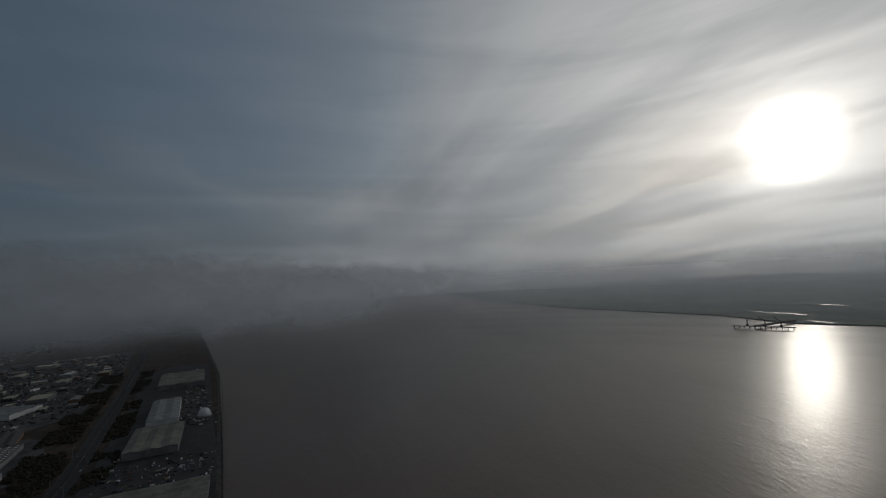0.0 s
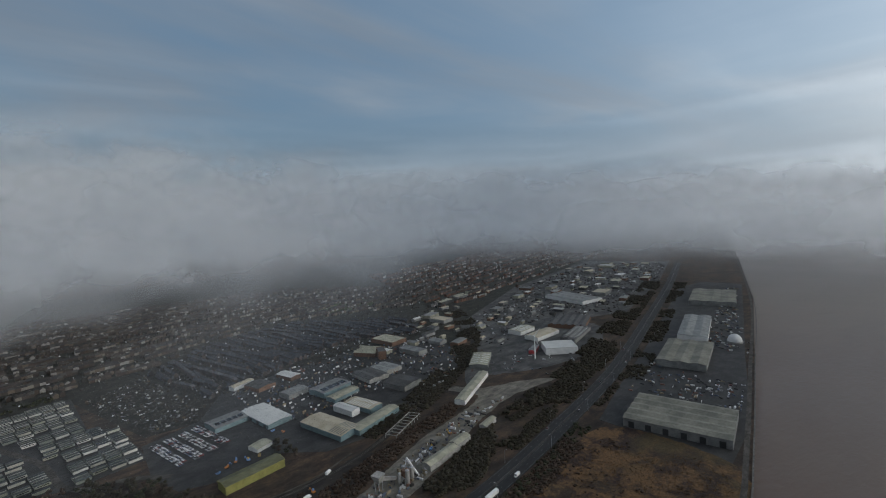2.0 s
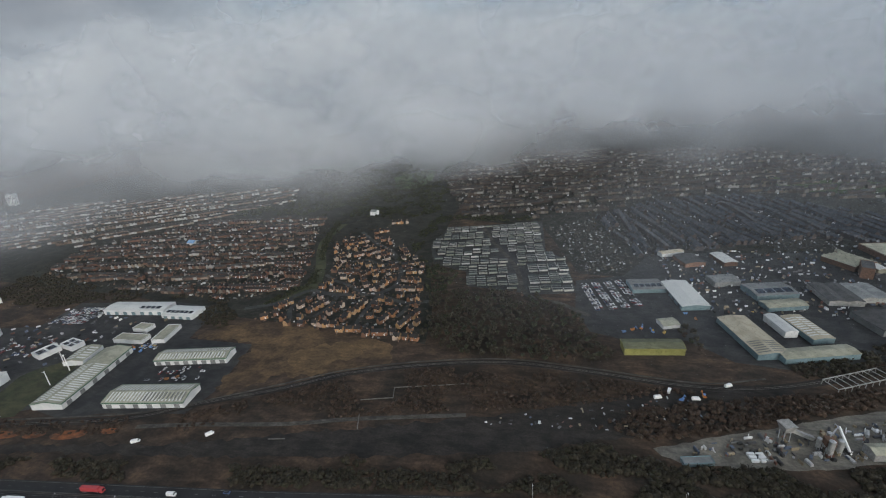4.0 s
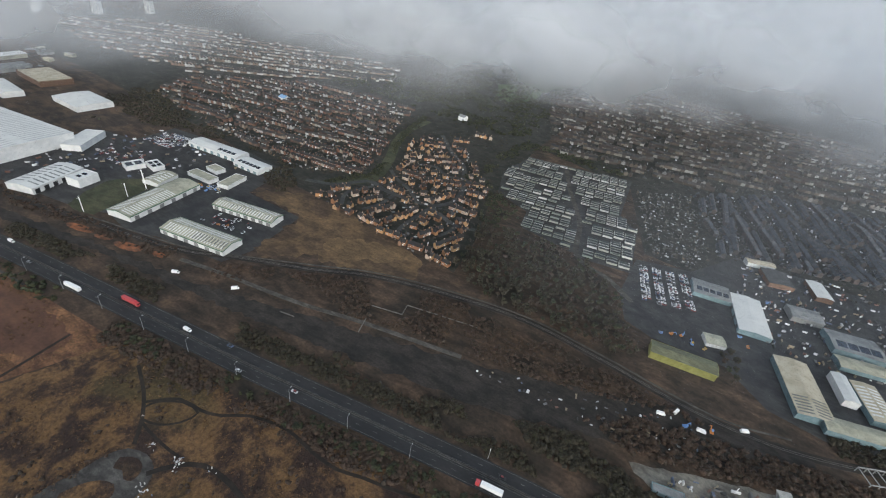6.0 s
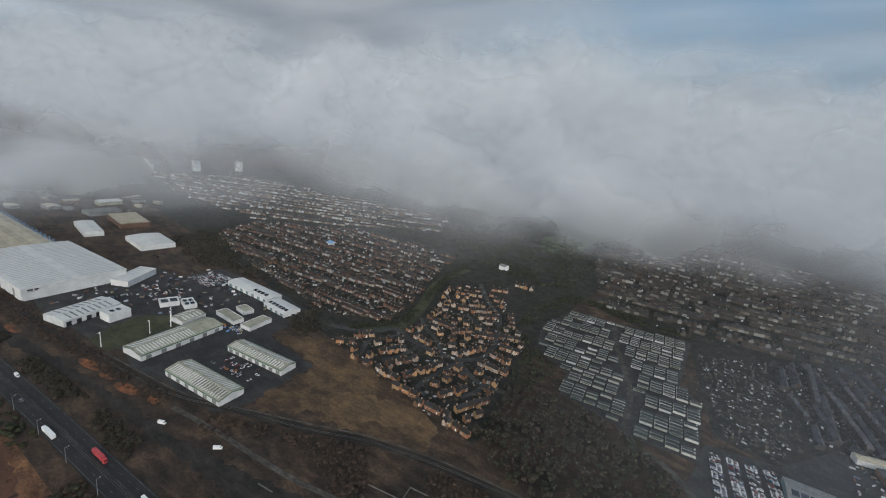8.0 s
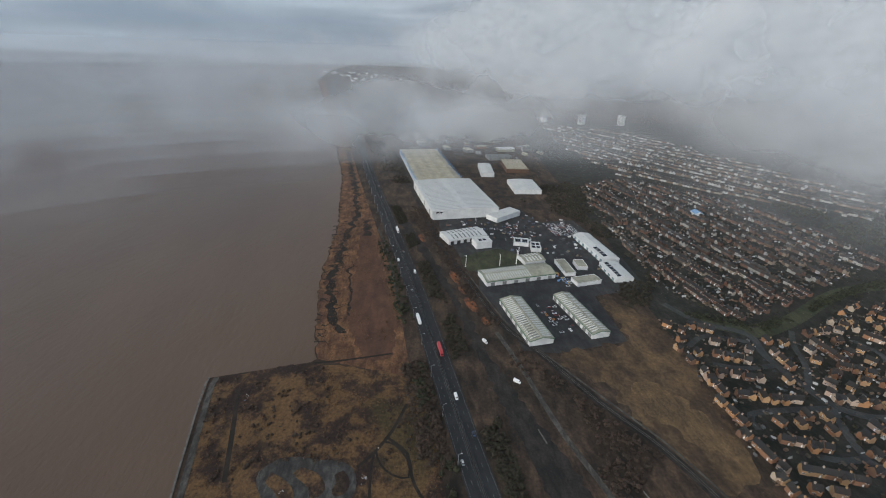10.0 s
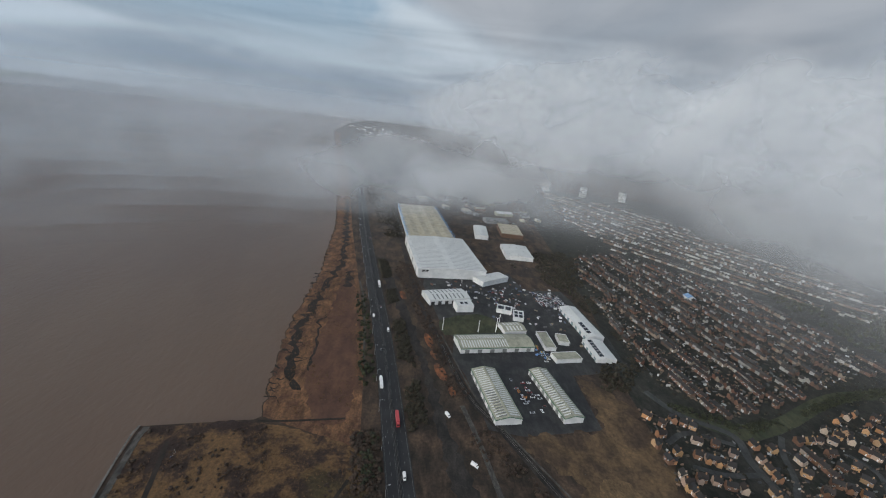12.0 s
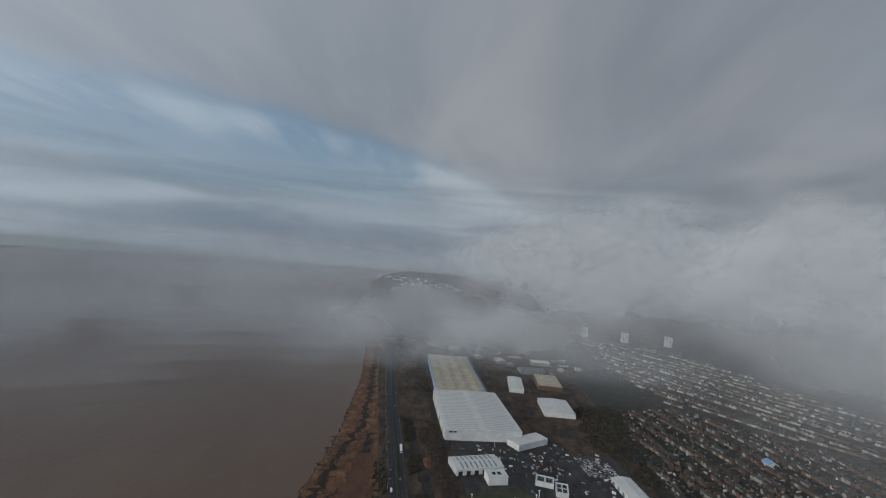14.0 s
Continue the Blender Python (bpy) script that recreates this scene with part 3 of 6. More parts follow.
for line, width, seed in (([(-900, -132), (-668, -90), (-480, -62), (-373, -70), (-330, -66), (-288, -72), (-238, -60), (-208, -55), (-187, -40)], 7.0, 1), ([(-330, -52), (-290, -50), (-250, -42), (-215, -40)], 2.0, 2), ([(-460, -46), (-436, -43), (-405, -40)], 8.0, 4)):
    line = ragged(line, 6.0, 3.2, seed)
    left = [(x, y - width * edge.uniform(0.1, 1.0)) for x, y in line]
    right = [(x, y + width * edge.uniform(0.1, 1.0)) for x, y in line]
    flat_zone("marsh_creek", left + right[::-1], 0.16, MUD, "dark muddy creek winding through the marsh", "creek", 0.1)
gully = random.Random(29)
for k in range(44):
    x = -175 - k * 6.5 + gully.uniform(-2, 2)
    y = -66 - (x + 175) * -0.085 + gully.uniform(-4, 12)
    reach, width = gully.uniform(5, 16), gully.uniform(0.7, 1.6)
    tail = [(x + gully.uniform(-2.5, 2.5) * j, y + reach * j / 3) for j in range(4)]
    flat_zone("marsh_gully", [(a - width * (1 - j / 4), b) for j, (a, b) in enumerate(tail)] + [(a + width * (1 - j / 4), b) for j, (a, b) in enumerate(tail)][::-1], 0.15, MUD, "short dark gully in the salt marsh", "creek", 0.08)
wall = lane("sea_wall", [(-131, -135), (-92, -129), (160, -75), (414, -20), (498, 1), (699, 56), (1133, 180), (1799, 411)], 1.2, STONE, 1.0, "stone river wall", "wall")


# ---- industrial buildings ----
def rectangle(corners):
    """The middle, length, width and turn of the rectangle nearest to four corners in order."""
    a, b, c, d = (Vector(p) for p in corners)
    u, v = ((b - a) + (c - d)) / 2, ((d - a) + (c - b)) / 2
    if v.length > u.length:
        u, v = v, u
    turn = math.atan2(u.y, u.x)
    across = Vector((-math.sin(turn), math.cos(turn)))
    return (a + b + c + d) / 4, u.length, abs(v.dot(across)), math.degrees(turn)


def shed(label, corners, eave, rise, walls, roof, name="industrial_shed", trim=None, strips=0, strip_mat=None, span=(0.1, 0.9), doors=0, door_mat=None, bays=1, solar=(), one_side=0, category="industrial shed"):
    """A portal-frame shed: walls, one or more gabled roof bays, rooflight strips, loading doors and panels."""
    mid, length, width, turn = rectangle(corners)
    ob = thing(name, pose(mid.x, mid.y, 0, 0, 0, turn), label, category)
    hx, hy, bay = length / 2, width / 2, width / max(bays, 1)
    outline = [(-hy, 0.0), (hy, 0.0), (hy, eave)]
    for k in range(bays):
        outline += [(hy - bay * (k + 0.5), eave + rise), (hy - bay * (k + 1), eave)]
    if rise == 0:
        outline = [(-hy, 0.0), (hy, 0.0), (hy, eave), (-hy, eave)]
    part("wall", [profile(outline, -hx, hx)], walls, ob)
    bits, t = [], 0.25
    for k in range(bays):
        y1, y0 = hy - bay * k + (0.3 if k == 0 else 0), hy - bay * (k + 1) - (0.3 if k == bays - 1 else 0)
        m = hy - bay * (k + 0.5)
        bits.append(profile([(y0, eave + 0.02), (m, eave + rise + 0.02), (y1, eave + 0.02), (y1, eave + t), (m, eave + rise + t), (y0, eave + t)], -hx - 0.3, hx + 0.3))
    if rise == 0:
        bits = [box(-hx - 0.1, hx + 0.1, -hy - 0.1, hy + 0.1, eave + 0.01, eave + 0.3)]
    part("roof", bits, roof, ob)
    if rise == 0:
        part("parapet", [box(-hx - 0.2, hx + 0.2, s * hy - 0.15, s * hy + 0.15, eave + 0.3, eave + 0.8) for s in (-1, 1)] + [box(s * hx - 0.15, s * hx + 0.15, -hy + 0.16, hy - 0.16, eave + 0.3, eave + 0.8) for s in (-1, 1)], trim or walls, ob)
    elif trim:
        for s in (-1, 1):
            part("fascia", [box(-hx - 0.35, hx + 0.35, s * (hy + 0.42) - 0.12, s * (hy + 0.42) + 0.12, eave - 0.7, eave + 0.3)], trim, ob)
            x = s * (hx + 0.4)
            for k in range(bays):
                y1, m, y0 = hy - bay * k, hy - bay * (k + 0.5), hy - bay * (k + 1)
                part("verge", [profile([(y0, eave - 0.4), (m, eave + rise - 0.4), (y1, eave - 0.4), (y1, eave + 0.3), (m, eave + rise + 0.35), (y0, eave + 0.3)], x - 0.1, x + 0.1)], trim, ob)
    if strips:
        first = None
        for k in range(bays):
            for s in ((-1, 1) if not one_side else (one_side,)):
                for i in range(strips):
                    x = -hx + length * (span[0] + (span[1] - span[0]) * (i + 0.5) / strips)
                    y, z = hy - bay * (k + 0.5) + s * bay * 0.25, eave + rise / 2 + t + 0.05
                    m = pose(x, y, z, math.degrees(math.atan2(-s * rise, bay / 2)))
                    if first is None:
                        w = min(0.9, length * (span[1] - span[0]) / strips * 0.22)
                        first = part("rooflight", [box(-w, w, -bay * 0.2, bay * 0.2, -0.04, 0.04)], strip_mat or PALE_LIGHT, ob)
                        first.matrix_basis = m
                    else:
                        again(first, m, ob)
    for i in range(doors):
        x = -hx + length * (i + 0.5) / doors
        w = min(2.4, length / doors * 0.36)
        for s in (-1, 1):
            part("loading_door", [box(x - w, x + w, s * (hy + 0.06) - 0.05, s * (hy + 0.06) + 0.05, 0.1, eave * 0.72)], door_mat or DARK, ob)
    for x0, x1, y0, y1 in solar:
        z = eave + 0.35 + (rise * (1 - abs((y0 + y1) / 2) / (bay / 2)) if rise else 0)
        tilt = math.degrees(math.atan2(-rise * (1 if y0 + y1 > 0 else -1), bay / 2)) if rise else 0
        panel = part("solar_panel", [box(-(x1 - x0) / 2, (x1 - x0) / 2, -(y1 - y0) / 2, (y1 - y0) / 2, -0.05, 0.05)], SOLAR, ob)
        panel.matrix_basis = pose((x0 + x1) / 2, (y0 + y1) / 2, z, tilt)
    return ob


stained = shed("long shed with lichen-stained roof and green trim", [(-234, 109), (-242, 132), (-170, 146), (-166, 124)], 5.5, 2.6, WHITE_CLAD, CREAM_ROOF, trim=GREEN, strips=22, strip_mat=PALE_LIGHT, doors=6, door_mat=GREY_ROOF, span=(0.03, 0.97))
stained_too = shed("long shed with lichen-stained roof and green trim", [(-244, 168), (-249, 184), (-180, 202), (-175, 183)], 5.5, 2.2, WHITE_CLAD, CREAM_ROOF, trim=GREEN, strips=22, strip_mat=PALE_LIGHT, doors=8, door_mat=GREY_ROOF, span=(0.03, 0.97))
shed("long pale shed with striped roof and green trim", [(-297, 95), (-317, 179), (-289, 180), (-270, 101)], 5.8, 2.6, WHITE_CLAD, CREAM_ROOF, trim=GREEN, strips=18, strip_mat=PALE_LIGHT, doors=6, door_mat=GREY_ROOF, span=(0.02, 0.65))
def dark_strips(ob, count, x0, x1, bay, eave, rise):
    """Weathered rooflights on the southern slope of a gabled shed."""
    first = None
    for k in range(count):
        m = pose(x0 + (x1 - x0) * k / (count - 1), -bay * 0.25, eave + rise / 2 + 0.32, math.degrees(math.atan2(rise, bay / 2)))
        if first is None:
            first = part("dark_rooflight", [box(-0.75, 0.75, -bay * 0.19, bay * 0.19, -0.04, 0.04)], SKYLIGHT, ob)
            first.matrix_basis = m
        else:
            again(first, m, ob)


dark_strips(stained, 11, 0.0, 33.0, 23.0, 5.5, 2.6)
dark_strips(stained_too, 12, -20.0, 32.0, 17.5, 5.5, 2.2)
shed("small cream shed with ribbed roof", [(-340, 150), (-347, 178), (-327, 179), (-319, 154)], 4.5, 1.8, WHITE_CLAD, CREAM_ROOF, strips=5)
shed("long white shed with solar panels on its roof", [(-402, 243), (-408, 261), (-329, 275), (-323, 251)], 6.0, 1.6, WHITE_CLAD, WHITE_ROOF, doors=7, door_mat=BLUE_CLAD, solar=[(6 + 7 * k, 12 + 7 * k, -7, -2) for k in range(4)])
shed("white shed with solar panels on its roof", [(-316, 244), (-325, 269), (-283, 269), (-277, 250)], 5.0, 1.4, WHITE_CLAD, WHITE_ROOF, doors=4, door_mat=BLUE_CLAD, solar=[(-18 + 6 * k, -13 + 6 * k, -7, -2) for k in range(6)])
shed("low flat-roofed unit of pale panels", [(-328, 193), (-330, 205), (-298, 208), (-290, 196)], 4.0, 0.0, WHITE_CLAD, CREAM_ROOF, category="industrial unit")
shed("low flat-roofed unit of pale panels", [(-327, 215), (-329, 228), (-312, 227), (-307, 216)], 4.0, 0.0, WHITE_CLAD, CREAM_ROOF, category="industrial unit")
shed("low flat-roofed unit of pale panels", [(-284, 199), (-291, 231), (-277, 229), (-269, 202)], 4.0, 0.0, WHITE_CLAD, CREAM_ROOF, category="industrial unit")
shed("white showroom shed with ribbed roof", [(-404, 58), (-427, 110), (-395, 120), (-378, 66)], 6.5, 2.0, WHITE_CLAD, WHITE_ROOF, strips=8, strip_mat=GREY_ROOF, doors=6, door_mat=DARK, name="showroom", category="showroom")
annex = shed("white office block with an orange end wall", [(-382, 96), (-385, 117), (-372, 124), (-364, 103)], 8.5, 0.0, WHITE_CLAD, WHITE_ROOF, name="office_block", category="office", solar=[(-5, -1, -3, 3), (1, 5, -3, 3)])
warehouse = shed("huge white distribution warehouse with ribbed roof", [(-607, 23), (-646, 121), (-492, 148), (-455, 51)], 14.0, 1.6, WHITE_CLAD, WHITE_ROOF, name="warehouse", trim=WHITE_CLAD, doors=4, door_mat=GREY_ROOF, category="warehouse", strips=26, strip_mat=RIB, span=(0.0, 1.0))
for y0, y1, z0, z1 in ((-46, -41, 10.6, 12.4), (-40, -36, 10.6, 12.4), (-46, -37, 9.6, 10.0)):
    part("sign_bar", [box(78.0, 78.4, y0, y1, z0, z1)], DARK, warehouse, "plain dark sign bar")
shed("white flat-roofed loading wing of the warehouse", [(-478, 134), (-505, 176), (-486, 180), (-450, 140)], 7.0, 0.0, WHITE_CLAD, WHITE_ROOF, name="loading_wing", category="warehouse")
rear = shed("long beige-roofed hall between blue steel trusses", [(-860, -8), (-888, 70), (-651, 109), (-619, 26)], 11.0, 1.2, WHITE_CLAD, TAN_ROOF, name="truss_hall", bays=4, category="warehouse", strips=7, strip_mat=CREAM_ROOF)
for s in (-1, 1):
    for k in range(16):
        x = -112 + k * 15
        part("blue_truss", [beam((x, s * 41.5, 0), (x, s * 44, 15), 0.7), beam((x, s * 44, 15), (x, s * 38, 12.2), 0.5), beam((x, s * 44, 15), (x + 7, s * 41.5, 11.5), 0.4), beam((x + 7, s * 41.5, 0), (x + 7, s * 41.5, 11.5), 0.4)], BLUE_STEEL, rear)
shed("white warehouse behind the access road", [(-652, 198), (-665, 244), (-600, 247), (-585, 198)], 7.0, 1.5, WHITE_CLAD, WHITE_ROOF, category="warehouse")
shed("tan brick unit with flat roof", [(-791, 212), (-828, 254), (-731, 256), (-725, 208)], 8.0, 0.0, BRICK, TAN_ROOF, category="industrial unit")
shed("small white warehouse with a low roof", [(-766, 155), (-778, 183), (-697, 178), (-695, 154)], 7.0, 1.5, WHITE_CLAD, WHITE_ROOF, category="warehouse")

shed("olive-green metal shed in the scrub", [(176, 258), (224, 265), (225, 281), (176, 272)], 6.5, 1.6, OLIVE, OLIVE_ROOF, trim=OLIVE)
shed("pale shed with solar panels on its roof", [(191, 407), (225, 408), (229, 388), (196, 376)], 4.7, 1.4, BLUE_CLAD, GREY_ROOF, solar=[(-14 + 6 * k, -9 + 6 * k, -8, -2) for k in range(5)])
shed("long white-roofed shed with teal end", [(228, 403), (252, 410), (265, 352), (237, 345)], 4.7, 1.4, BLUE_CLAD, WHITE_ROOF, doors=4)
shed("small cream hut beside the wood", [(212, 320), (227, 324), (229, 312), (214, 305)], 3.5, 1.0, WHITE_CLAD, CREAM_ROOF, category="hut")
shed("large pale-roofed shed with dark rooflights and teal walls", [(265, 327), (287, 334), (304, 277), (279, 265)], 5.4, 1.5, BLUE_CLAD, TAN_ROOF, strips=6, strip_mat=SKYLIGHT, span=(0.68, 0.98), one_side=0)
shed("pale-roofed shed with teal walls beside the railway", [(285, 262), (306, 282), (351, 297), (354, 282)], 5.0, 1.2, BLUE_CLAD, CREAM_ROOF)
shed("small shed with a white roof", [(305, 337), (315, 340), (322, 311), (312, 306)], 6.0, 1.4, WHITE_CLAD, WHITE_ROOF)
shed("tan shed with spotted rooflights", [(319, 339), (335, 343), (347, 306), (329, 298)], 5.0, 1.0, BLUE_CLAD, TAN_ROOF, strips=9, strip_mat=PALE_LIGHT)
shed("teal shed with dark solar roof", [(305, 405), (345, 414), (352, 388), (312, 376)], 5.8, 1.5, BLUE_CLAD, GREY_ROOF, solar=[(-17 + 9 * k, -9 + 9 * k, -10, -2) for k in range(4)])
shed("teal shed with pale roof", [(312, 371), (349, 379), (350, 366), (314, 353)], 4.3, 1.2, BLUE_CLAD, CREAM_ROOF)
shed("dark-roofed works with pale walls beside the yard", [(370, 414), (398, 421), (402, 382), (372, 371)], 5.0, 1.4, CONCRETE, DARK_ROOF, bays=2)
shed("grey-roofed works with pale walls beside the yard", [(398, 418), (424, 422), (430, 392), (403, 382)], 5.0, 1.4, CONCRETE, GREY_ROOF, bays=2)
shed("dark flat-roofed works beside the railway", [(379, 355), (409, 362), (418, 330), (388, 320)], 6.0, 1.2, GREY_ROOF, DARK_ROOF)
shed("red brick tower block of the works", [(428, 445), (437, 466), (450, 470), (441, 446)], 12.0, 0.0, BRICK, DARK_ROOF, category="works")
shed("cream north-light roofed brick works", [(414, 490), (440, 516), (457, 481), (435, 462)], 6.0, 2.0, BRICK, CREAM_ROOF, bays=4)
shed("low cream works building among terraces", [(238, 497), (265, 508), (268, 498), (240, 487)], 5.0, 1.2, WHITE_CLAD, TAN_ROOF)
shed("low works building with white roof", [(253, 486), (276, 493), (286, 465), (262, 457)], 5.0, 1.2, BRICK, DARK_ROOF)
shed("long brick works with white roof", [(296, 495), (312, 500), (320, 469), (306, 465)], 5.0, 1.2, BRICK, WHITE_ROOF)
shed("grey works shed with a low roof", [(277, 424), (304, 431), (306, 412), (280, 404)], 5.5, 1.4, GREY_ROOF, GREY_ROOF)
shed("long pale-roofed store in the gravel yard", [(407, 253), (489, 296), (485, 282), (411, 240)], 5.0, 1.4, WHITE_CLAD, CREAM_ROOF)
shed("riverside retail warehouse with ridged roof", [(483, 100), (544, 115), (566, 33), (502, 15)], 8.0, 1.4, GREY_ROOF, OLD_ROOF, bays=5, doors=6, name="retail_warehouse", category="warehouse")
shed("riverside retail warehouse with ridged roof", [(659, 152), (754, 176), (762, 123), (663, 94)], 8.0, 1.4, GREY_ROOF, OLD_ROOF, bays=3, name="retail_warehouse", category="warehouse")
shed("grey retail warehouse beside the river", [(776, 174), (903, 217), (917, 178), (786, 139)], 8.0, 1.4, WHITE_CLAD, GREY_ROOF, bays=2, name="retail_warehouse", category="warehouse")
shed("tall white box warehouse beside the turbine", [(622, 305), (656, 276), (635, 249), (601, 278)], 9.0, 0.0, WHITE_CLAD, WHITE_ROOF, category="warehouse")
shed("white-framed canopy with dark solar panels", [(-392, 155), (-388, 175), (-373, 171), (-377, 153)], 4.5, 0.0, WHITE_CLAD, WHITE_ROOF, name="solar_canopy", category="canopy", solar=[(-8, -1, -5, 5), (1, 8, -5, 5)])
shed("white-framed canopy with dark solar panels", [(-377, 174), (-379, 187), (-358, 184), (-357, 171)], 4.5, 0.0, WHITE_CLAD, WHITE_ROOF, name="solar_canopy", category="canopy", solar=[(x, x + 7, y, y + 4.4) for x in (-8, 1) for y in (-5, 0.6)])
end_wall = part("end_panel", [box(10.3, 10.6, -4.5, 4.5, 1.0, 8.6)], ORANGE, annex, "orange end panel")
part("window_band", [box(-9.5, 8.0, -6.9, -6.7, 5.2, 6.6)], DARK, annex)
part("window_band", [box(-9.5, 8.0, -6.9, -6.7, 1.6, 3.0)], DARK, annex)
shed("blue-roofed hall among the terraces", [(-505, 468), (-503, 481), (-488, 480), (-490, 467)], 5.0, 3.5, WHITE_CLAD, BLUE_STEEL, name="hall", category="hall")
shed("large white house with gabled roof", [(-246, 656), (-245, 668), (-232, 667), (-233, 655)], 7.0, 3.0, WHITE_PAINT, GREY_ROOF, name="large_house", category="house")
shed("long yellowish store along the plant wall", [(309, 169), (307, 178), (343, 185), (345, 176)], 5.0, 1.6, CONCRETE, CREAM_ROOF)
shed("yellowish store along the plant wall", [(345, 177), (343, 186), (362, 190), (364, 181)], 6.0, 1.6, CONCRETE, CREAM_ROOF)
shed("small pale store beside the gravel yard", [(388, 186), (386, 192), (406, 198), (408, 191)], 4.0, 1.2, CONCRETE, CREAM_ROOF)
shed("low blue site cabin in the yard", [(201, 142), (201, 147), (218, 152), (219, 146)], 2.3, 0.0, BLUE_CLAD, GREY_ROOF, name="site_cabin", category="cabin")
shed("cream factory with curved end", [(640, 352), (700, 356), (702, 330), (645, 328)], 6.0, 1.5, WHITE_CLAD, TAN_ROOF)
shed("cream factory with ribbed roof", [(650, 395), (690, 400), (694, 374), (652, 370)], 6.0, 1.5, WHITE_CLAD, CREAM_ROOF, strips=8)
shed("long dark factory with ridged roofs", [(720, 365), (790, 400), (812, 340), (745, 312)], 6.0, 2.0, BRICK, DARK_ROOF, bays=5)
shed("grey retail block far along the river", [(1018, 256), (1150, 298), (1165, 220), (1043, 182)], 8.0, 1.4, GREY_ROOF, OLD_ROOF, bays=3, name="retail_warehouse", category="warehouse")
shed("long black hall with pale ridges beside the road", [(669, 277), (749, 302), (742, 325), (662, 300)], 6.0, 1.6, GREY_ROOF, DARK_ROOF, bays=3, strips=10, strip_mat=PALE_LIGHT)
shed("grey depot beside the curving railway", [(494, 323), (537, 358), (542, 330), (505, 300)], 5.0, 1.4, GREY_ROOF, CREAM_ROOF, strips=5)
shed("long grey factory among the works", [(901, 400), (920, 505), (985, 545), (968, 428)], 7.0, 1.4, WHITE_CLAD, GREY_ROOF, bays=3)
shed("red works shed beside the turbine", [(588, 300), (612, 312), (616, 304), (592, 292)], 5.0, 1.2, RED_PAINT, GREY_ROOF)

# scattered works farther east and west, each its own building
works = random.Random(11)
WORKS_EAST = [(560, 330), (700, 420), (900, 330), (1250, 420), (1600, 560), (1500, 800), (1000, 660), (640, 500)]
FAR_WEST = [(-900, 130), (-720, 270), (-900, 330), (-1250, 210), (-1200, 60), (-1000, 20)]
taken = []
for outline, count, box_x, box_y in ((WORKS_EAST, 90, (560, 1600), (330, 800)), ([(430, 450), (520, 385), (590, 440), (700, 600), (900, 680), (900, 760), (560, 600), (440, 540)], 34, (430, 900), (385, 760)), (FAR_WEST, 26, (-1250, -720), (20, 330))):
    tries = 0
    while count and tries < 4000:
        tries += 1
        x, y = works.uniform(*box_x), works.uniform(*box_y)
        size = works.choice((works.uniform(8, 16), works.uniform(12, 24), works.uniform(20, 44)))
        if not inside(x, y, outline) or any(math.hypot(x - a, y - b) < (size + c) * 0.8 for a, b, c in taken) or any(math.hypot(x - a, y - b) < 55 for a, b in ((670, 343), (670, 385), (765, 355), (940, 470), (705, 300), (640, 284), (578, 280), (522, 293), (-775, 232), (-735, 168))):
            continue
        if min(math.hypot(x - p.x, y - p.y) for p in ROAD) < 60:
            continue
        taken.append((x, y, size))
        turn, l, w = works.choice((10, 14, 100, 18)), size, size * works.uniform(0.4, 0.7)
        c, s = math.cos(radians(turn)), math.sin(radians(turn))
        corners = [(x + c * a * l - s * b * w, y + s * a * l + c * b * w) for a, b in ((-0.6, -0.6), (0.6, -0.6), (0.6, 0.6), (-0.6, 0.6))]
        roof = works.choice((WHITE_ROOF, CREAM_ROOF, GREY_ROOF, DARK_ROOF, GREY_ROOF, TAN_ROOF))
        kind = {WHITE_ROOF: "white", CREAM_ROOF: "cream", GREY_ROOF: "grey", DARK_ROOF: "dark", TAN_ROOF: "tan"}[roof]
        shed(f"distant works shed with a {kind} roof", corners, min(3.2 + size * 0.09, 6.5), works.choice((0.0, 1.4, 2.0)), works.choice((GREY_ROOF, GREY_ROOF, BRICK, DARK_ROOF, CREAM_ROOF)), roof, bays=works.choice((1, 1, 2, 3)))
        count -= 1


# ---- houses ----
TILES = random_paint("roof_tiles", [(0.019, 0.018, 0.018), (0.023, 0.020, 0.019), (0.028, 0.021, 0.019), (0.021, 0.021, 0.023), (0.026, 0.024, 0.023)], 0.85)
BRICKS = random_paint("house_brick", [(0.36, 0.185, 0.085), (0.21, 0.105, 0.058), (0.40, 0.235, 0.115), (0.14, 0.075, 0.048), (0.42, 0.33, 0.26), (0.27, 0.135, 0.070), (0.36, 0.225, 0.125), (0.38, 0.27, 0.21)], 0.9)
RENDER = random_paint("house_render", [(0.15, 0.075, 0.050), (0.31, 0.285, 0.25), (0.22, 0.18, 0.14), (0.17, 0.080, 0.052), (0.12, 0.066, 0.048), (0.10, 0.060, 0.045), (0.15, 0.080, 0.055)], 0.9)


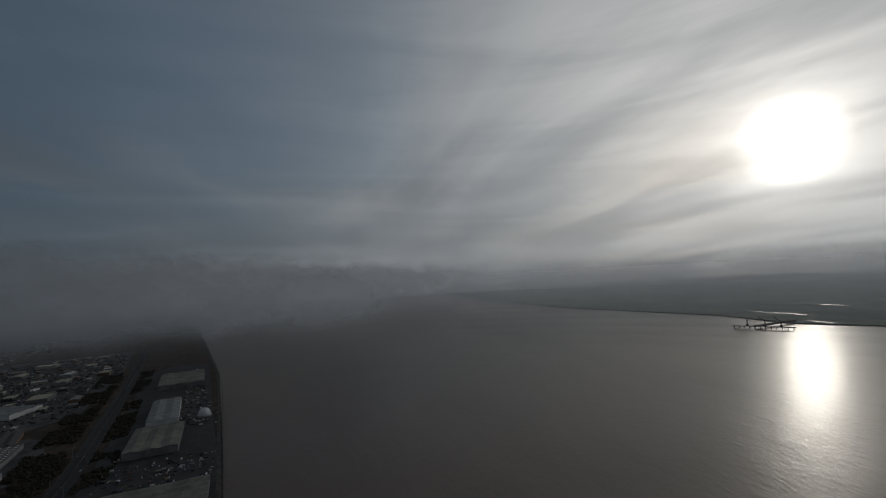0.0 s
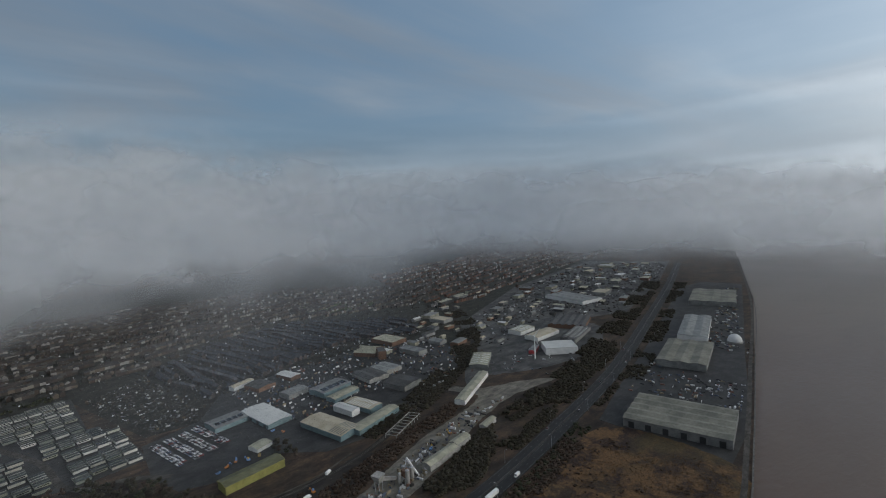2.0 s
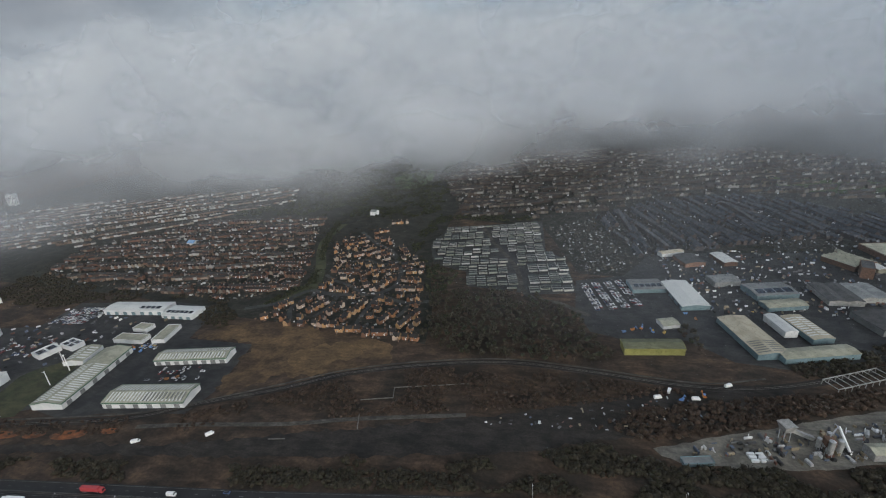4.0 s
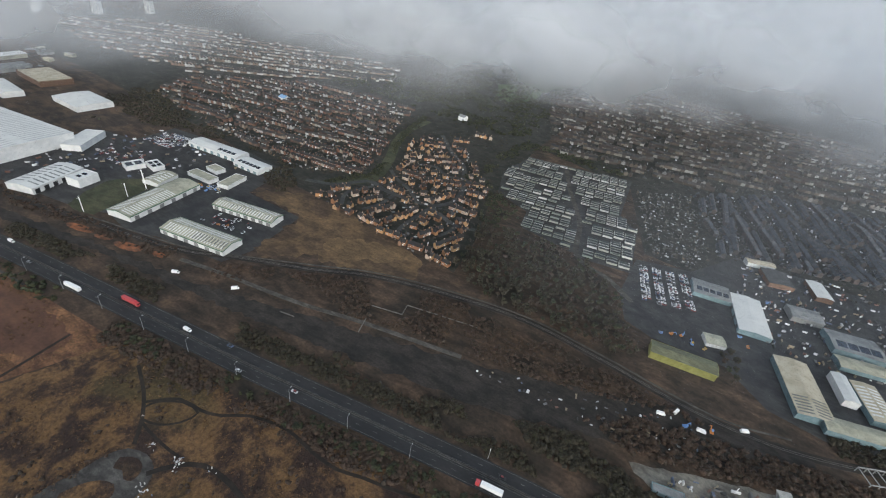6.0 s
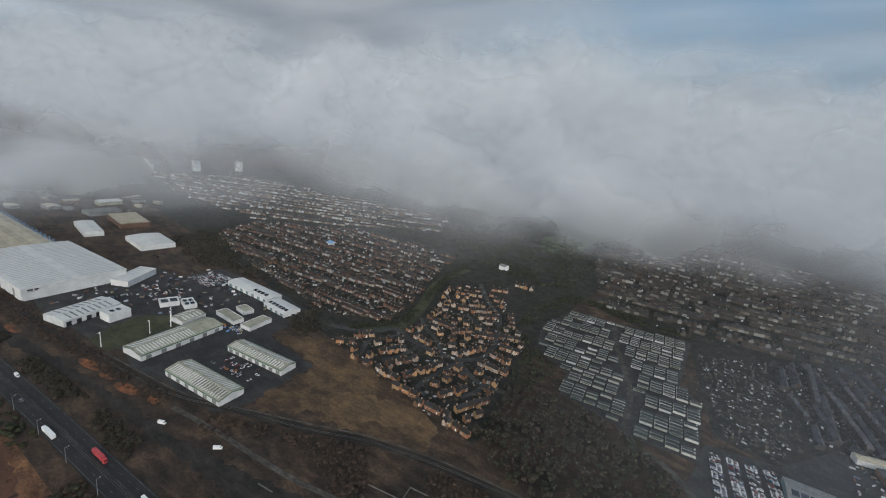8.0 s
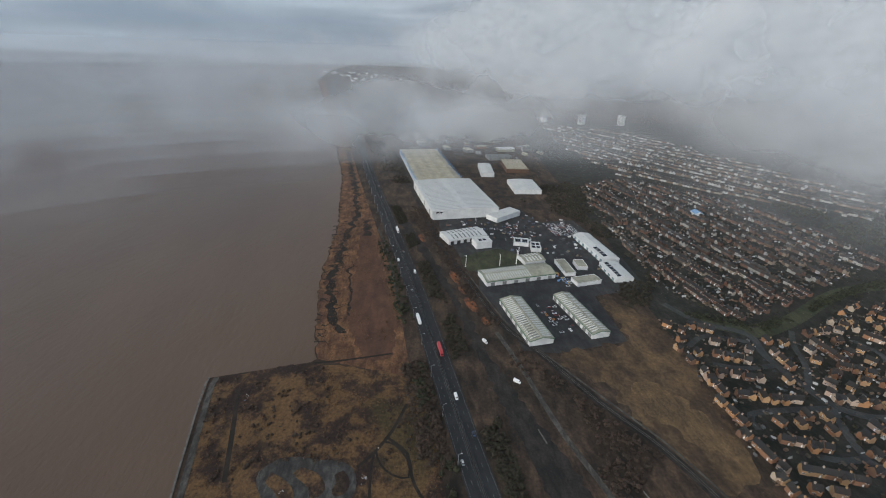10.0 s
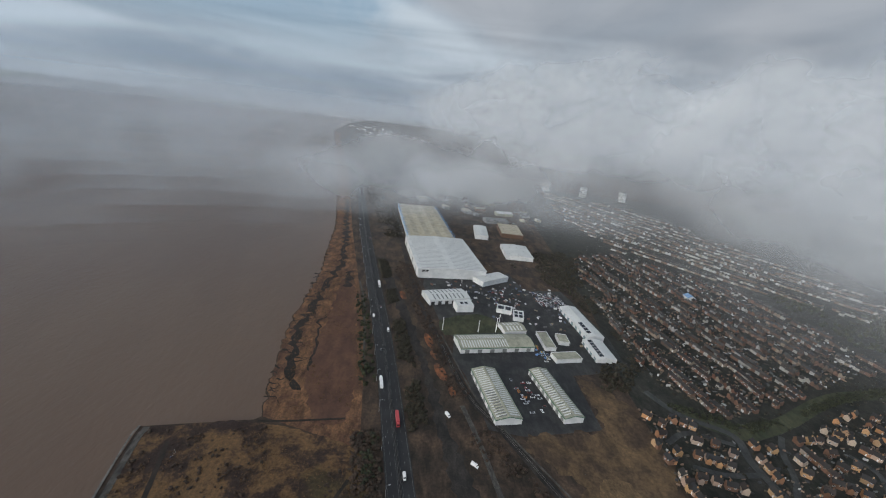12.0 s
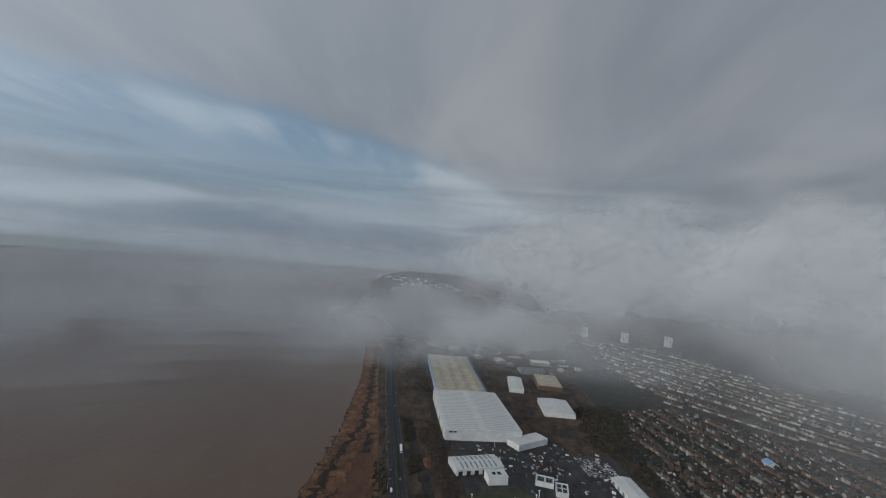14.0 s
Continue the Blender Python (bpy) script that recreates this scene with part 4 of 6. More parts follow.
def house(m, length, width, eave, rise, walls, label, group, wing=0):
    ob = thing("house", m, label, "house", group)
    hx, hy = length / 2, width / 2
    part("wall", [profile([(-hy, 0), (hy, 0), (hy, eave), (0, eave + rise), (-hy, eave)], -hx, hx)], walls, ob)
    part("roof", [profile([(-hy - 0.45, eave - 0.25), (0, eave + rise + 0.03), (hy + 0.45, eave - 0.25), (hy + 0.45, eave), (0, eave + rise + 0.3), (-hy - 0.45, eave)], -hx - 0.3, hx + 0.3)], TILES, ob)
    if wing:
        x, w, e, g = -hx + 2.1, 1.9, eave * 0.94, rise * 0.72
        turned = lambda bit: ([(x + b, -a, c) for a, b, c in bit[0]], bit[1])
        part("wing", [turned(profile([(-w, 0), (w, 0), (w, e), (0, e + g), (-w, e)], hy - 0.5, hy + wing))], walls, ob)
        part("wing_roof", [turned(profile([(-w - 0.35, e - 0.2), (0, e + g + 0.03), (w + 0.35, e - 0.2), (w + 0.35, e), (0, e + g + 0.26), (-w - 0.35, e)], 0.2, hy + wing + 0.25))], TILES, ob)
    part("chimney", [box(hx * 0.55 - 0.45, hx * 0.55 + 0.45, -0.4, 0.4, eave + rise * 0.6, eave + rise + 1.3)], walls, ob)
    part("door", [box(0.6, 1.5, -hy - 0.09, -hy + 0.02, 0.05, 2.1)], WHITE_PAINT, ob)
    first = part("window", [box(-0.8, 0.8, -0.06, 0.06, -0.6, 0.6)], WHITE_PAINT, ob)
    part("pane", [box(-0.66, -0.05, -0.09, -0.05, -0.48, 0.48), box(0.05, 0.66, -0.09, -0.05, -0.48, 0.48)], GLASS_DARK, first)
    first.matrix_basis = pose(hx * 0.6, -hy - 0.03, 3.5)
    for x, y, z, turn in ((-hx * 0.4, hy + 0.03, 3.5, 180), (hx * 0.5, hy + 0.03, 1.5, 180)):
        again(first, pose(x, y, z, 0, 0, turn), ob)
    return ob


ROWS_SOUTH = [(-195, 264, -186, 273), (-193, 288, -172, 322), (-172, 266, -152, 270), (-150, 286, -139, 314), (-126, 275, -119, 303), (-128, 260, -106, 261), (-95, 253, -75, 257), (-102, 274, -95, 313), (-82, 283, -69, 287), (-59, 276, -49, 307), (-64, 252, -37, 257), (-36, 270, -27, 299), (-30, 251, -13, 250), (-169, 339, -133, 339), (-123, 333, -102, 347), (-95, 349, -85, 389), (-77, 335, -59, 336), (-53, 328, -37, 332), (-68, 352, -43, 355), (-70, 378, -52, 377), (-74, 401, -58, 406), (-87, 423, -71, 433)]
ROWS_NORTH = [(-198, 434, -186, 449), (-180, 446, -167, 455), (-180, 394, -181, 413), (-165, 389, -141, 392), (-133, 387, -124, 403), (-171, 471, -148, 496), (-157, 458, -136, 481), (-145, 444, -126, 463), (-121, 419, -108, 430), (-110, 403, -97, 412), (-212, 493, -184, 512), (-187, 553, -172, 563), (-177, 605, -154, 611), (-169, 515, -149, 520)]
plots = random.Random(5)
spots = []


def free(x, y, gap):
    return all((x - a) ** 2 + (y - b) ** 2 > gap * gap for a, b, _ in spots)


def street_gap(x, y):
    """The distance from a place to the nearest estate street."""
    return min(math.hypot(x - p.x, y - p.y) for p in STREETS)


for x0, y0, x1, y1 in ROWS_SOUTH + ROWS_NORTH:
    length = math.hypot(x1 - x0, y1 - y0)
    turn = math.degrees(math.atan2(y1 - y0, x1 - x0))
    count = max(2, round(length / 8.4) + 1)
    for k in range(count):
        t = k / (count - 1)
        x, y = x0 + (x1 - x0) * t, y0 + (y1 - y0) * t
        if free(x, y, 6.9) and street_gap(x, y) > 6.4:
            spots.append((x + plots.uniform(-0.8, 0.8), y + plots.uniform(-0.8, 0.8), turn + plots.uniform(-4, 4) + (90 if plots.random() < 0.16 else 0)))
ESTATE = [(-205, 262), (-120, 250), (-10, 244), (-22, 300), (-40, 350), (-60, 430), (-110, 480), (-150, 530), (-215, 540), (-232, 500), (-205, 440), (-172, 355), (-178, 320)]
for _ in range(2200):
    x, y = plots.uniform(-235, -10), plots.uniform(244, 545)
    near = min(spots, key=lambda s: (s[0] - x) ** 2 + (s[1] - y) ** 2)
    if inside(x, y, ESTATE) and free(x, y, 13.0) and street_gap(x, y) > 8.0 and len(spots) < 190:
        spots.append((x, y, near[2]))
detached = semi = winged = None
for x, y, turn in spots:
    m = pose(x, y, 0.05, 0, 0, turn + plots.choice((0, 180)))
    pick = plots.random()
    if pick < 0.36:
        winged = copy_thing(winged, m) if winged else house(m, 7.0, 4.8, 4.3, 2.6, BRICKS, "brick estate house with a gabled wing", "estate houses", 2.6)
    elif pick < 0.68:
        detached = copy_thing(detached, m) if detached else house(m, 5.8, 5.0, 4.4, 2.7, BRICKS, "brick estate house with dark tiled roof", "estate houses")
    else:
        semi = copy_thing(semi, m) if semi else house(m, 8.0, 4.8, 4.3, 2.5, BRICKS, "wide brick estate house with tiled roof", "estate houses")


def rows_in(outline, turn, row_gap, house_gap, seed, keep=0.9, run=(3, 8)):
    """Places of houses in short runs on roughly parallel rows within an outline of the plan."""
    r, out = random.Random(seed), []
    c, s = math.cos(radians(turn)), math.sin(radians(turn))
    u = [x * c + y * s for x, y in outline]
    v = [-x * s + y * c for x, y in outline]
    b, k = min(v), 0
    while b < max(v):
        a = min(u) + r.uniform(0, 3 * house_gap)
        while a < max(u):
            lean, shift, count = r.uniform(-9, 9), r.uniform(-3, 3), r.randint(*run)
            across = r.random() < 0.2
            for i in range(count):
                d = a + i * house_gap
                x, y = d * c - (b + shift + lean * 0.0175 * i * house_gap) * s, d * s + (b + shift + lean * 0.0175 * i * house_gap) * c
                if inside(x, y, outline) and r.random() < keep:
                    out.append((x, y, turn + lean + (90 if across else 0)))
            a += (count + r.choice((0.7, 1.2, 2.0, 3.4))) * house_gap
        k += 1
        b += row_gap * (1.35 if k % 2 else 0.65) * r.uniform(0.92, 1.1)
    return out


WEST_NEAR = [(-470, 305), (-265, 298), (-200, 345), (-240, 440), (-290, 530), (-400, 470), (-440, 380)]
WEST_FAR = [(-640, 330), (-475, 305), (-445, 380), (-405, 470), (-290, 535), (-330, 640), (-560, 600), (-700, 430)]
west = rows_in(WEST_NEAR, 10, 19, 5.3, 21, 0.95, (3, 10)) + rows_in(WEST_FAR, 12, 21, 5.3, 20, 0.95, (4, 12))
west.sort(key=lambda p: math.hypot(p[0] + 100, p[1] - 300))
pale = None
for x, y, turn in west[:105]:
    m = pose(x, y, 0.06, 0, 0, turn + plots.choice((0, 180)) + plots.uniform(-2, 2))
    pale = copy_thing(pale, m) if pale else house(m, 5.3, 4.4, 4.1, 1.9, RENDER, "red brick terraced house with brown roof", "terraced houses")

far_walls = islands("far_house_walls", [(0.12, 0.066, 0.048), (0.09, 0.056, 0.044), (0.26, 0.25, 0.23), (0.14, 0.075, 0.052), (0.20, 0.155, 0.12), (0.08, 0.052, 0.042), (0.11, 0.066, 0.050), (0.07, 0.050, 0.041), (0.29, 0.28, 0.27), (0.09, 0.060, 0.048)], 0.9)
far_roofs = islands("far_house_roofs", [(0.030, 0.029, 0.029), (0.036, 0.032, 0.030), (0.042, 0.034, 0.030), (0.028, 0.029, 0.031), (0.052, 0.049, 0.048)], 0.85)
dark_walls = islands("dark_terrace_walls", [(0.060, 0.048, 0.045), (0.050, 0.044, 0.043), (0.075, 0.058, 0.052), (0.045, 0.040, 0.040), (0.055, 0.046, 0.044)], 0.9)
slate_roofs = islands("blue_slate_roofs", [(0.040, 0.045, 0.056), (0.032, 0.037, 0.047), (0.050, 0.054, 0.064), (0.028, 0.032, 0.040), (0.060, 0.062, 0.068)], 0.7)


def house_stuff(label, places, walls, length, width, eave, rise, seed, roofs=None, uneven=0.15, name="terraces", category="houses", back=0.0):
    r, wv, wf, rv, rf = random.Random(seed), [], [], [], []
    for x, y, turn in places:
        m = pose(x, y, 0.06, 0, 0, turn)
        k = 1 + r.uniform(-uneven, uneven)
        hx, hy, e, g = length / 2, width / 2, eave * k, rise * (1 + r.uniform(-uneven, uneven))
        for (v, f), (av, af) in ((profile([(-hy, 0), (hy, 0), (hy, e), (0, e + g), (-hy, e)], -hx, hx), (wv, wf)), (profile([(-hy - 0.4, e - 0.2), (0, e + g + 0.03), (hy + 0.4, e - 0.2), (hy + 0.4, e), (0, e + g + 0.3), (-hy - 0.4, e)], -hx - 0.1, hx + 0.1), (rv, rf))):
            base = len(av)
            av += [m @ Vector(q) for q in v]
            af += [tuple(i + base for i in face) for face in f]
        if back and r.random() < 0.8:
            # a lean-to at the rear of each house
            v, f = profile([(hy - 0.2, 0), (hy + back * r.uniform(0.6, 1.0), 0), (hy + back * 0.6, 2.4), (hy - 0.2, 3.4)], -hx * 0.9, r.uniform(-0.3, 0.3) * hx)
            base = len(rv)
            rv += [m @ Vector(q) for q in v]
            rf += [tuple(i + base for i in face) for face in f]
        if r.random() < 0.6:
            v, f = box(hx * 0.8 - 0.4, hx * 0.8 + 0.4, -0.4, 0.4, e + g * 0.7, e + g + 1.2)
            base = len(wv)
            wv += [m @ Vector(q) for q in v]
            wf += [tuple(i + base for i in face) for face in f]
    ob = tagged(mesh_object(name, wv, wf, walls), label, category, kind="stuff")
    tagged(mesh_object("roofs", rv, rf, roofs or far_roofs, ob), kind="stuff")


house_stuff("rows of brick and rendered houses", west[105:], far_walls, 5.3, 4.4, 3.9, 1.9, 1)
house_stuff("dense dark brick terraces in long rows", rows_in([(165, 654), (211, 485), (345, 540), (440, 575), (560, 520), (600, 640), (420, 800), (277, 761)], 104.6, 13.0, 5.0, 22, 0.97, (8, 24)), dark_walls, 4.8, 5.2, 4.8, 2.2, 2, slate_roofs, 0.07, back=3.6)
NORTH_ROWS = rows_in([(-60, 655), (70, 650), (160, 680), (280, 780), (420, 830), (700, 720), (900, 900), (600, 1300), (0, 1400), (-200, 1000)], 12, 27, 6.6, 23, 0.95, (6, 18))
# most wall colours are darkened to stand in for fronts in shade
house_stuff("rows of pale-fronted houses under mist", NORTH_ROWS, islands("shade_dark_north_walls", [(0.055, 0.044, 0.037), (0.045, 0.038, 0.034), (0.13, 0.12, 0.105), (0.060, 0.046, 0.038), (0.045, 0.040, 0.036), (0.10, 0.083, 0.066), (0.048, 0.040, 0.035), (0.20, 0.195, 0.185)], 0.9), 6.6, 5.6, 4.6, 2.3, 3)
house_stuff("long white-fronted terraces under mist", rows_in([(-1350, 430), (-980, 400), (-720, 440), (-560, 640), (-480, 760), (-560, 900), (-820, 820), (-1200, 700)], 36, 31, 6.2, 24, 0.95, (8, 26)), islands("white_terrace_walls", [(0.29, 0.28, 0.26), (0.20, 0.175, 0.145), (0.13, 0.088, 0.066), (0.34, 0.335, 0.32), (0.11, 0.078, 0.06), (0.14, 0.098, 0.072)], 0.9), 6.2, 5.2, 3.9, 2.1, 4)
house_stuff("white villas and works on the western headland", rows_in([(-3350, -640), (-2800, -420), (-2350, -170), (-2500, 60), (-3000, -60), (-3250, -300)], 30, 60, 26, 28, 0.55, (2, 5)), islands("headland_walls", [(0.62, 0.62, 0.60), (0.45, 0.44, 0.42), (0.70, 0.70, 0.69), (0.30, 0.27, 0.24)], 0.8), 22, 12, 8, 3.0, 8)
house_stuff("houses on the far western rise", rows_in([(-3000, -330), (-2300, -120), (-1500, 60), (-1300, 250), (-1400, 420), (-2600, 420), (-3200, 0)], 18, 46, 15, 25, 0.6), far_walls, 11, 8, 6, 3.0, 5)
house_stuff("houses east of the works under mist", rows_in([(700, 640), (1000, 680), (1500, 820), (1900, 900), (1700, 1500), (900, 1300)], 14, 36, 8.4, 26, 0.93, (4, 14)), far_walls, 8.5, 7.0, 5.2, 2.6, 6)
house_stuff("allotment huts and greenhouses", [(x, y, t) for x, y, t in rows_in([(92, 600), (165, 650), (205, 470), (190, 430), (146, 428)], 100, 9, 8.0, 27, 0.5)], islands("allotment_sheds", [(0.10, 0.075, 0.05), (0.28, 0.29, 0.28), (0.08, 0.08, 0.07), (0.06, 0.05, 0.04), (0.05, 0.045, 0.035), (0.07, 0.06, 0.05)], 0.8), 2.6, 1.9, 2.0, 0.5, 7)


def clutter(label, outline, count, colours, seed, size=(1.2, 4.5), tall=(0.8, 2.4), turn=10):
    """Small boxy things that nobody could count: huts, fences, bins, parked cars and skips."""
    r, verts, faces, made, tries = random.Random(seed), [], [], 0, 0
    xs, ys = [p[0] for p in outline], [p[1] for p in outline]
    while made < count and tries < count * 8:
        tries += 1
        x, y = r.uniform(min(xs), max(xs)), r.uniform(min(ys), max(ys))
        if not inside(x, y, outline):
            continue
        made += 1
        l, w, h = r.uniform(*size), r.uniform(0.3, 1.9), r.uniform(*tall)
        m = pose(x, y, 0.06, 0, 0, turn + r.choice((0, 90, 0, 90, 45)))
        base = len(verts)
        v, f = profile([(-w / 2, 0), (w / 2, 0), (w / 2, h * 0.85), (0, h), (-w / 2, h * 0.85)], -l / 2, l / 2)
        verts += [m @ Vector(q) for q in v]
        faces += [tuple(i + base for i in face) for face in f]
    return tagged(mesh_object("clutter", verts, faces, colours), label, "clutter", kind="stuff")


DARK_BITS = islands("back_yard_bits", [(0.05, 0.045, 0.042), (0.40, 0.40, 0.41), (0.07, 0.06, 0.055), (0.04, 0.04, 0.042), (0.03, 0.03, 0.035), (0.10, 0.10, 0.11), (0.06, 0.05, 0.045)], 0.7)
GARDEN_BITS = islands("garden_bits", [(0.05, 0.04, 0.03), (0.42, 0.42, 0.41), (0.09, 0.07, 0.05), (0.20, 0.13, 0.09), (0.12, 0.12, 0.12), (0.16, 0.10, 0.07), (0.03, 0.03, 0.035), (0.07, 0.055, 0.04)], 0.7)
YARD_BITS = islands("yard_bits", [(0.05, 0.05, 0.055), (0.35, 0.35, 0.35), (0.14, 0.07, 0.05), (0.60, 0.60, 0.59), (0.08, 0.10, 0.14), (0.22, 0.18, 0.12), (0.03, 0.03, 0.03), (0.11, 0.11, 0.11)], 0.7)
clutter("garden huts, fences and parked cars", ESTATE, 700, GARDEN_BITS, 61, (0.8, 3.6), (0.6, 1.9))
clutter("garden huts, fences and parked cars", WEST_NEAR, 1000, GARDEN_BITS, 62)
clutter("garden huts, fences and parked cars", WEST_FAR, 1100, GARDEN_BITS, 63)
clutter("garden huts, fences and parked cars", [(-60, 655), (70, 650), (160, 680), (280, 780), (420, 830), (700, 720), (900, 900), (600, 1200), (0, 1200), (-150, 900)], 2000, DARK_BITS, 64)
clutter("back yard walls and sheds of the terraces", [(165, 654), (211, 485), (345, 540), (560, 520), (600, 640), (420, 800), (277, 761)], 2600, DARK_BITS, 65, (0.8, 3.0), (0.6, 2.2), turn=104)
clutter("allotment beds, frames and water butts", [(92, 600), (165, 650), (205, 470), (190, 430), (146, 428)], 420, DARK_BITS, 66, (0.8, 3.5), (0.3, 1.2), 100)
clutter("skips, pallets and parked cars round the works", [(232, 415), (262, 345), (300, 345), (360, 360), (420, 300), (520, 360), (560, 480), (420, 530), (235, 505)], 800, YARD_BITS, 67)
clutter("skips, containers and cars among distant works", WORKS_EAST, 2000, DARK_BITS, 68, (2, 7))
clutter("cars and containers in the business park", [(-500, 150), (-440, 60), (-400, 125), (-340, 160), (-345, 195), (-268, 280), (-340, 240), (-470, 250)], 150, YARD_BITS, 69, (2, 5))
clutter("rubble and scrap on the sidings", [(60, 150), (168, 164), (230, 190), (228, 222), (91, 165)], 70, YARD_BITS, 70, (0.6, 3.0), (0.2, 0.8), 12)
clutter("plant, skips and heaps in the gravel yard", [(196, 152), (260, 156), (314, 170), (400, 207), (455, 224), (400, 228), (247, 178)], 260, YARD_BITS, 71, (1.0, 6.0), (0.5, 2.6), 20)
clutter("cars and trolleys in the riverside car parks", [(575, 30), (650, 60), (660, 160), (560, 135)], 130, YARD_BITS, 72, (3, 4.6), (1.2, 1.5), 14)
clutter("cars in the riverside car parks", [(760, 95), (950, 150), (1240, 240), (1230, 262), (950, 185), (780, 140)], 300, YARD_BITS, 73, (3, 4.6), (1.2, 1.5), 14)


def tower_block(m, storeys):
    ob = thing("tower_block", m, "pale residential tower block under mist", "tower block", "tower blocks")
    part("wall", [box(-9, 9, -8, 8, 0, storeys * 2.9)], WHITE_CLAD, ob)
    part("roof", [box(-9.3, 9.3, -8.3, 8.3, storeys * 2.9, storeys * 2.9 + 0.6), box(-3, 3, -3, 3, storeys * 2.9 + 0.6, storeys * 2.9 + 4)], GREY_ROOF, ob)
    first = None
    for k in range(storeys):
        for turn in (0, 180):
            p = pose(0, 0, k * 2.9, 0, 0, turn)
            if first is None:
                first = part("window_band", [box(-8, 8, -8.12, -7.95, 1.0, 2.2)], GREY_ROOF, ob)
                first.matrix_basis = p
            else:
                again(first, p, ob)
    return ob


first_tower = tower_block(pose(-1384, 460, 0, 0, 0, 20), 11)
copy_thing(first_tower, pose(-1341, 576, 0, 0, 0, 20))
copy_thing(first_tower, pose(-1339, 711, 0, 0, 0, 20))


# ---- vehicles ----
CAR_PAINT = random_paint("car_paint", [(0.62, 0.62, 0.62), (0.045, 0.047, 0.05), (0.30, 0.31, 0.32), (0.70, 0.70, 0.69), (0.05, 0.08, 0.16), (0.20, 0.03, 0.03), (0.60, 0.60, 0.60), (0.15, 0.155, 0.16), (0.55, 0.56, 0.57), (0.02, 0.02, 0.022)], 0.3)
CARAVAN = random_paint("caravan_side", [(0.24, 0.245, 0.22), (0.44, 0.44, 0.42), (0.15, 0.17, 0.15), (0.30, 0.30, 0.26), (0.20, 0.21, 0.17)], 0.5)
CARAVAN_ROOF = random_paint("caravan_roof", [(0.034, 0.040, 0.043), (0.044, 0.051, 0.053), (0.030, 0.037, 0.042), (0.060, 0.066, 0.066)], 0.7)


def car(m, label, group, wheels=True):
    ob = mesh_object("car", *profile([(-0.86, 0.32), (0.86, 0.32), (0.9, 0.62), (0.84, 0.92), (-0.84, 0.92), (-0.9, 0.62)], -2.15, 2.15), CAR_PAINT)
    ob.matrix_basis = m
    tagged(ob, label, "car", group)
    v, f = box(-1.5, 1.05, -0.78, 0.78, 0.92, 1.44)
    part("cabin", [([(x * (0.72 if z > 1 else 1.0), y * (0.84 if z > 1 else 1.0), z) for x, y, z in v], f)], GLASS_DARK, ob)
    part("roof_panel", [box(-1.02, 0.70, -0.62, 0.62, 1.44, 1.49)], CAR_PAINT, ob)
    if wheels:
        hub = part("wheel", [([(x, z, y) for x, y, z in v], f) for v, f in [tube(0, 0, -0.11, 0.11, 0.32, 0.32, 10)]], RUBBER, ob)
        part("rim", [([(x, z, y) for x, y, z in v], f) for v, f in [tube(0, 0, -0.13, 0.13, 0.19, 0.19, 8)]], GALVANISED, hub)
        hub.matrix_basis = pose(-1.35, -0.8, 0.32)
        for x, y in ((-1.35, 0.8), (1.35, -0.8), (1.35, 0.8)):
            again(hub, pose(x, y, 0.32), ob)
    return ob


def lorry(m, paint, cab, label):
    ob = thing("lorry", m, label, "lorry", "lorries on the road")
    part("trailer", [box(-8.0, 4.9, -1.25, 1.25, 1.15, 4.0)], paint, ob)
    part("chassis", [box(-8.0, 7.6, -0.5, 0.5, 0.6, 1.14)], DARK, ob)
    part("cab", [profile([(-1.2, 0.5), (1.2, 0.5), (1.2, 3.1), (1.0, 3.6), (-1.0, 3.6), (-1.2, 3.1)], 5.5, 7.9)], cab, ob)
    part("windscreen", [box(7.9, 7.96, -1.05, 1.05, 1.9, 2.9)], GLASS_DARK, ob)
    wheel = part("wheel", [([(x, z, y) for x, y, z in v], f) for v, f in [tube(0, 0, -0.18, 0.18, 0.5, 0.5, 10)]], RUBBER, ob)
    part("rim", [([(x, z, y) for x, y, z in v], f) for v, f in [tube(0, 0, -0.2, 0.2, 0.28, 0.28, 8)]], GALVANISED, wheel)
    wheel.matrix_basis = pose(-6.8, -1.0, 0.5)
    for x in (-6.8, -5.5, -4.2, 3.9, 6.8):
        for y in (-1.0, 1.0):
            if (x, y) != (-6.8, -1.0):
                again(wheel, pose(x, y, 0.5), ob)
    return ob


def van(m, label, group="vans"):
    ob = thing("van", m, label, "van", group)
    part("body", [profile([(-1.0, 0.4), (1.0, 0.4), (1.0, 2.2), (0.85, 2.55), (-0.85, 2.55), (-1.0, 2.2)], -3.0, 1.9)], WHITE_PAINT, ob)
    part("bonnet", [profile([(-0.95, 0.4), (0.95, 0.4), (0.95, 1.3), (-0.95, 1.3)], 1.9, 2.9)], WHITE_PAINT, ob)
    part("windscreen", [box(1.88, 2.05, -0.85, 0.85, 1.35, 2.2)], GLASS_DARK, ob)
    wheel = part("wheel", [([(x, z, y) for x, y, z in v], f) for v, f in [tube(0, 0, -0.12, 0.12, 0.36, 0.36, 10)]], RUBBER, ob)
    part("rim", [([(x, z, y) for x, y, z in v], f) for v, f in [tube(0, 0, -0.14, 0.14, 0.2, 0.2, 8)]], GALVANISED, wheel)
    wheel.matrix_basis = pose(-1.9, -0.9, 0.36)
    for x, y in ((-1.9, 0.9), (1.9, -0.9), (1.9, 0.9)):
        again(wheel, pose(x, y, 0.36), ob)
    return ob


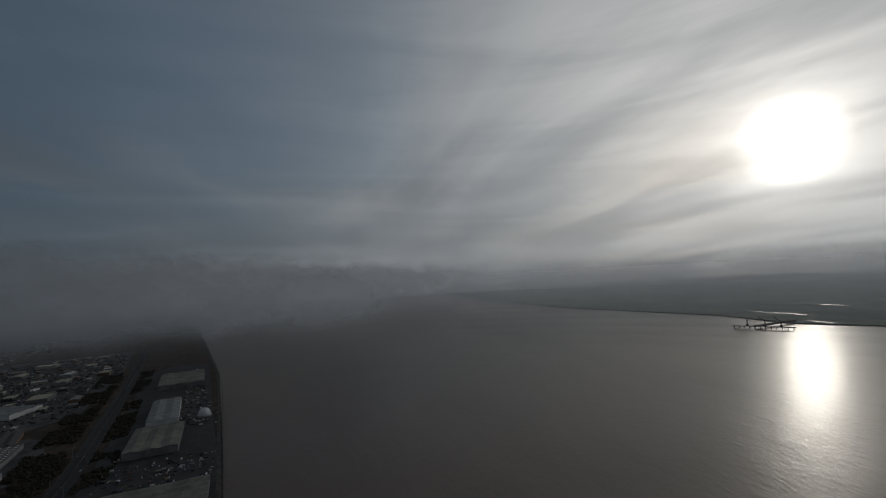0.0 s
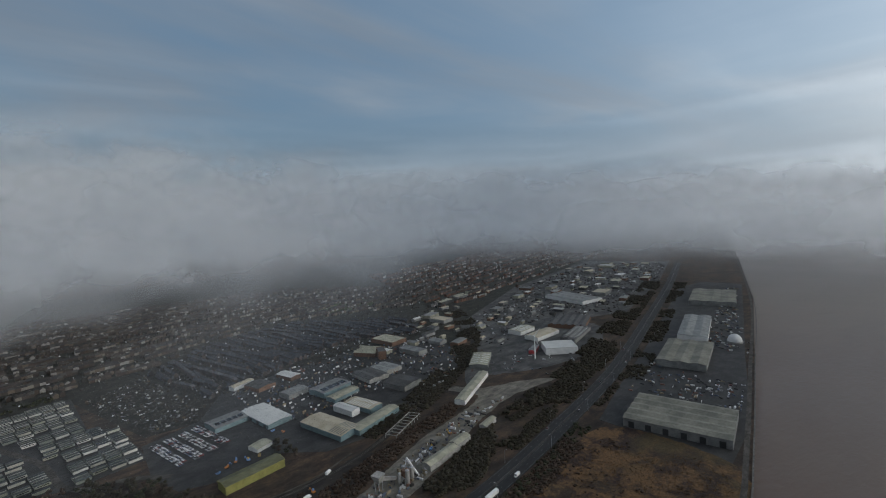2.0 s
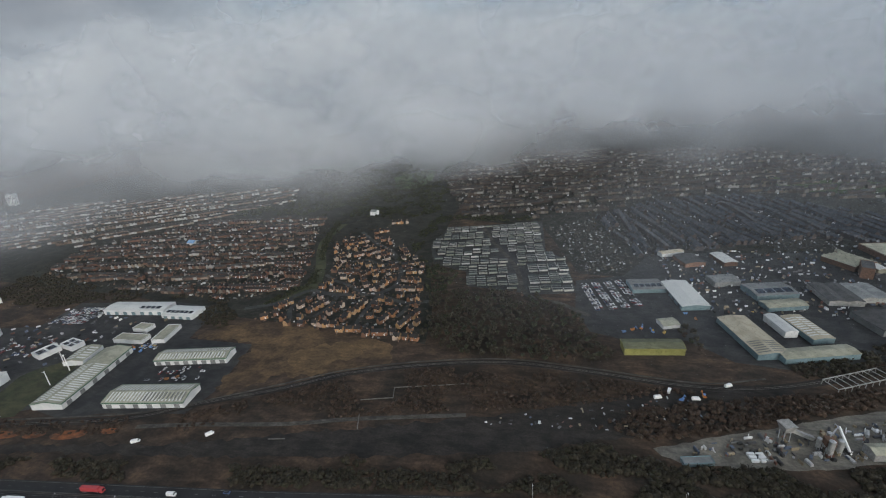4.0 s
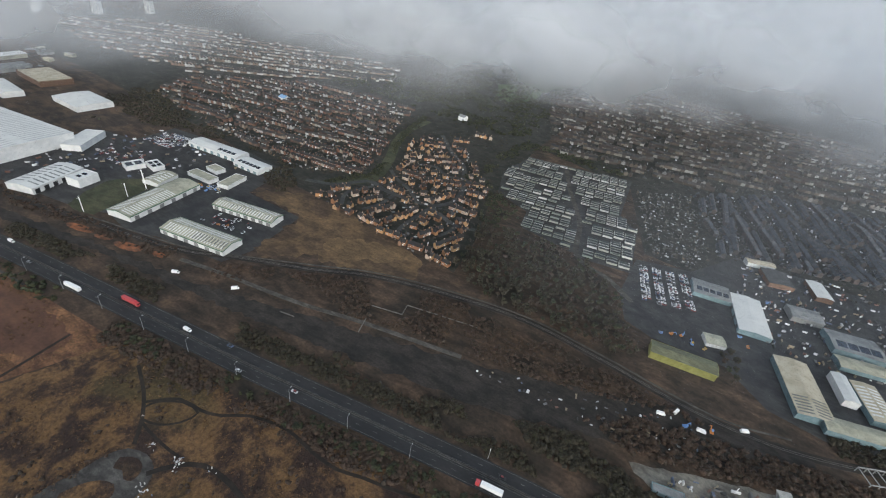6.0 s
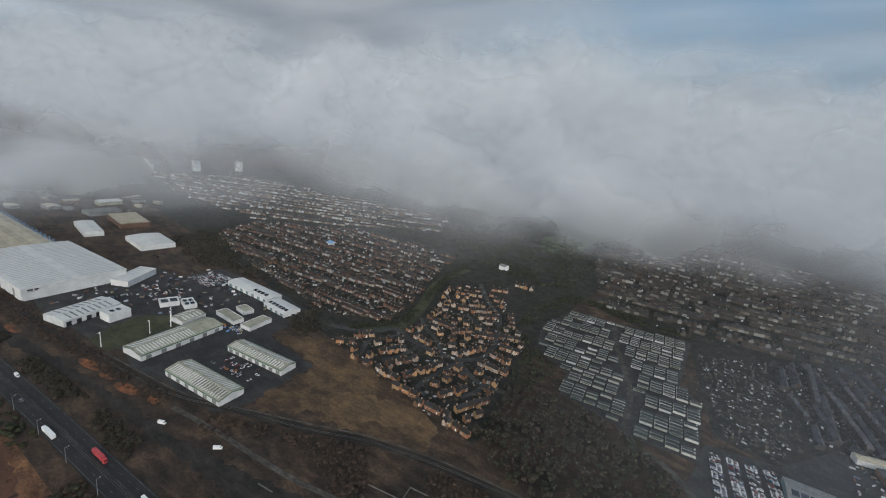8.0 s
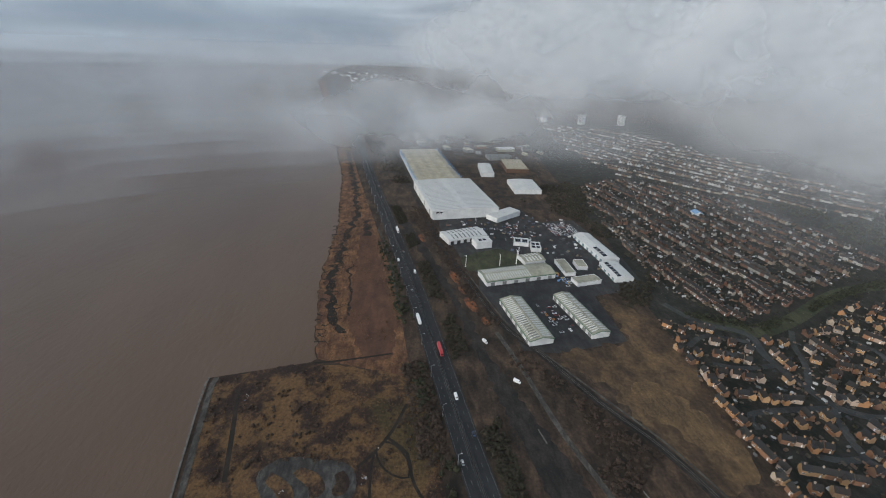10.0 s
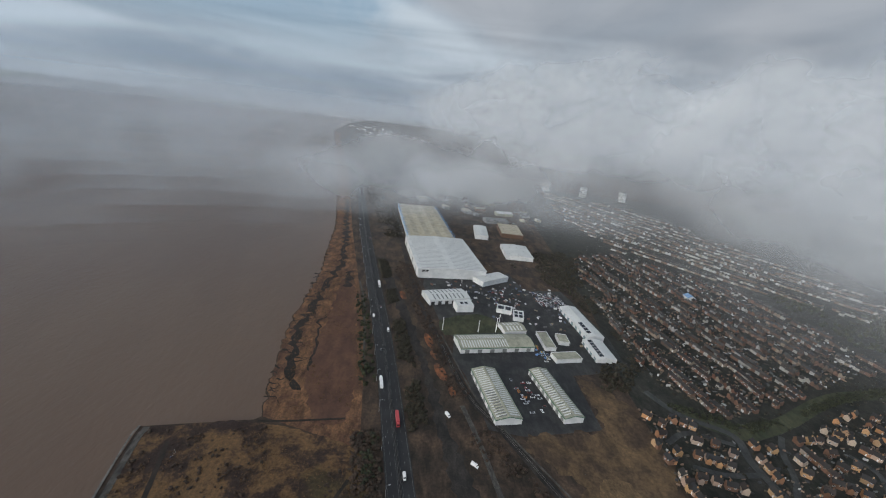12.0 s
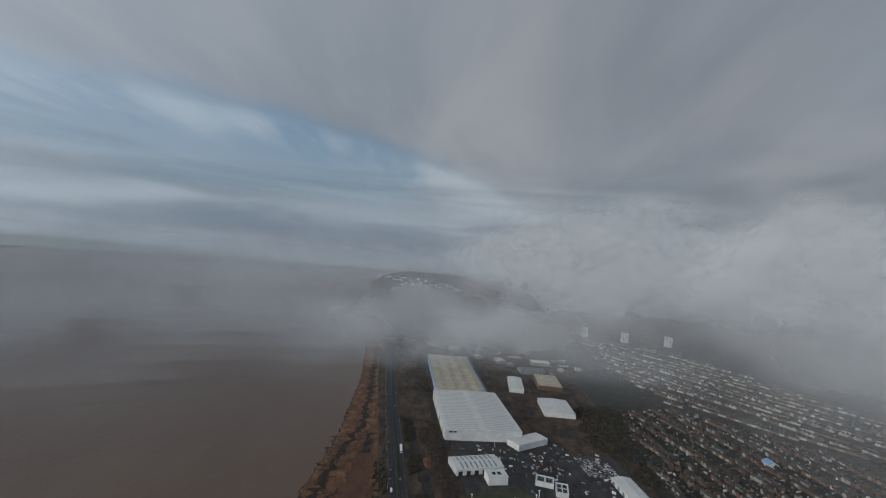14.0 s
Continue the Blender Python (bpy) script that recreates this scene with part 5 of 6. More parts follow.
def on_road(x, offset):
    """A pose on the carriageway at a place along the road, on its left-hand side of travel."""
    i = min(range(len(ROAD)), key=lambda k: abs(ROAD[k].x - x))
    a, b = ROAD[max(i - 1, 0)], ROAD[min(i + 1, len(ROAD) - 1)]
    turn = math.degrees(math.atan2(b.y - a.y, b.x - a.x))
    t = (x - a.x) / (b.x - a.x)
    p = a + (b - a) * t + normals([a, b])[0] * offset
    return pose(p.x, p.y, 0.306, 0, 0, turn + (0 if offset > 0 else 180))


lorry(on_road(-160, 3.4), RED_PAINT, RED_PAINT, "red articulated lorry on the carriageway")
lorry(on_road(-207, -6.8), WHITE_PAINT, WHITE_PAINT, "white articulated lorry on the carriageway")
lorry(on_road(122, -6.8), WHITE_PAINT, RED_PAINT, "white articulated lorry with a red cab")
lorry(on_road(-420, 6.8), WHITE_PAINT, WHITE_PAINT, "white articulated lorry on the carriageway")
lorry(on_road(318, -6.8), WHITE_PAINT, WHITE_PAINT, "white articulated lorry on the carriageway")
for x, o in ((-105, 3.4), (352, -6.8), (-333, -6.8), (-300, 6.8)):
    van(on_road(x, o), "white panel van on the carriageway", "vans on the road")
driver = None
for x, o in ((-50, -6.8), (-9, -3.4), (-70, 6.8), (127, 3.4), (-262, -3.4), (-372, -6.8), (-492, -6.8), (-355, 3.4), (-735, -6.8), (-560, 3.4), (-620, 6.8), (430, 6.8), (480, -3.4), (560, 3.4), (640, -6.8), (690, 6.8), (250, 6.8), (210, -3.4)):
    m = on_road(x, o)
    driver = copy_thing(driver, m) if driver else car(m, "car on the dual carriageway", "cars on the road")
for x, y, turn in ((-172, 85, 30), (-121, 103, 50), (196, 205, 20), (222, 208, 10), (205, 214, 70), (248, 228, 30)):
    van(pose(x, y, 0.2, 0, 0, turn), "white van parked on the sidings", "parked vans")

lots = random.Random(8)
parked = []
for row in range(4):
    for k in range(24):
        for side in (-1, 1):
            if lots.random() < 0.8:
                t = k / 24
                parked.append((145 + row * 12.6 + 17 * t + side * 2.25, 394 + row * 5.2 - 64 * t, 10 + lots.choice((0, 180)) + lots.uniform(-3, 3)))
for i in range(9):
    for j in range(13):
        if lots.random() < 0.85:
            parked.append((-453 + i * 5.0 + j * 0.4, 213 + j * 3.1 + i * 0.8, 10 + lots.uniform(-4, 4) + 180 * lots.choice((0, 1))))
for _ in range(26):
    x = lots.uniform(-232, -180)
    parked.append((x, 158 + (x + 232) * 0.24 + lots.choice((-11, -9, 0, 6)) + lots.uniform(-1, 1), lots.choice((15, 105, 100))))
for _ in range(22):
    parked.append((lots.uniform(-455, -400), lots.uniform(150, 190), lots.choice((15, 105))))
for _ in range(10):
    parked.append((lots.uniform(-290, -268), lots.uniform(190, 196), 100))
for _ in range(44):
    a = lots.choice((0, 1, 2, 3))
    x = lots.uniform(600, 655) if a < 2 else lots.uniform(760, 900)
    parked.append((x, (x - 600) * 0.26 + lots.choice((40, 52, 64, 100)), lots.choice((15, 105))))
for _ in range(30):
    parked.append((lots.uniform(520, 640), 190 + lots.uniform(40, 130), lots.choice((30, 120))))
placed, stood = [], None
for x, y, turn in parked:
    if all((x - a) ** 2 + (y - b) ** 2 > 6.0 for a, b in placed):
        placed.append((x, y))
        m = pose(x, y, 0.1, 0, 0, turn)
        stood = copy_thing(stood, m) if stood else car(m, "parked car on dark tarmac", "parked cars", False)


def static_caravan(m):
    ob = thing("static_caravan", m, "pale static caravan with a grey roof, in storage", "caravan", "stored caravans")
    part("body", [box(-5.4, 5.4, -1.85, 1.85, 0.5, 2.9)], CARAVAN, ob)
    part("roof", [profile([(-1.95, 2.9), (1.95, 2.9), (1.95, 3.0), (0, 3.45), (-1.95, 3.0)], -5.5, 5.5)], CARAVAN_ROOF, ob)
    part("window", [box(-4.0, 4.0, -1.9, -1.84, 1.5, 2.3)], GLASS_DARK, ob)
    part("chassis", [box(-5.0, 5.0, -1.2, 1.2, 0.0, 0.5)], DARK, ob)
    return ob


unit, count, beyond = None, 0, []
STORE_LANE = smooth_line([(150, 322), (120, 345), (96, 352), (78, 372), (60, 440), (20, 520), (-10, 590)], 6.0)
for outline, turn in (([(-72, 505), (-68, 588), (-20, 594), (76, 626), (90, 500), (117, 468), (132, 376), (92, 368), (60, 372), (14, 379), (2, 418), (-46, 440)], 13),):
    c, s = math.cos(radians(turn)), math.sin(radians(turn))
    for i in range(-6, 22):
        for j in range(-26, 30):
            if j % 6 == 0:
                continue
            a, b = -60 + i * 12.6 + (j // 6) * 3.0, 470 + j * 5.7
            x, y = a * c - (b - 470) * s, 470 + a * s + (b - 470) * c
            if inside(x, y, outline) and lots.random() < 0.8 and min(math.hypot(x - p.x, y - p.y) for p in STORE_LANE) > 8.0:
                if count >= 290:
                    beyond.append((x, y, turn + lots.uniform(-2, 2)))
                    continue
                m = pose(x, y, 0.1, 0, 0, turn + lots.uniform(-2, 2) + lots.choice((0, 180)))
                unit = copy_thing(unit, m) if unit else static_caravan(m)
                count += 1


if beyond:
    house_stuff("more pale static caravans in storage rows", beyond, islands("stored_caravan_sides", [(0.40, 0.40, 0.37), (0.50, 0.50, 0.47), (0.30, 0.31, 0.27)], 0.5), 10.8, 3.7, 2.8, 0.5, 9, islands("stored_caravan_roofs", [(0.034, 0.040, 0.043), (0.044, 0.051, 0.053), (0.030, 0.037, 0.042)], 0.7), 0.02, "static_caravans", "caravans")


# ---- posts, turbines and plant ----
def street_lamp(m):
    ob = thing("street_lamp", m, "tall galvanised street lamp on the verge", "street lamp", "lamps along the road")
    part("pole", [tube(0, 0, 0, 11.5, 0.14, 0.08, 8)], GALVANISED, ob)
    part("arm", [beam((0, 0, 11.4), (0, 1.8, 11.9), 0.09)], GALVANISED, ob)
    head = part("lamp_head", [box(-0.16, 0.16, 1.6, 2.5, 11.82, 11.98)], WHITE_PAINT, ob)
    part("lens", [box(-0.12, 0.12, 1.7, 2.4, 11.78, 11.82)], GALVANISED, head)
    return ob


post = None
for k in range(36):
    x = -89 + (k - 16) * 41.0
    m = on_road(x, 10.6) if k % 2 and x > 100 else on_road(x, -10.6) @ pose(0, 0, 0, 0, 0, 0)
    m = m @ pose(0, 0, -0.2, 0, 0, 180)
    post = copy_thing(post, m) if post else street_lamp(m)


def turbine(m, height, reach, label, start):
    ob = thing("wind_turbine", m, label, "wind turbine")
    part("tower", [tube(0, 0, 0, height, height * 0.03, height * 0.017, 12)], WHITE_PAINT, ob)
    part("nacelle", [box(-0.03 * height, 0.03 * height, -0.05 * height, 0.03 * height, height, height + 0.035 * height)], WHITE_PAINT, ob)
    part("hub", [([(x, z, y) for x, y, z in v], f) for v, f in [tube(0, 0, -0.07 * height, -0.05 * height, 0.02 * height, 0.024 * height, 8)]], WHITE_PAINT, ob).matrix_basis = pose(0, 0, height * 1.017)
    w = 0.055 * reach
    blade = part("blade", [([(-w * 0.4, 0, 0), (w * 0.6, 0, 0), (w, 0, reach * 0.25), (w * 0.25, 0, reach), (-w * 0.1, 0, reach), (-w * 0.5, 0, reach * 0.25), (0, w * 0.3, 0), (w * 0.2, w * 0.25, reach * 0.25)], [(0, 1, 2, 3, 4, 5), (1, 0, 6), (1, 6, 7, 2), (6, 0, 5, 7), (2, 7, 3), (7, 5, 4, 3)])], WHITE_PAINT, ob)
    hubs = [pose(0, -0.06 * height, height * 1.017, 0, start + 120 * k) for k in range(3)]
    blade.matrix_basis = hubs[0]
    for h in hubs[1:]:
        again(blade, h, ob)
    return ob


turbine(pose(578, 280, 0, 0, 0, -60), 32, 15, "white wind turbine standing in the works", 35)
turbine(pose(-317, 83, 0.1, 0, 0, 40), 14.5, 2.4, "slim white small wind turbine on the lawn", 10)
turbine(pose(-320, 124, 0.1, 0, 0, 40), 14, 2.4, "slim white small wind turbine on the lawn", 50)
turbine(pose(-325, 145, 0.1, 0, 0, 40), 17, 2.4, "slim white small wind turbine on the lawn", 80)
turbine(pose(-338, 150, 0.1, 0, 0, 40), 15, 2.4, "slim white small wind turbine beside the canopy", 20)


def silo(m, height, r, label):
    ob = thing("silo", m, label, "silo", "plant silos")
    part("shell", [tube(0, 0, 3, height, r, r, 14)], CONCRETE, ob)
    part("cone", [tube(0, 0, 1.2, 3, 0.4, r, 14)], CONCRETE, ob)
    part("cap", [tube(0, 0, height, height + 0.8, r, r * 0.3, 14)], GALVANISED, ob)
    for k in range(4):
        a = math.tau * (k + 0.5) / 4
        part("leg", [beam((r * 0.8 * math.cos(a), r * 0.8 * math.sin(a), 0), (r * 0.8 * math.cos(a), r * 0.8 * math.sin(a), 3.2), 0.25)], GALVANISED, ob)
    return ob


for x, y, h, r in ((292, 171, 11, 1.7), (286, 168, 12, 1.7), (282, 173, 9, 1.4), (289, 178, 10, 1.5)):
    silo(pose(x, y, 0.1), h, r, "grey cement silo of the plant")
plant = thing("conveyor", pose(296, 172, 0.1), "steep white conveyor of the concrete plant", "conveyor")
part("boom", [beam((3, 0, 0.5), (-3, 7, 15), 1.1)], WHITE_PAINT, plant)
part("top_frame", [beam((-3, 7, 15), (-9, 1, 12), 0.6), beam((-9, 1, 0), (-9, 1, 12), 0.5), beam((-6, 4, 0), (-6, 4, 13), 0.4)], GALVANISED, plant)
part("mixer_house", [box(-12, -7, -3, 2, 6, 11)], BRICK, plant)
for x, y in ((-11.5, -2.5), (-7.5, -2.5), (-11.5, 1.5), (-7.5, 1.5)):
    part("leg", [beam((x, y, 0), (x, y, 6), 0.35)], GALVANISED, plant)
hopper = thing("hopper_tower", pose(266, 178, 0.1, 0, 0, 20), "pale steel loading hopper with a sloping feed", "hopper")
part("bin", [([(-4, -4, 13), (4, -4, 13), (4, 4, 13), (-4, 4, 13), (-2, -2, 7), (2, -2, 7), (2, 2, 7), (-2, 2, 7)], [(0, 1, 2, 3), (7, 6, 5, 4), (0, 4, 5, 1), (1, 5, 6, 2), (2, 6, 7, 3), (3, 7, 4, 0)])], CONCRETE, hopper)
part("feed", [beam((3, 0, 8), (17, -3, 1.5), 2.4)], CONCRETE, hopper)
for x, y in ((-2, -2), (2, -2), (2, 2), (-2, 2)):
    part("leg", [beam((x, y, 0), (x, y, 7.2), 0.4)], GALVANISED, hopper)
gantry = thing("steel_frame", pose(337, 249, 0.1, 0, 0, 27), "white skeleton steel frame beside the railway", "steel frame")
for y in (-6, 6):
    part("rail_beam", [beam((-24, y, 4.2), (24, y, 4.2), 0.6)], CONCRETE, gantry)
for k in range(9):
    part("cross_beam", [beam((-24 + 6 * k, -6, 4.0), (-24 + 6 * k, 6, 4.0), 0.45), beam((-24 + 6 * k, -6, 0), (-24 + 6 * k, -6, 4), 0.4), beam((-24 + 6 * k, 6, 0), (-24 + 6 * k, 6, 4), 0.4)], CONCRETE, gantry)
dome = thing("dome", pose(812, 112, 0.1), "white domed riverside pavilion on a ring base", "dome")
shell_v, shell_f, rings, sides = [], [], 7, 20
for i in range(rings + 1):
    a = math.pi / 2 * i / rings
    shell_v += [(9 * math.cos(a) * math.cos(math.tau * k / sides), 9 * math.cos(a) * math.sin(math.tau * k / sides), 2 + 10 * math.sin(a)) for k in range(sides)]
for i in range(rings):
    shell_f += [(i * sides + k, i * sides + (k + 1) % sides, (i + 1) * sides + (k + 1) % sides, (i + 1) * sides + k) for k in range(sides)]
part("shell", [(shell_v, shell_f)], WHITE_CLAD, dome)
part("base", [tube(0, 0, 0, 2.1, 10, 10, 20)], CONCRETE, dome)

jetty = thing("jetty", pose(1108, -1196, -3, 0, 0, 37), "long dark jetty with cranes off the south bank", "jetty")
part("deck", [box(-70, 70, -6, 6, 6.5, 7.8)], STONE, jetty)
part("approach", [beam((20, 0, 7), (-60, -170, 6), 5)], STONE, jetty)
pile = part("pile", [tube(0, 0, -2, 6.6, 0.9, 0.9, 8)], STONE, jetty)
pile.matrix_basis = pose(-66, -4, 0)
for k in range(1, 24):
    again(pile, pose(-66 + 12 * (k // 2), -4 + 8 * (k % 2), 0), jetty)
for x in (-40, -5, 35):
    part("crane", [beam((x, 0, 7.8), (x, 0, 24), 2.2), beam((x, 0, 23), (x + 16, 0, 34), 1.4), beam((x, 0, 24), (x - 8, 0, 20), 1.6), box(x - 3, x + 3, -3, 3, 7.8, 13)], DARK, jetty)

# ---- trees and scrub ----
def tufts(centres, seed, flat=0.85, grain=1.0):
    """Many small ragged leaves round each centre (x, y, z, radius, count), as arrays of corners."""
    r = np.random.RandomState(seed)
    out = []
    for x, y, z, rad, count in centres:
        way = r.normal(size=(count, 3))
        way /= np.linalg.norm(way, axis=1, keepdims=True)
        far = rad * (0.45 + 0.55 * r.rand(count, 1)) * (0.8 + 0.4 * np.sin(way[:, :1] * 5 + x) * np.cos(way[:, 1:2] * 4 + y))
        mid = np.array([x, y, z]) + way * far * np.array([1, 1, flat])
        a = r.normal(size=(count, 3))
        b = np.cross(a, r.normal(size=(count, 3)))
        size = rad * grain * (0.16 + 0.14 * r.rand(count, 1))
        a = a / np.linalg.norm(a, axis=1, keepdims=True) * size
        b = b / np.linalg.norm(b, axis=1, keepdims=True) * size
        out.append(np.stack([mid - a, mid + b * 0.7, mid + a, mid - b * 0.7], 1))
    return np.concatenate(out).reshape(-1, 3)


def leaf_mesh(name, corners, material, parent=None):
    data = bpy.data.meshes.new(name)
    count = len(corners) // 4
    data.vertices.add(len(corners))
    data.vertices.foreach_set("co", corners.astype(np.float32).ravel())
    data.loops.add(len(corners))
    data.loops.foreach_set("vertex_index", np.arange(len(corners), dtype=np.int32))
    data.polygons.add(count)
    data.polygons.foreach_set("loop_start", np.arange(0, len(corners), 4, dtype=np.int32))
    data.materials.append(material)
    data.update(calc_edges=True)
    ob = new(name, data)
    if parent is not None:
        ob.parent = parent
    return ob


def lumps(centres, seed, flat=0.85, fine=1):
    """Ragged closed clumps of twigs (x, y, z, radius): corners and faces of all of them."""
    r = np.random.RandomState(seed)
    bm = bmesh.new()
    bmesh.ops.create_icosphere(bm, subdivisions=fine, radius=1.0)
    base = np.array([v.co[:] for v in bm.verts])
    tris = np.array([[v.index for v in f.verts] for f in bm.faces])
    bm.free()
    verts, faces = [], []
    for k, (x, y, z, rad) in enumerate(centres):
        bumpy = base * (0.62 + 0.62 * r.rand(len(base), 1))
        a = r.rand() * 6.28
        c, s = math.cos(a), math.sin(a)
        turned = np.stack([bumpy[:, 0] * c - bumpy[:, 1] * s, bumpy[:, 0] * s + bumpy[:, 1] * c, bumpy[:, 2] * flat], 1)
        verts.append(turned * rad + np.array([x, y, z]))
        faces.append(tris + k * len(base))
    return np.concatenate(verts), np.concatenate(faces)


def mixed_mesh(name, quads, verts, tris, material, parent=None):
    """Loose leaves and closed clumps in one mesh."""
    corners = np.concatenate([quads, verts]).astype(np.float32)
    loops = np.concatenate([np.arange(len(quads)), (tris + len(quads)).ravel()]).astype(np.int32)
    starts = np.concatenate([np.arange(0, len(quads), 4), len(quads) + np.arange(0, 3 * len(tris), 3)]).astype(np.int32)
    data = bpy.data.meshes.new(name)
    data.vertices.add(len(corners))
    data.vertices.foreach_set("co", corners.ravel())
    data.loops.add(len(loops))
    data.loops.foreach_set("vertex_index", loops)
    data.polygons.add(len(starts))
    data.polygons.foreach_set("loop_start", starts)
    data.materials.append(material)
    data.update(calc_edges=True)
    ob = new(name, data)
    if parent is not None:
        ob.parent = parent
    return ob


TWIGS = islands("bare_twigs", [(0.026, 0.021, 0.013), (0.033, 0.027, 0.016), (0.020, 0.017, 0.011), (0.040, 0.032, 0.019), (0.028, 0.026, 0.013)], 0.95, 0.4)
RUSSET = islands("russet_twigs", [(0.050, 0.031, 0.021), (0.040, 0.026, 0.018), (0.058, 0.036, 0.024), (0.034, 0.025, 0.017)], 0.95, 0.4)
IVY = islands("evergreen_leaves", [(0.018, 0.022, 0.009), (0.027, 0.031, 0.012), (0.015, 0.018, 0.008), (0.036, 0.037, 0.015)], 0.9, 0.4)
STRAW = islands("dry_reed_tufts", [(0.140, 0.078, 0.030), (0.10, 0.056, 0.024), (0.070, 0.038, 0.020), (0.160, 0.092, 0.036), (0.050, 0.029, 0.017)], 0.95)


def tree(m, seed, height, leaves, label):
    r = random.Random(seed)
    ob = thing("tree", m, label, "tree", "trees of the wood")
    bits = [tube(0, 0, 0, height * 0.55, 0.024 * height, 0.011 * height, 7)]
    for k in range(6):
        a, h = math.tau * k / 6 + r.uniform(-0.4, 0.4), height * r.uniform(0.3, 0.55)
        bits.append(beam((0, 0, h), (math.cos(a) * height * 0.24, math.sin(a) * height * 0.24, h + height * r.uniform(0.18, 0.34)), 0.014 * height))
    part("trunk", bits, BARK, ob)
    spots = [(math.cos(a) * height * d, math.sin(a) * height * d, height * z, height * r.uniform(0.13, 0.19)) for a, d, z in [(k * 2.4 + r.uniform(-0.4, 0.4), r.uniform(0.05, 0.27), r.uniform(0.42, 0.84)) for k in range(9)]]
    body, faces = lumps([(x, y, z, q * 0.92) for x, y, z, q in spots], seed, 0.85, 2)
    mixed_mesh("crown", tufts([(x, y, z, q * 1.15, 26) for x, y, z, q in spots], seed), body, faces, leaves, ob)
    return ob


grove = random.Random(4)
WOOD = [(-12, 250), (43, 232), (110, 236), (165, 240), (168, 256), (150, 286), (140, 322), (94, 352), (60, 362), (-5, 352), (-30, 340), (-8, 300)]
kinds = [tree(pose(20, 300, 0), 1, 8.5, TWIGS, "bare winter tree with a dense twiggy crown"), tree(pose(60, 280, 0), 2, 9.5, TWIGS, "bare winter tree with a dense twiggy crown"), tree(pose(100, 300, 0), 3, 7.5, IVY, "ivy-covered tree with a dark green crown"), tree(pose(120, 260, 0), 4, 8.0, RUSSET, "bare winter tree with russet twigs")]
stems = [(20, 300), (60, 280), (100, 300), (120, 260)]
while len(stems) < 290:
    x, y = grove.uniform(-30, 240), grove.uniform(228, 365)
    east = inside(x, y, [(226, 300), (236, 268), (262, 262), (262, 300), (250, 330)])
    if (inside(x, y, WOOD) or east) and all((x - a) ** 2 + (y - b) ** 2 > 26 for a, b in stems):
        stems.append((x, y))
        k = grove.choice((0, 0, 1, 1, 2, 3))
        one = copy_thing(kinds[k], pose(x, y, 0, 0, 0, grove.uniform(0, 360)))
        one.scale = Vector((1, 1, 1)) * grove.uniform(0.7, 1.2)
    elif grove.random() < 0.0002:
        break


def clear_of_paths(x, y):
    """Whether a place is off the worn paths of the reed field."""
    if not (-165 < x < 100 and -112 < y < 62):
        return True
    return all((x - a) ** 2 + (y - b) ** 2 > (w * 0.5 + 1.4) ** 2 for a, b, w in PATHS)


def scatter(label, outline, count, size, leaves, seed, per=30, name="scrub", flat=0.8, mound=True):
    r = random.Random(seed)
    xs, ys = [p[0] for p in outline], [p[1] for p in outline]
    centres, tries = [], 0
    while len(centres) < count and tries < count * 12:
        tries += 1
        x, y = r.uniform(min(xs), max(xs)), r.uniform(min(ys), max(ys))
        if inside(x, y, outline) and noise.noise(Vector((x * 0.02, y * 0.02, seed))) > -0.15 and clear_of_paths(x, y):
            s = r.uniform(*size)
            centres.append((x, y, s * 0.55, s, per))
    mounds = []
    for x, y, z, s, _ in centres:
        for k in range(r.choice((1, 2, 3))):
            mounds.append((x + r.uniform(-0.7, 0.7) * s * (k > 0), y + r.uniform(-0.7, 0.7) * s * (k > 0), z * 0.7, s * r.uniform(0.45, 0.8)))
    if not mound:
        return tagged(leaf_mesh(name, tufts(centres, seed, flat), leaves), label, "scrub", kind="stuff")
    body, faces = lumps(mounds, seed, flat)
    loose = tufts([(x, y, z, s, per) for x, y, z, s, _ in centres], seed, flat, 0.72)
    return tagged(mixed_mesh(name, loose, body, faces, leaves), label, "scrub", kind="stuff")


def beside(line, near, far, x0, x1, step=6.0):
    """An outline of the strip between two offsets from a line, from x0 to x1."""
    some = [(p, s) for p, s in zip(line, normals(line)) if x0 <= p.x <= x1]
    return [(p.x + s.x * near, p.y + s.y * near) for p, s in some] + [(p.x + s.x * far, p.y + s.y * far) for p, s in some][::-1]


scatter("thick brown hedge between the road and the sidings", beside(ROAD, 13, 27, -520, 480), 3800, (1.3, 2.9), TWIGS, 31)
scatter("dark bushes on the road verge", beside(ROAD, -32, -12.5, -150, 460), 2300, (1.1, 2.7), RUSSET, 32)
scatter("green bushes on the road verge", beside(ROAD, -26, -12, -400, 460), 650, (1.2, 3.0), IVY, 33)
scatter("bramble and young birch between the sidings and the rail", [(-30, 140), (60, 165), (120, 178), (190, 205), (228, 216), (150, 224), (81, 224), (14, 210), (-51, 185), (-99, 155), (-150, 122), (-60, 122)], 1100, (0.8, 2.6), RUSSET, 34)
scatter("scrub along the southern side of the gravel yard", [(0, 100), (100, 118), (168, 128), (260, 134), (360, 150), (470, 180), (470, 205), (400, 195), (314, 163), (200, 140), (160, 152), (96, 128), (-15, 101)], 1300, (1.4, 3.4), TWIGS, 35)
scatter("reddish birch thicket behind the plant", [(150, 165), (190, 160), (250, 186), (340, 224), (420, 236), (420, 262), (340, 240), (250, 212), (180, 190)], 700, (1.6, 3.2), RUSSET, 36)
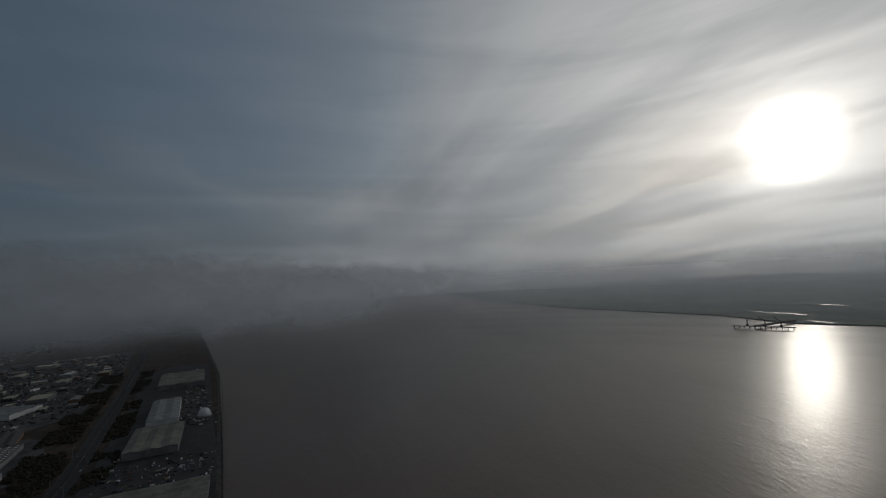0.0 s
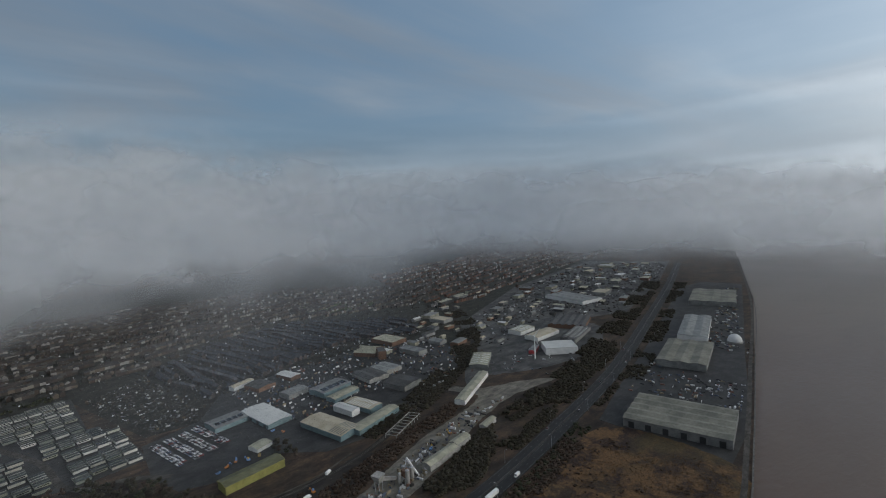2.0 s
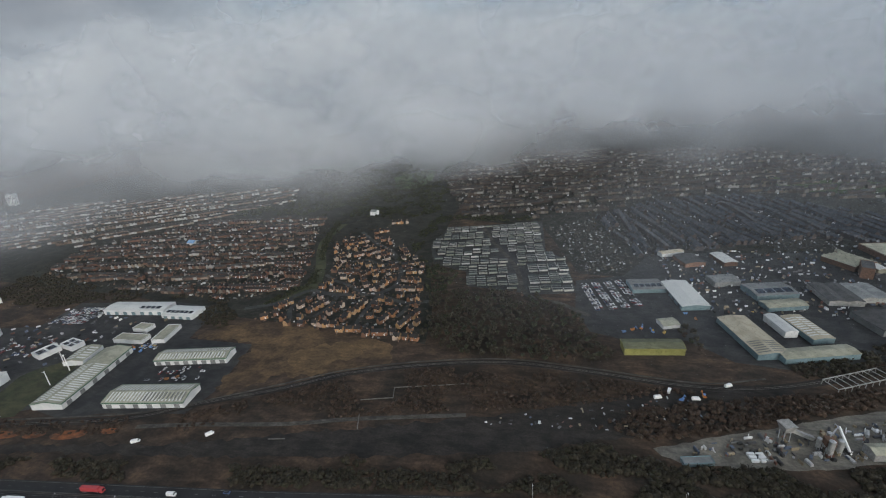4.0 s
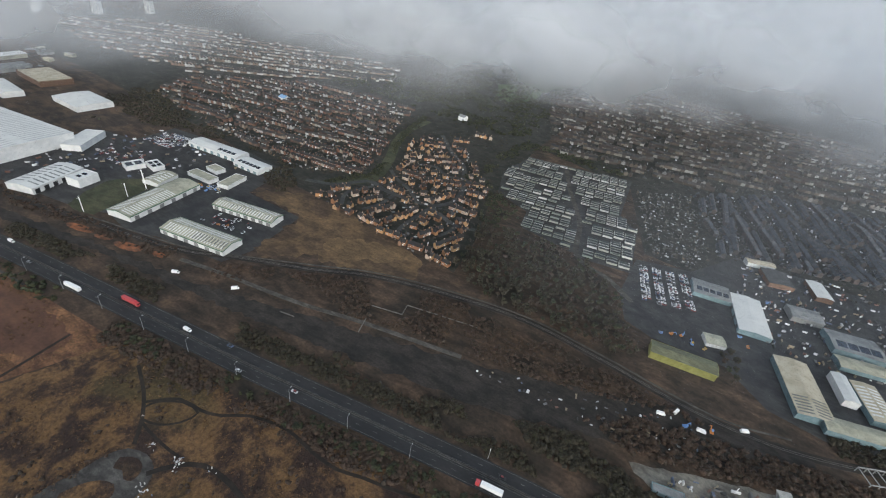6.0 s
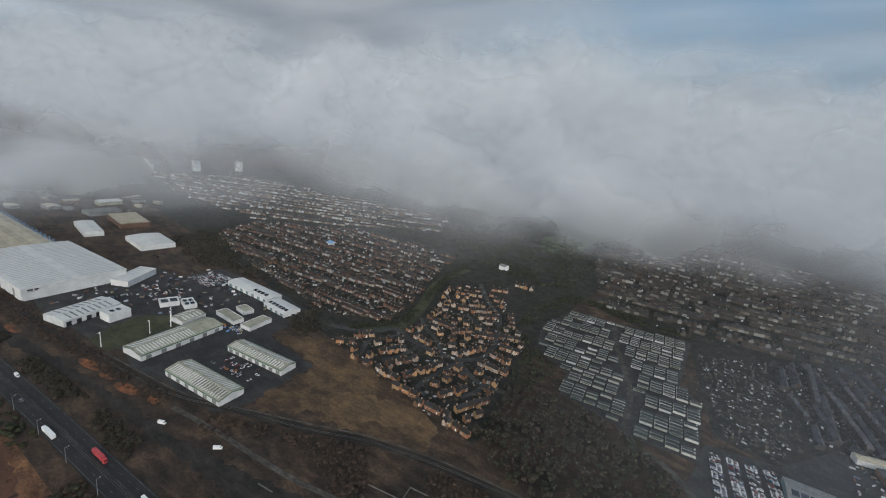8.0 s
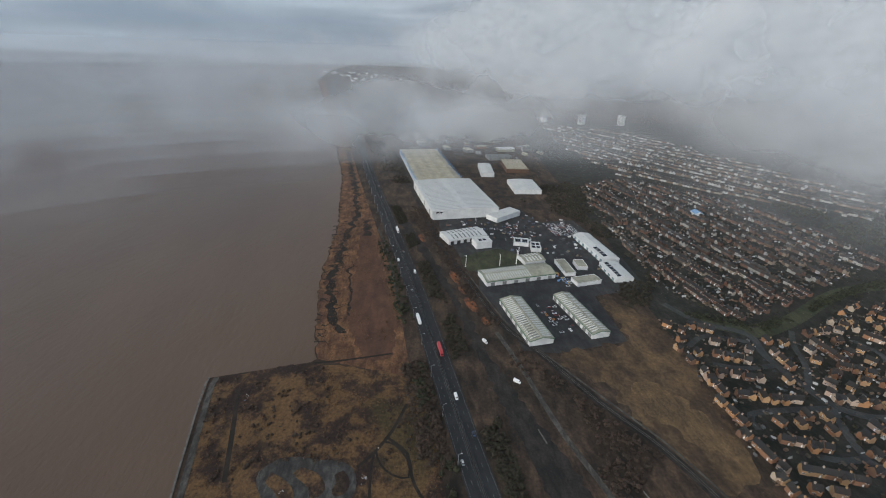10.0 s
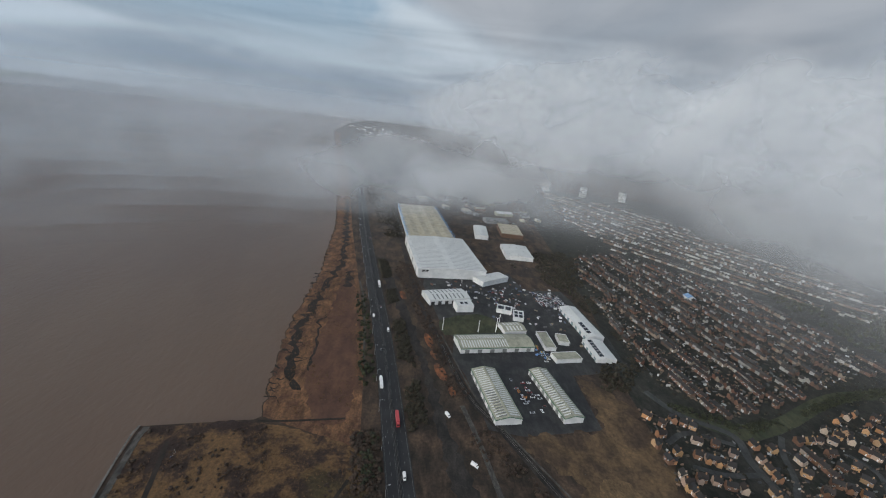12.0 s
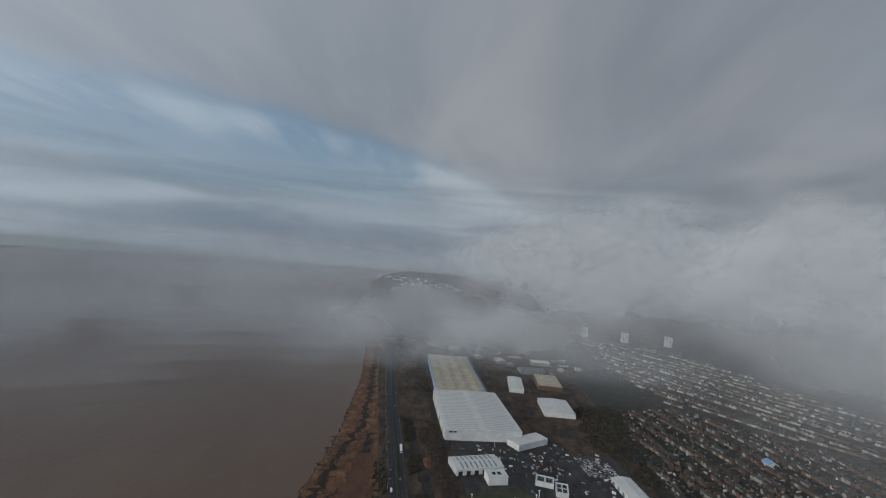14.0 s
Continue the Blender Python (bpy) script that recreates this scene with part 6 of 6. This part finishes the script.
scatter("trees along the curving railway", [(300, 248), (384, 266), (442, 296), (514, 338), (599, 408), (668, 490), (725, 600), (700, 600), (575, 440), (490, 368), (415, 326), (300, 262)], 1700, (1.6, 3.2), TWIGS, 37)
scatter("dark wood on the embankment beside the road", beside(ROAD, 20, 60, 420, 1250), 1600, (2.2, 4.6), TWIGS, 38)
scatter("dark scrub between the road and the riverside park", beside(ROAD, -36, -12, 455, 1250), 1500, (1.6, 3.6), TWIGS, 53)
scatter("dark scrub below the gravel yard", beside(ROAD, 12, 46, 380, 720), 1100, (1.6, 3.4), TWIGS, 52)
scatter("bushes along the meadow edge", [(-270, 290), (-225, 262), (-205, 268), (-240, 230), (-262, 240), (-290, 270)], 160, (1.4, 3.0), TWIGS, 39)
scatter("hedges along the estates", beside(smooth_line([(-205, 290), (-190, 330), (-178, 353), (-210, 431), (-250, 524), (-280, 620)]), 7, 17, -400, 0), 420, (1.4, 3.0), IVY, 40)
scatter("trees round the caravan store", [(-110, 430), (-60, 425), (-30, 345), (-5, 352), (10, 372), (-10, 410), (-60, 440), (-90, 500), (-85, 620), (80, 640), (80, 660), (-110, 660)], 420, (1.8, 3.6), IVY, 41)
scatter("trees of the park under mist", [(-560, 640), (-330, 650), (-200, 640), (-110, 660), (-150, 900), (-220, 1150), (-420, 1200), (-480, 900)], 2200, (2.4, 5.0), IVY, 42, 18)
scatter("garden trees and hedges among the houses", [(-700, 300), (-200, 300), (0, 250), (-60, 640), (-700, 640)], 1100, (0.9, 2.2), TWIGS, 43, 18)
scatter("garden trees and hedges among the terraces", [(90, 640), (210, 470), (600, 500), (900, 900), (600, 1300), (0, 1300), (-60, 650)], 1800, (1.0, 2.6), TWIGS, 44, 14)
scatter("dry reed tufts and brambles", [(-128, -128), (-90, -122), (160, -68), (414, -13), (470, 8), (465, 100), (344, 96), (230, 82), (137, 70), (48, 53), (-48, 36), (-118, 24), (-144, -54)], 5200, (0.5, 1.5), STRAW, 45, 14, "reeds", flat=0.6, mound=False)
scatter("dark bramble patches in the reeds", [(-128, -128), (-90, -122), (160, -68), (414, -13), (465, 100), (230, 82), (48, 53), (-118, 24), (-144, -54)], 900, (0.9, 2.2), RUSSET, 46, 18, flat=0.5)
scatter("brown tufts on the salt marsh", [(-1000, -160), (-668, -100), (-430, -74), (-290, -71), (-212, -61), (-152, -50), (-130, 16), (-277, 0), (-451, -36), (-659, -80), (-994, -140)], 2600, (0.5, 1.4), STRAW, 47, 12, "reeds", flat=0.4, mound=False)
scatter("scrub beside the western rail bed", [(-640, 30), (-480, 15), (-300, 66), (-150, 98), (-120, 116), (-160, 122), (-230, 96), (-305, 80), (-400, 56), (-600, 40)], 700, (0.7, 2.0), RUSSET, 48)
scatter("trees behind the warehouse", [(-900, -80), (-660, -20), (-600, 10), (-620, 20), (-880, -20), (-1200, -120), (-1300, -160)], 600, (1.6, 3.4), TWIGS, 49, 18)
scatter("belt of trees behind the business park", [(-560, 200), (-460, 270), (-330, 290), (-270, 288), (-260, 300), (-430, 300), (-640, 330), (-700, 300)], 700, (1.6, 3.6), TWIGS, 50, 18)
scatter("trees on the western shore", [(-1900, -330), (-1300, -160), (-1250, 0), (-1800, -100), (-2400, -300)], 900, (3.0, 6.0), TWIGS, 51, 12)

# ---- small things in the fields and yards ----
def storage_box(m):
    ob = thing("storage_box", m, "white steel storage box on the gravel yard", "storage box", "storage boxes")
    part("body", [box(-2.0, 2.0, -0.85, 0.85, 0.15, 1.7)], WHITE_PAINT, ob)
    part("lid", [profile([(-0.95, 1.7), (0.95, 1.7), (0.95, 1.78), (0, 1.92), (-0.95, 1.78)], -2.1, 2.1)], WHITE_CLAD, ob)
    part("skid", [box(-1.9, 1.9, -0.7, -0.5, 0.0, 0.15), box(-1.9, 1.9, 0.5, 0.7, 0.0, 0.15)], DARK, ob)
    return ob


first_box = None
for row in range(3):
    for k in range(2):
        m = pose(242 + k * 5.2 + row * 0.6, 160 - row * 2.6 + k * 1.0, 0.1, 0, 0, 12)
        first_box = copy_thing(first_box, m) if first_box else storage_box(m)

RUBBISH = islands("fly_tipped_rubbish", [(0.55, 0.55, 0.54), (0.30, 0.30, 0.30), (0.62, 0.62, 0.61), (0.10, 0.10, 0.10), (0.18, 0.12, 0.09), (0.12, 0.16, 0.24), (0.40, 0.39, 0.36)], 0.8)


def tip(x, y, count, reach, seed):
    """A heap of small boards, bags and sheets lying loose."""
    r, verts, faces = random.Random(seed), [], []
    for _ in range(count):
        px, py = x + r.gauss(0, reach), y + r.gauss(0, reach * 0.6)
        l, w, h = r.uniform(0.15, 0.7), r.uniform(0.1, 0.4), r.uniform(0.1, 0.35)
        m = pose(px, py, 0.24, r.uniform(-8, 8), r.uniform(-8, 8), r.uniform(0, 180))
        v, f = profile([(-w, 0), (w, 0), (w * 0.8, h), (-w * 0.6, h * 1.2)], -l, l)
        base = len(verts)
        verts += [m @ Vector(q) for q in v]
        faces += [tuple(i + base for i in face) for face in f]
    return tagged(mesh_object("rubbish_heap", verts, faces, RUBBISH), "pale fly-tipped rubbish strewn beside the cinder track", "rubbish", kind="stuff")


for k, (x, y, count, reach) in enumerate(((-20, -5, 60, 2.2), (-40, -8, 18, 1.6), (-21, -24, 34, 2.6), (-17, -43, 60, 2.4), (-3, 3, 16, 1.8), (-17, -34, 22, 2.8), (-33, -55, 10, 1.2), (-110, -100, 12, 2.0), (-62, -1, 6, 0.5))):
    tip(x, y, count // 2, reach, 80 + k)

MACHINE = random_paint("machine_paint", [(0.50, 0.30, 0.03), (0.10, 0.20, 0.42), (0.52, 0.33, 0.04), (0.12, 0.24, 0.46), (0.45, 0.16, 0.03)], 0.45)


def digger(m):
    ob = thing("excavator", m, "small tracked excavator parked on the yard", "excavator", "parked machines")
    for side in (-1, 1):
        part("track", [profile([(side * 1.1 - 0.28, 0), (side * 1.1 + 0.28, 0), (side * 1.1 + 0.28, 0.7), (side * 1.1 - 0.28, 0.7)], -1.7, 1.7)], RUBBER, ob)
    part("body", [box(-1.8, 1.0, -1.1, 1.1, 0.8, 1.8)], MACHINE, ob)
    cab = part("cab", [box(-0.2, 1.2, -1.1, 0.1, 1.8, 3.0)], MACHINE, ob)
    part("window", [box(1.2, 1.24, -1.0, 0.0, 1.95, 2.85)], GLASS_DARK, cab)
    part("boom", [beam((0.9, 0.5, 1.6), (3.2, 0.5, 3.8), 0.4), beam((3.2, 0.5, 3.8), (4.6, 0.5, 1.4), 0.32)], MACHINE, ob)
    part("bucket", [profile([(0.0, 0.5), (1.0, 0.5), (1.0, 1.2), (0.0, 1.4)], 4.2, 5.0)], DARK, ob)
    return ob


first_digger = None
for x, y, turn in ((-286, 190, 20), (-281, 184, 70), (-292, 186, 140), (-276, 192, 10), (212, 205, 40), (228, 212, 100), (188, 300, 20), (196, 304, 60), (205, 299, 110), (330, 196, 30), (360, 206, 80)):
    m = pose(x, y, 0.12, 0, 0, turn)
    first_digger = copy_thing(first_digger, m) if first_digger else digger(m)


def skip(m):
    ob = thing("skip", m, "open steel skip on the yard", "skip", "yard skips")
    part("tub", [([(-2.0, -0.9, 1.3), (2.0, -0.9, 1.3), (2.0, 0.9, 1.3), (-2.0, 0.9, 1.3), (-1.2, -0.8, 0), (1.2, -0.8, 0), (1.2, 0.8, 0), (-1.2, 0.8, 0), (-1.8, -0.8, 1.3), (1.8, -0.8, 1.3), (1.8, 0.8, 1.3), (-1.8, 0.8, 1.3), (-1.1, -0.7, 0.3), (1.1, -0.7, 0.3), (1.1, 0.7, 0.3), (-1.1, 0.7, 0.3)], [(0, 4, 5, 1), (1, 5, 6, 2), (2, 6, 7, 3), (3, 7, 4, 0), (7, 6, 5, 4), (0, 1, 9, 8), (1, 2, 10, 9), (2, 3, 11, 10), (3, 0, 8, 11), (8, 9, 13, 12), (9, 10, 14, 13), (10, 11, 15, 14), (11, 8, 12, 15), (12, 13, 14, 15)])], MACHINE, ob)
    part("load", [([(-1.5, -0.7, 0.9), (1.5, -0.7, 0.9), (1.5, 0.7, 0.9), (-1.5, 0.7, 0.9), (0.2, 0.1, 1.3)], [(0, 1, 4), (1, 2, 4), (2, 3, 4), (3, 0, 4), (3, 2, 1, 0)])], GRAVEL, ob)
    return ob


first_skip = None
for x, y, turn in ((-214, 152, 20), (-206, 156, 100), (-300, 188, 10), (240, 340, 14), (247, 330, 100), (296, 300, 20), (300, 350, 60), (262, 420, 10), (180, 296, 20), (215, 300, 60)):
    m = pose(x, y, 0.1, 0, 0, turn)
    first_skip = copy_thing(first_skip, m) if first_skip else skip(m)


# ---- mist ----
def mist_material():
    m = bpy.data.materials.new("mist")
    m.use_nodes = True
    n = Nodes(m.node_tree)
    place = n.add("ShaderNodeNewGeometry").outputs["Position"]
    thick = n.add("ShaderNodeAttribute")
    thick.attribute_name = "thickness"
    body = n.add("ShaderNodeAttribute")
    body.attribute_name = "body"
    haze = n.add("ShaderNodeAttribute")
    haze.attribute_name = "haze"

    def billow(where):
        squash = n.add("ShaderNodeMapping", Vector=where, Scale=(1.0, 1.0, 1.45)).outputs[0]
        return n.noise(squash, 0.0056, 4.0, 0.50, 0.0)

    here = billow(place)
    above = n.add("ShaderNodeVectorMath")
    above.operation = "ADD"
    n.put(above, 0, place), n.put(above, 1, (20.0, -26.0, 60.0))
    over = billow(above.outputs[0])
    near_body = n.remap(body.outputs["Fac"], 0.02, 0.55)
    form = n.math("ADD", body.outputs["Fac"], n.math("MULTIPLY", near_body, n.math("MULTIPLY", n.math("SUBTRACT", here, 0.5), 2.9)))
    depth = n.math("ADD", haze.outputs["Fac"], n.math("MULTIPLY", thick.outputs["Fac"], n.remap(form, 0.12, 0.95, 0.0, 1.8)))
    alpha = n.math("MULTIPLY", n.math("SUBTRACT", 1.0, n.math("EXPONENT", n.math("MULTIPLY", depth, -1.0 / 0.5))), 0.5)
    # put into the mix: a noise difference shades each billow's upper side and base
    billow_shade = n.remap(n.math("SUBTRACT", over, here), -0.22, 0.22, 0.46, 0.66)
    facing = n.add("ShaderNodeNewGeometry").outputs["Normal"]
    sides = []
    for kind, z in (("ShaderNodeBsdfDiffuse", 1.0), ("ShaderNodeBsdfTranslucent", -1.0)):
        lean = n.add("ShaderNodeVectorMath")
        lean.operation = "MULTIPLY_ADD"
        n.put(lean, 0, facing), n.put(lean, 1, (0.5, 0.5, 0.5)), n.put(lean, 2, (0.0, 0.0, z * 0.85))
        unit = n.add("ShaderNodeVectorMath")
        unit.operation = "NORMALIZE"
        n.put(unit, 0, lean.outputs[0])
        sides.append(n.add(kind, Color=rgb(0.92, 0.94, 0.965), Normal=unit.outputs[0]).outputs[0])
    both = n.add("ShaderNodeMixShader", Fac=billow_shade)
    n.put(both, 1, sides[0]), n.put(both, 2, sides[1])
    white = both.outputs[0]
    clear = n.add("ShaderNodeBsdfTransparent").outputs[0]
    out = n.add("ShaderNodeMixShader", Fac=alpha)
    n.put(out, 1, clear), n.put(out, 2, white)
    n.add("ShaderNodeOutputMaterial", Surface=out.outputs[0])
    return m


MIST = mist_material()
CENTRE = Vector((125.0, -20.0))
# the cloud bank: bearing in degrees from east, height of its top and of its base, distance of its near edge, density per metre
BANK = [(-20, 200, 140, 2600, 0.0), (0, 250, 140, 1700, 0.0012), (20, 285, 130, 1350, 0.0022), (50, 305, 125, 1250, 0.0026), (65, 345, 125, 1200, 0.0030), (85, 395, 120, 1100, 0.0036), (98, 385, 120, 1000, 0.0040), (107, 375, 115, 950, 0.0040), (115, 445, 105, 900, 0.0044), (122, 440, 105, 950, 0.0044), (130, 385, 120, 1000, 0.0040), (140, 370, 150, 1150, 0.0034), (150, 370, 175, 1250, 0.0032), (160, 375, 175, 1300, 0.0032), (170, 350, 165, 1350, 0.0030), (177, 300, 150, 1700, 0.0010), (182, 260, 150, 2000, 0.0), (340, 200, 140, 2600, 0.0)]
# single clouds and veils: plan place, height, breadth, half height, density per metre
PUFFS = [
    (-150, 820, 130, 150, 75, 0.0036), (-580, 830, 125, 210, 72, 0.0042), (-640, 430, 110, 190, 55, 0.0010), (-920, 60, 85, 230, 66, 0.0065), (-700, 250, 110, 130, 50, 0.0020),
    (330, 900, 150, 240, 85, 0.0008), (640, 800, 120, 190, 70, 0.0008), (1250, 520, 160, 320, 70, 0.0018), (1500, 60, 130, 300, 75, 0.0026),
    (150, 160, 90, 90, 36, 0.0005), (230, 290, 90, 110, 42, 0.0003), (330, 440, 100, 170, 50, 0.0004),
    (-330, 430, 90, 150, 50, 0.0006), (-900, -560, 40, 440, 110, 0.0010), (-1900, -850, 60, 560, 110, 0.0006), (-1500, 600, 130, 360, 90, 0.0012),
]


def bank(x, y, z):
    """How far inside the cloud bank a place is, from 0 to 1, and the density there."""
    east, north = x - CENTRE.x, y - CENTRE.y
    bearing = (math.degrees(math.atan2(north, east)) + 20.0) % 360.0 - 20.0
    for a, b in zip(BANK, BANK[1:]):
        if a[0] <= bearing <= b[0]:
            t = (bearing - a[0]) / (b[0] - a[0])
            top, base, edge, density = (p + (q - p) * t for p, q in zip(a[1:], b[1:]))
            deep = min((z - base) / 115.0, (top - z) / 75.0, (math.hypot(east, north) - edge) / 320.0)
            return max(0.0, min(1.0, 0.5 + 0.5 * deep)), density
    return 0.0, 0.0


def air(x, y, z, far, gap):
    """For a sheet of mist at a place: the optical depth of cloud and of haze in the stretch of air that it stands for, and how far inside a cloud it is."""
    haze = (0.00002 * min(1.0, far / 400.0) + (0.00022 if x < -400 and y < 400 else 0.0007 if x > 300 and y < -500 else 0.00040) * max(0.0, min(1.0, (far - 900.0) / 1400.0))) * math.exp(-max(0.0, z - 110.0) / 120.0)
    if far > 4300:
        return 0.0, 1.8 * math.exp(-max(0.0, z) / 110.0), 0.0
    body, density = bank(x, y, z)
    total, weight = density * body, body
    for px, py, pz, r, h, k in PUFFS:
        q = ((x - px) ** 2 + (y - py) ** 2) / (r * r) + (z - pz) ** 2 / (h * h)
        if q < 8.0:
            w = math.exp(-q / 2.5)
            total, weight, body = total + k * w * w, weight + w, body + math.exp(-q)
    return (total / weight * gap if weight else 0.0), haze * gap, min(1.0, body)


def mist_sheet(radius, gap):
    around, levels, low, high = 168, 26, -3.0, 620.0
    verts, rows = [], []
    for i in range(around):
        a = math.tau * i / around
        for j in range(levels):
            x, y, z = CENTRE.x + radius * math.cos(a), CENTRE.y + radius * math.sin(a), low + (high - low) * (j / (levels - 1)) ** 1.3
            verts.append((x, y, z))
            rows.append(air(x, y, z, radius, gap))
    faces = []
    for i in range(around):
        for j in range(levels - 1):
            f = (i * levels + j, (i + 1) % around * levels + j, (i + 1) % around * levels + j + 1, i * levels + j + 1)
            if max(rows[k][1] for k in f) > 0.002 or max(rows[k][2] for k in f) > 0.03:
                faces.append(f)
    if not faces:
        return
    ob = mesh_object("mist", verts, faces, MIST)
    for name, column in (("thickness", 0), ("haze", 1), ("body", 2)):
        ob.data.attributes.new(name, "FLOAT", "POINT").data.foreach_set("value", [row[column] for row in rows])
    for p in ob.data.polygons:
        p.use_smooth = True
    tagged(ob, "low grey drifting mist and cloud over the town", "mist", kind="stuff")


RADII = [190 * 1.14**k for k in range(25)]
for i, radius in enumerate(RADII):
    mist_sheet(radius, (RADII[min(i + 1, len(RADII) - 1)] - RADII[max(i - 1, 0)]) / 2)
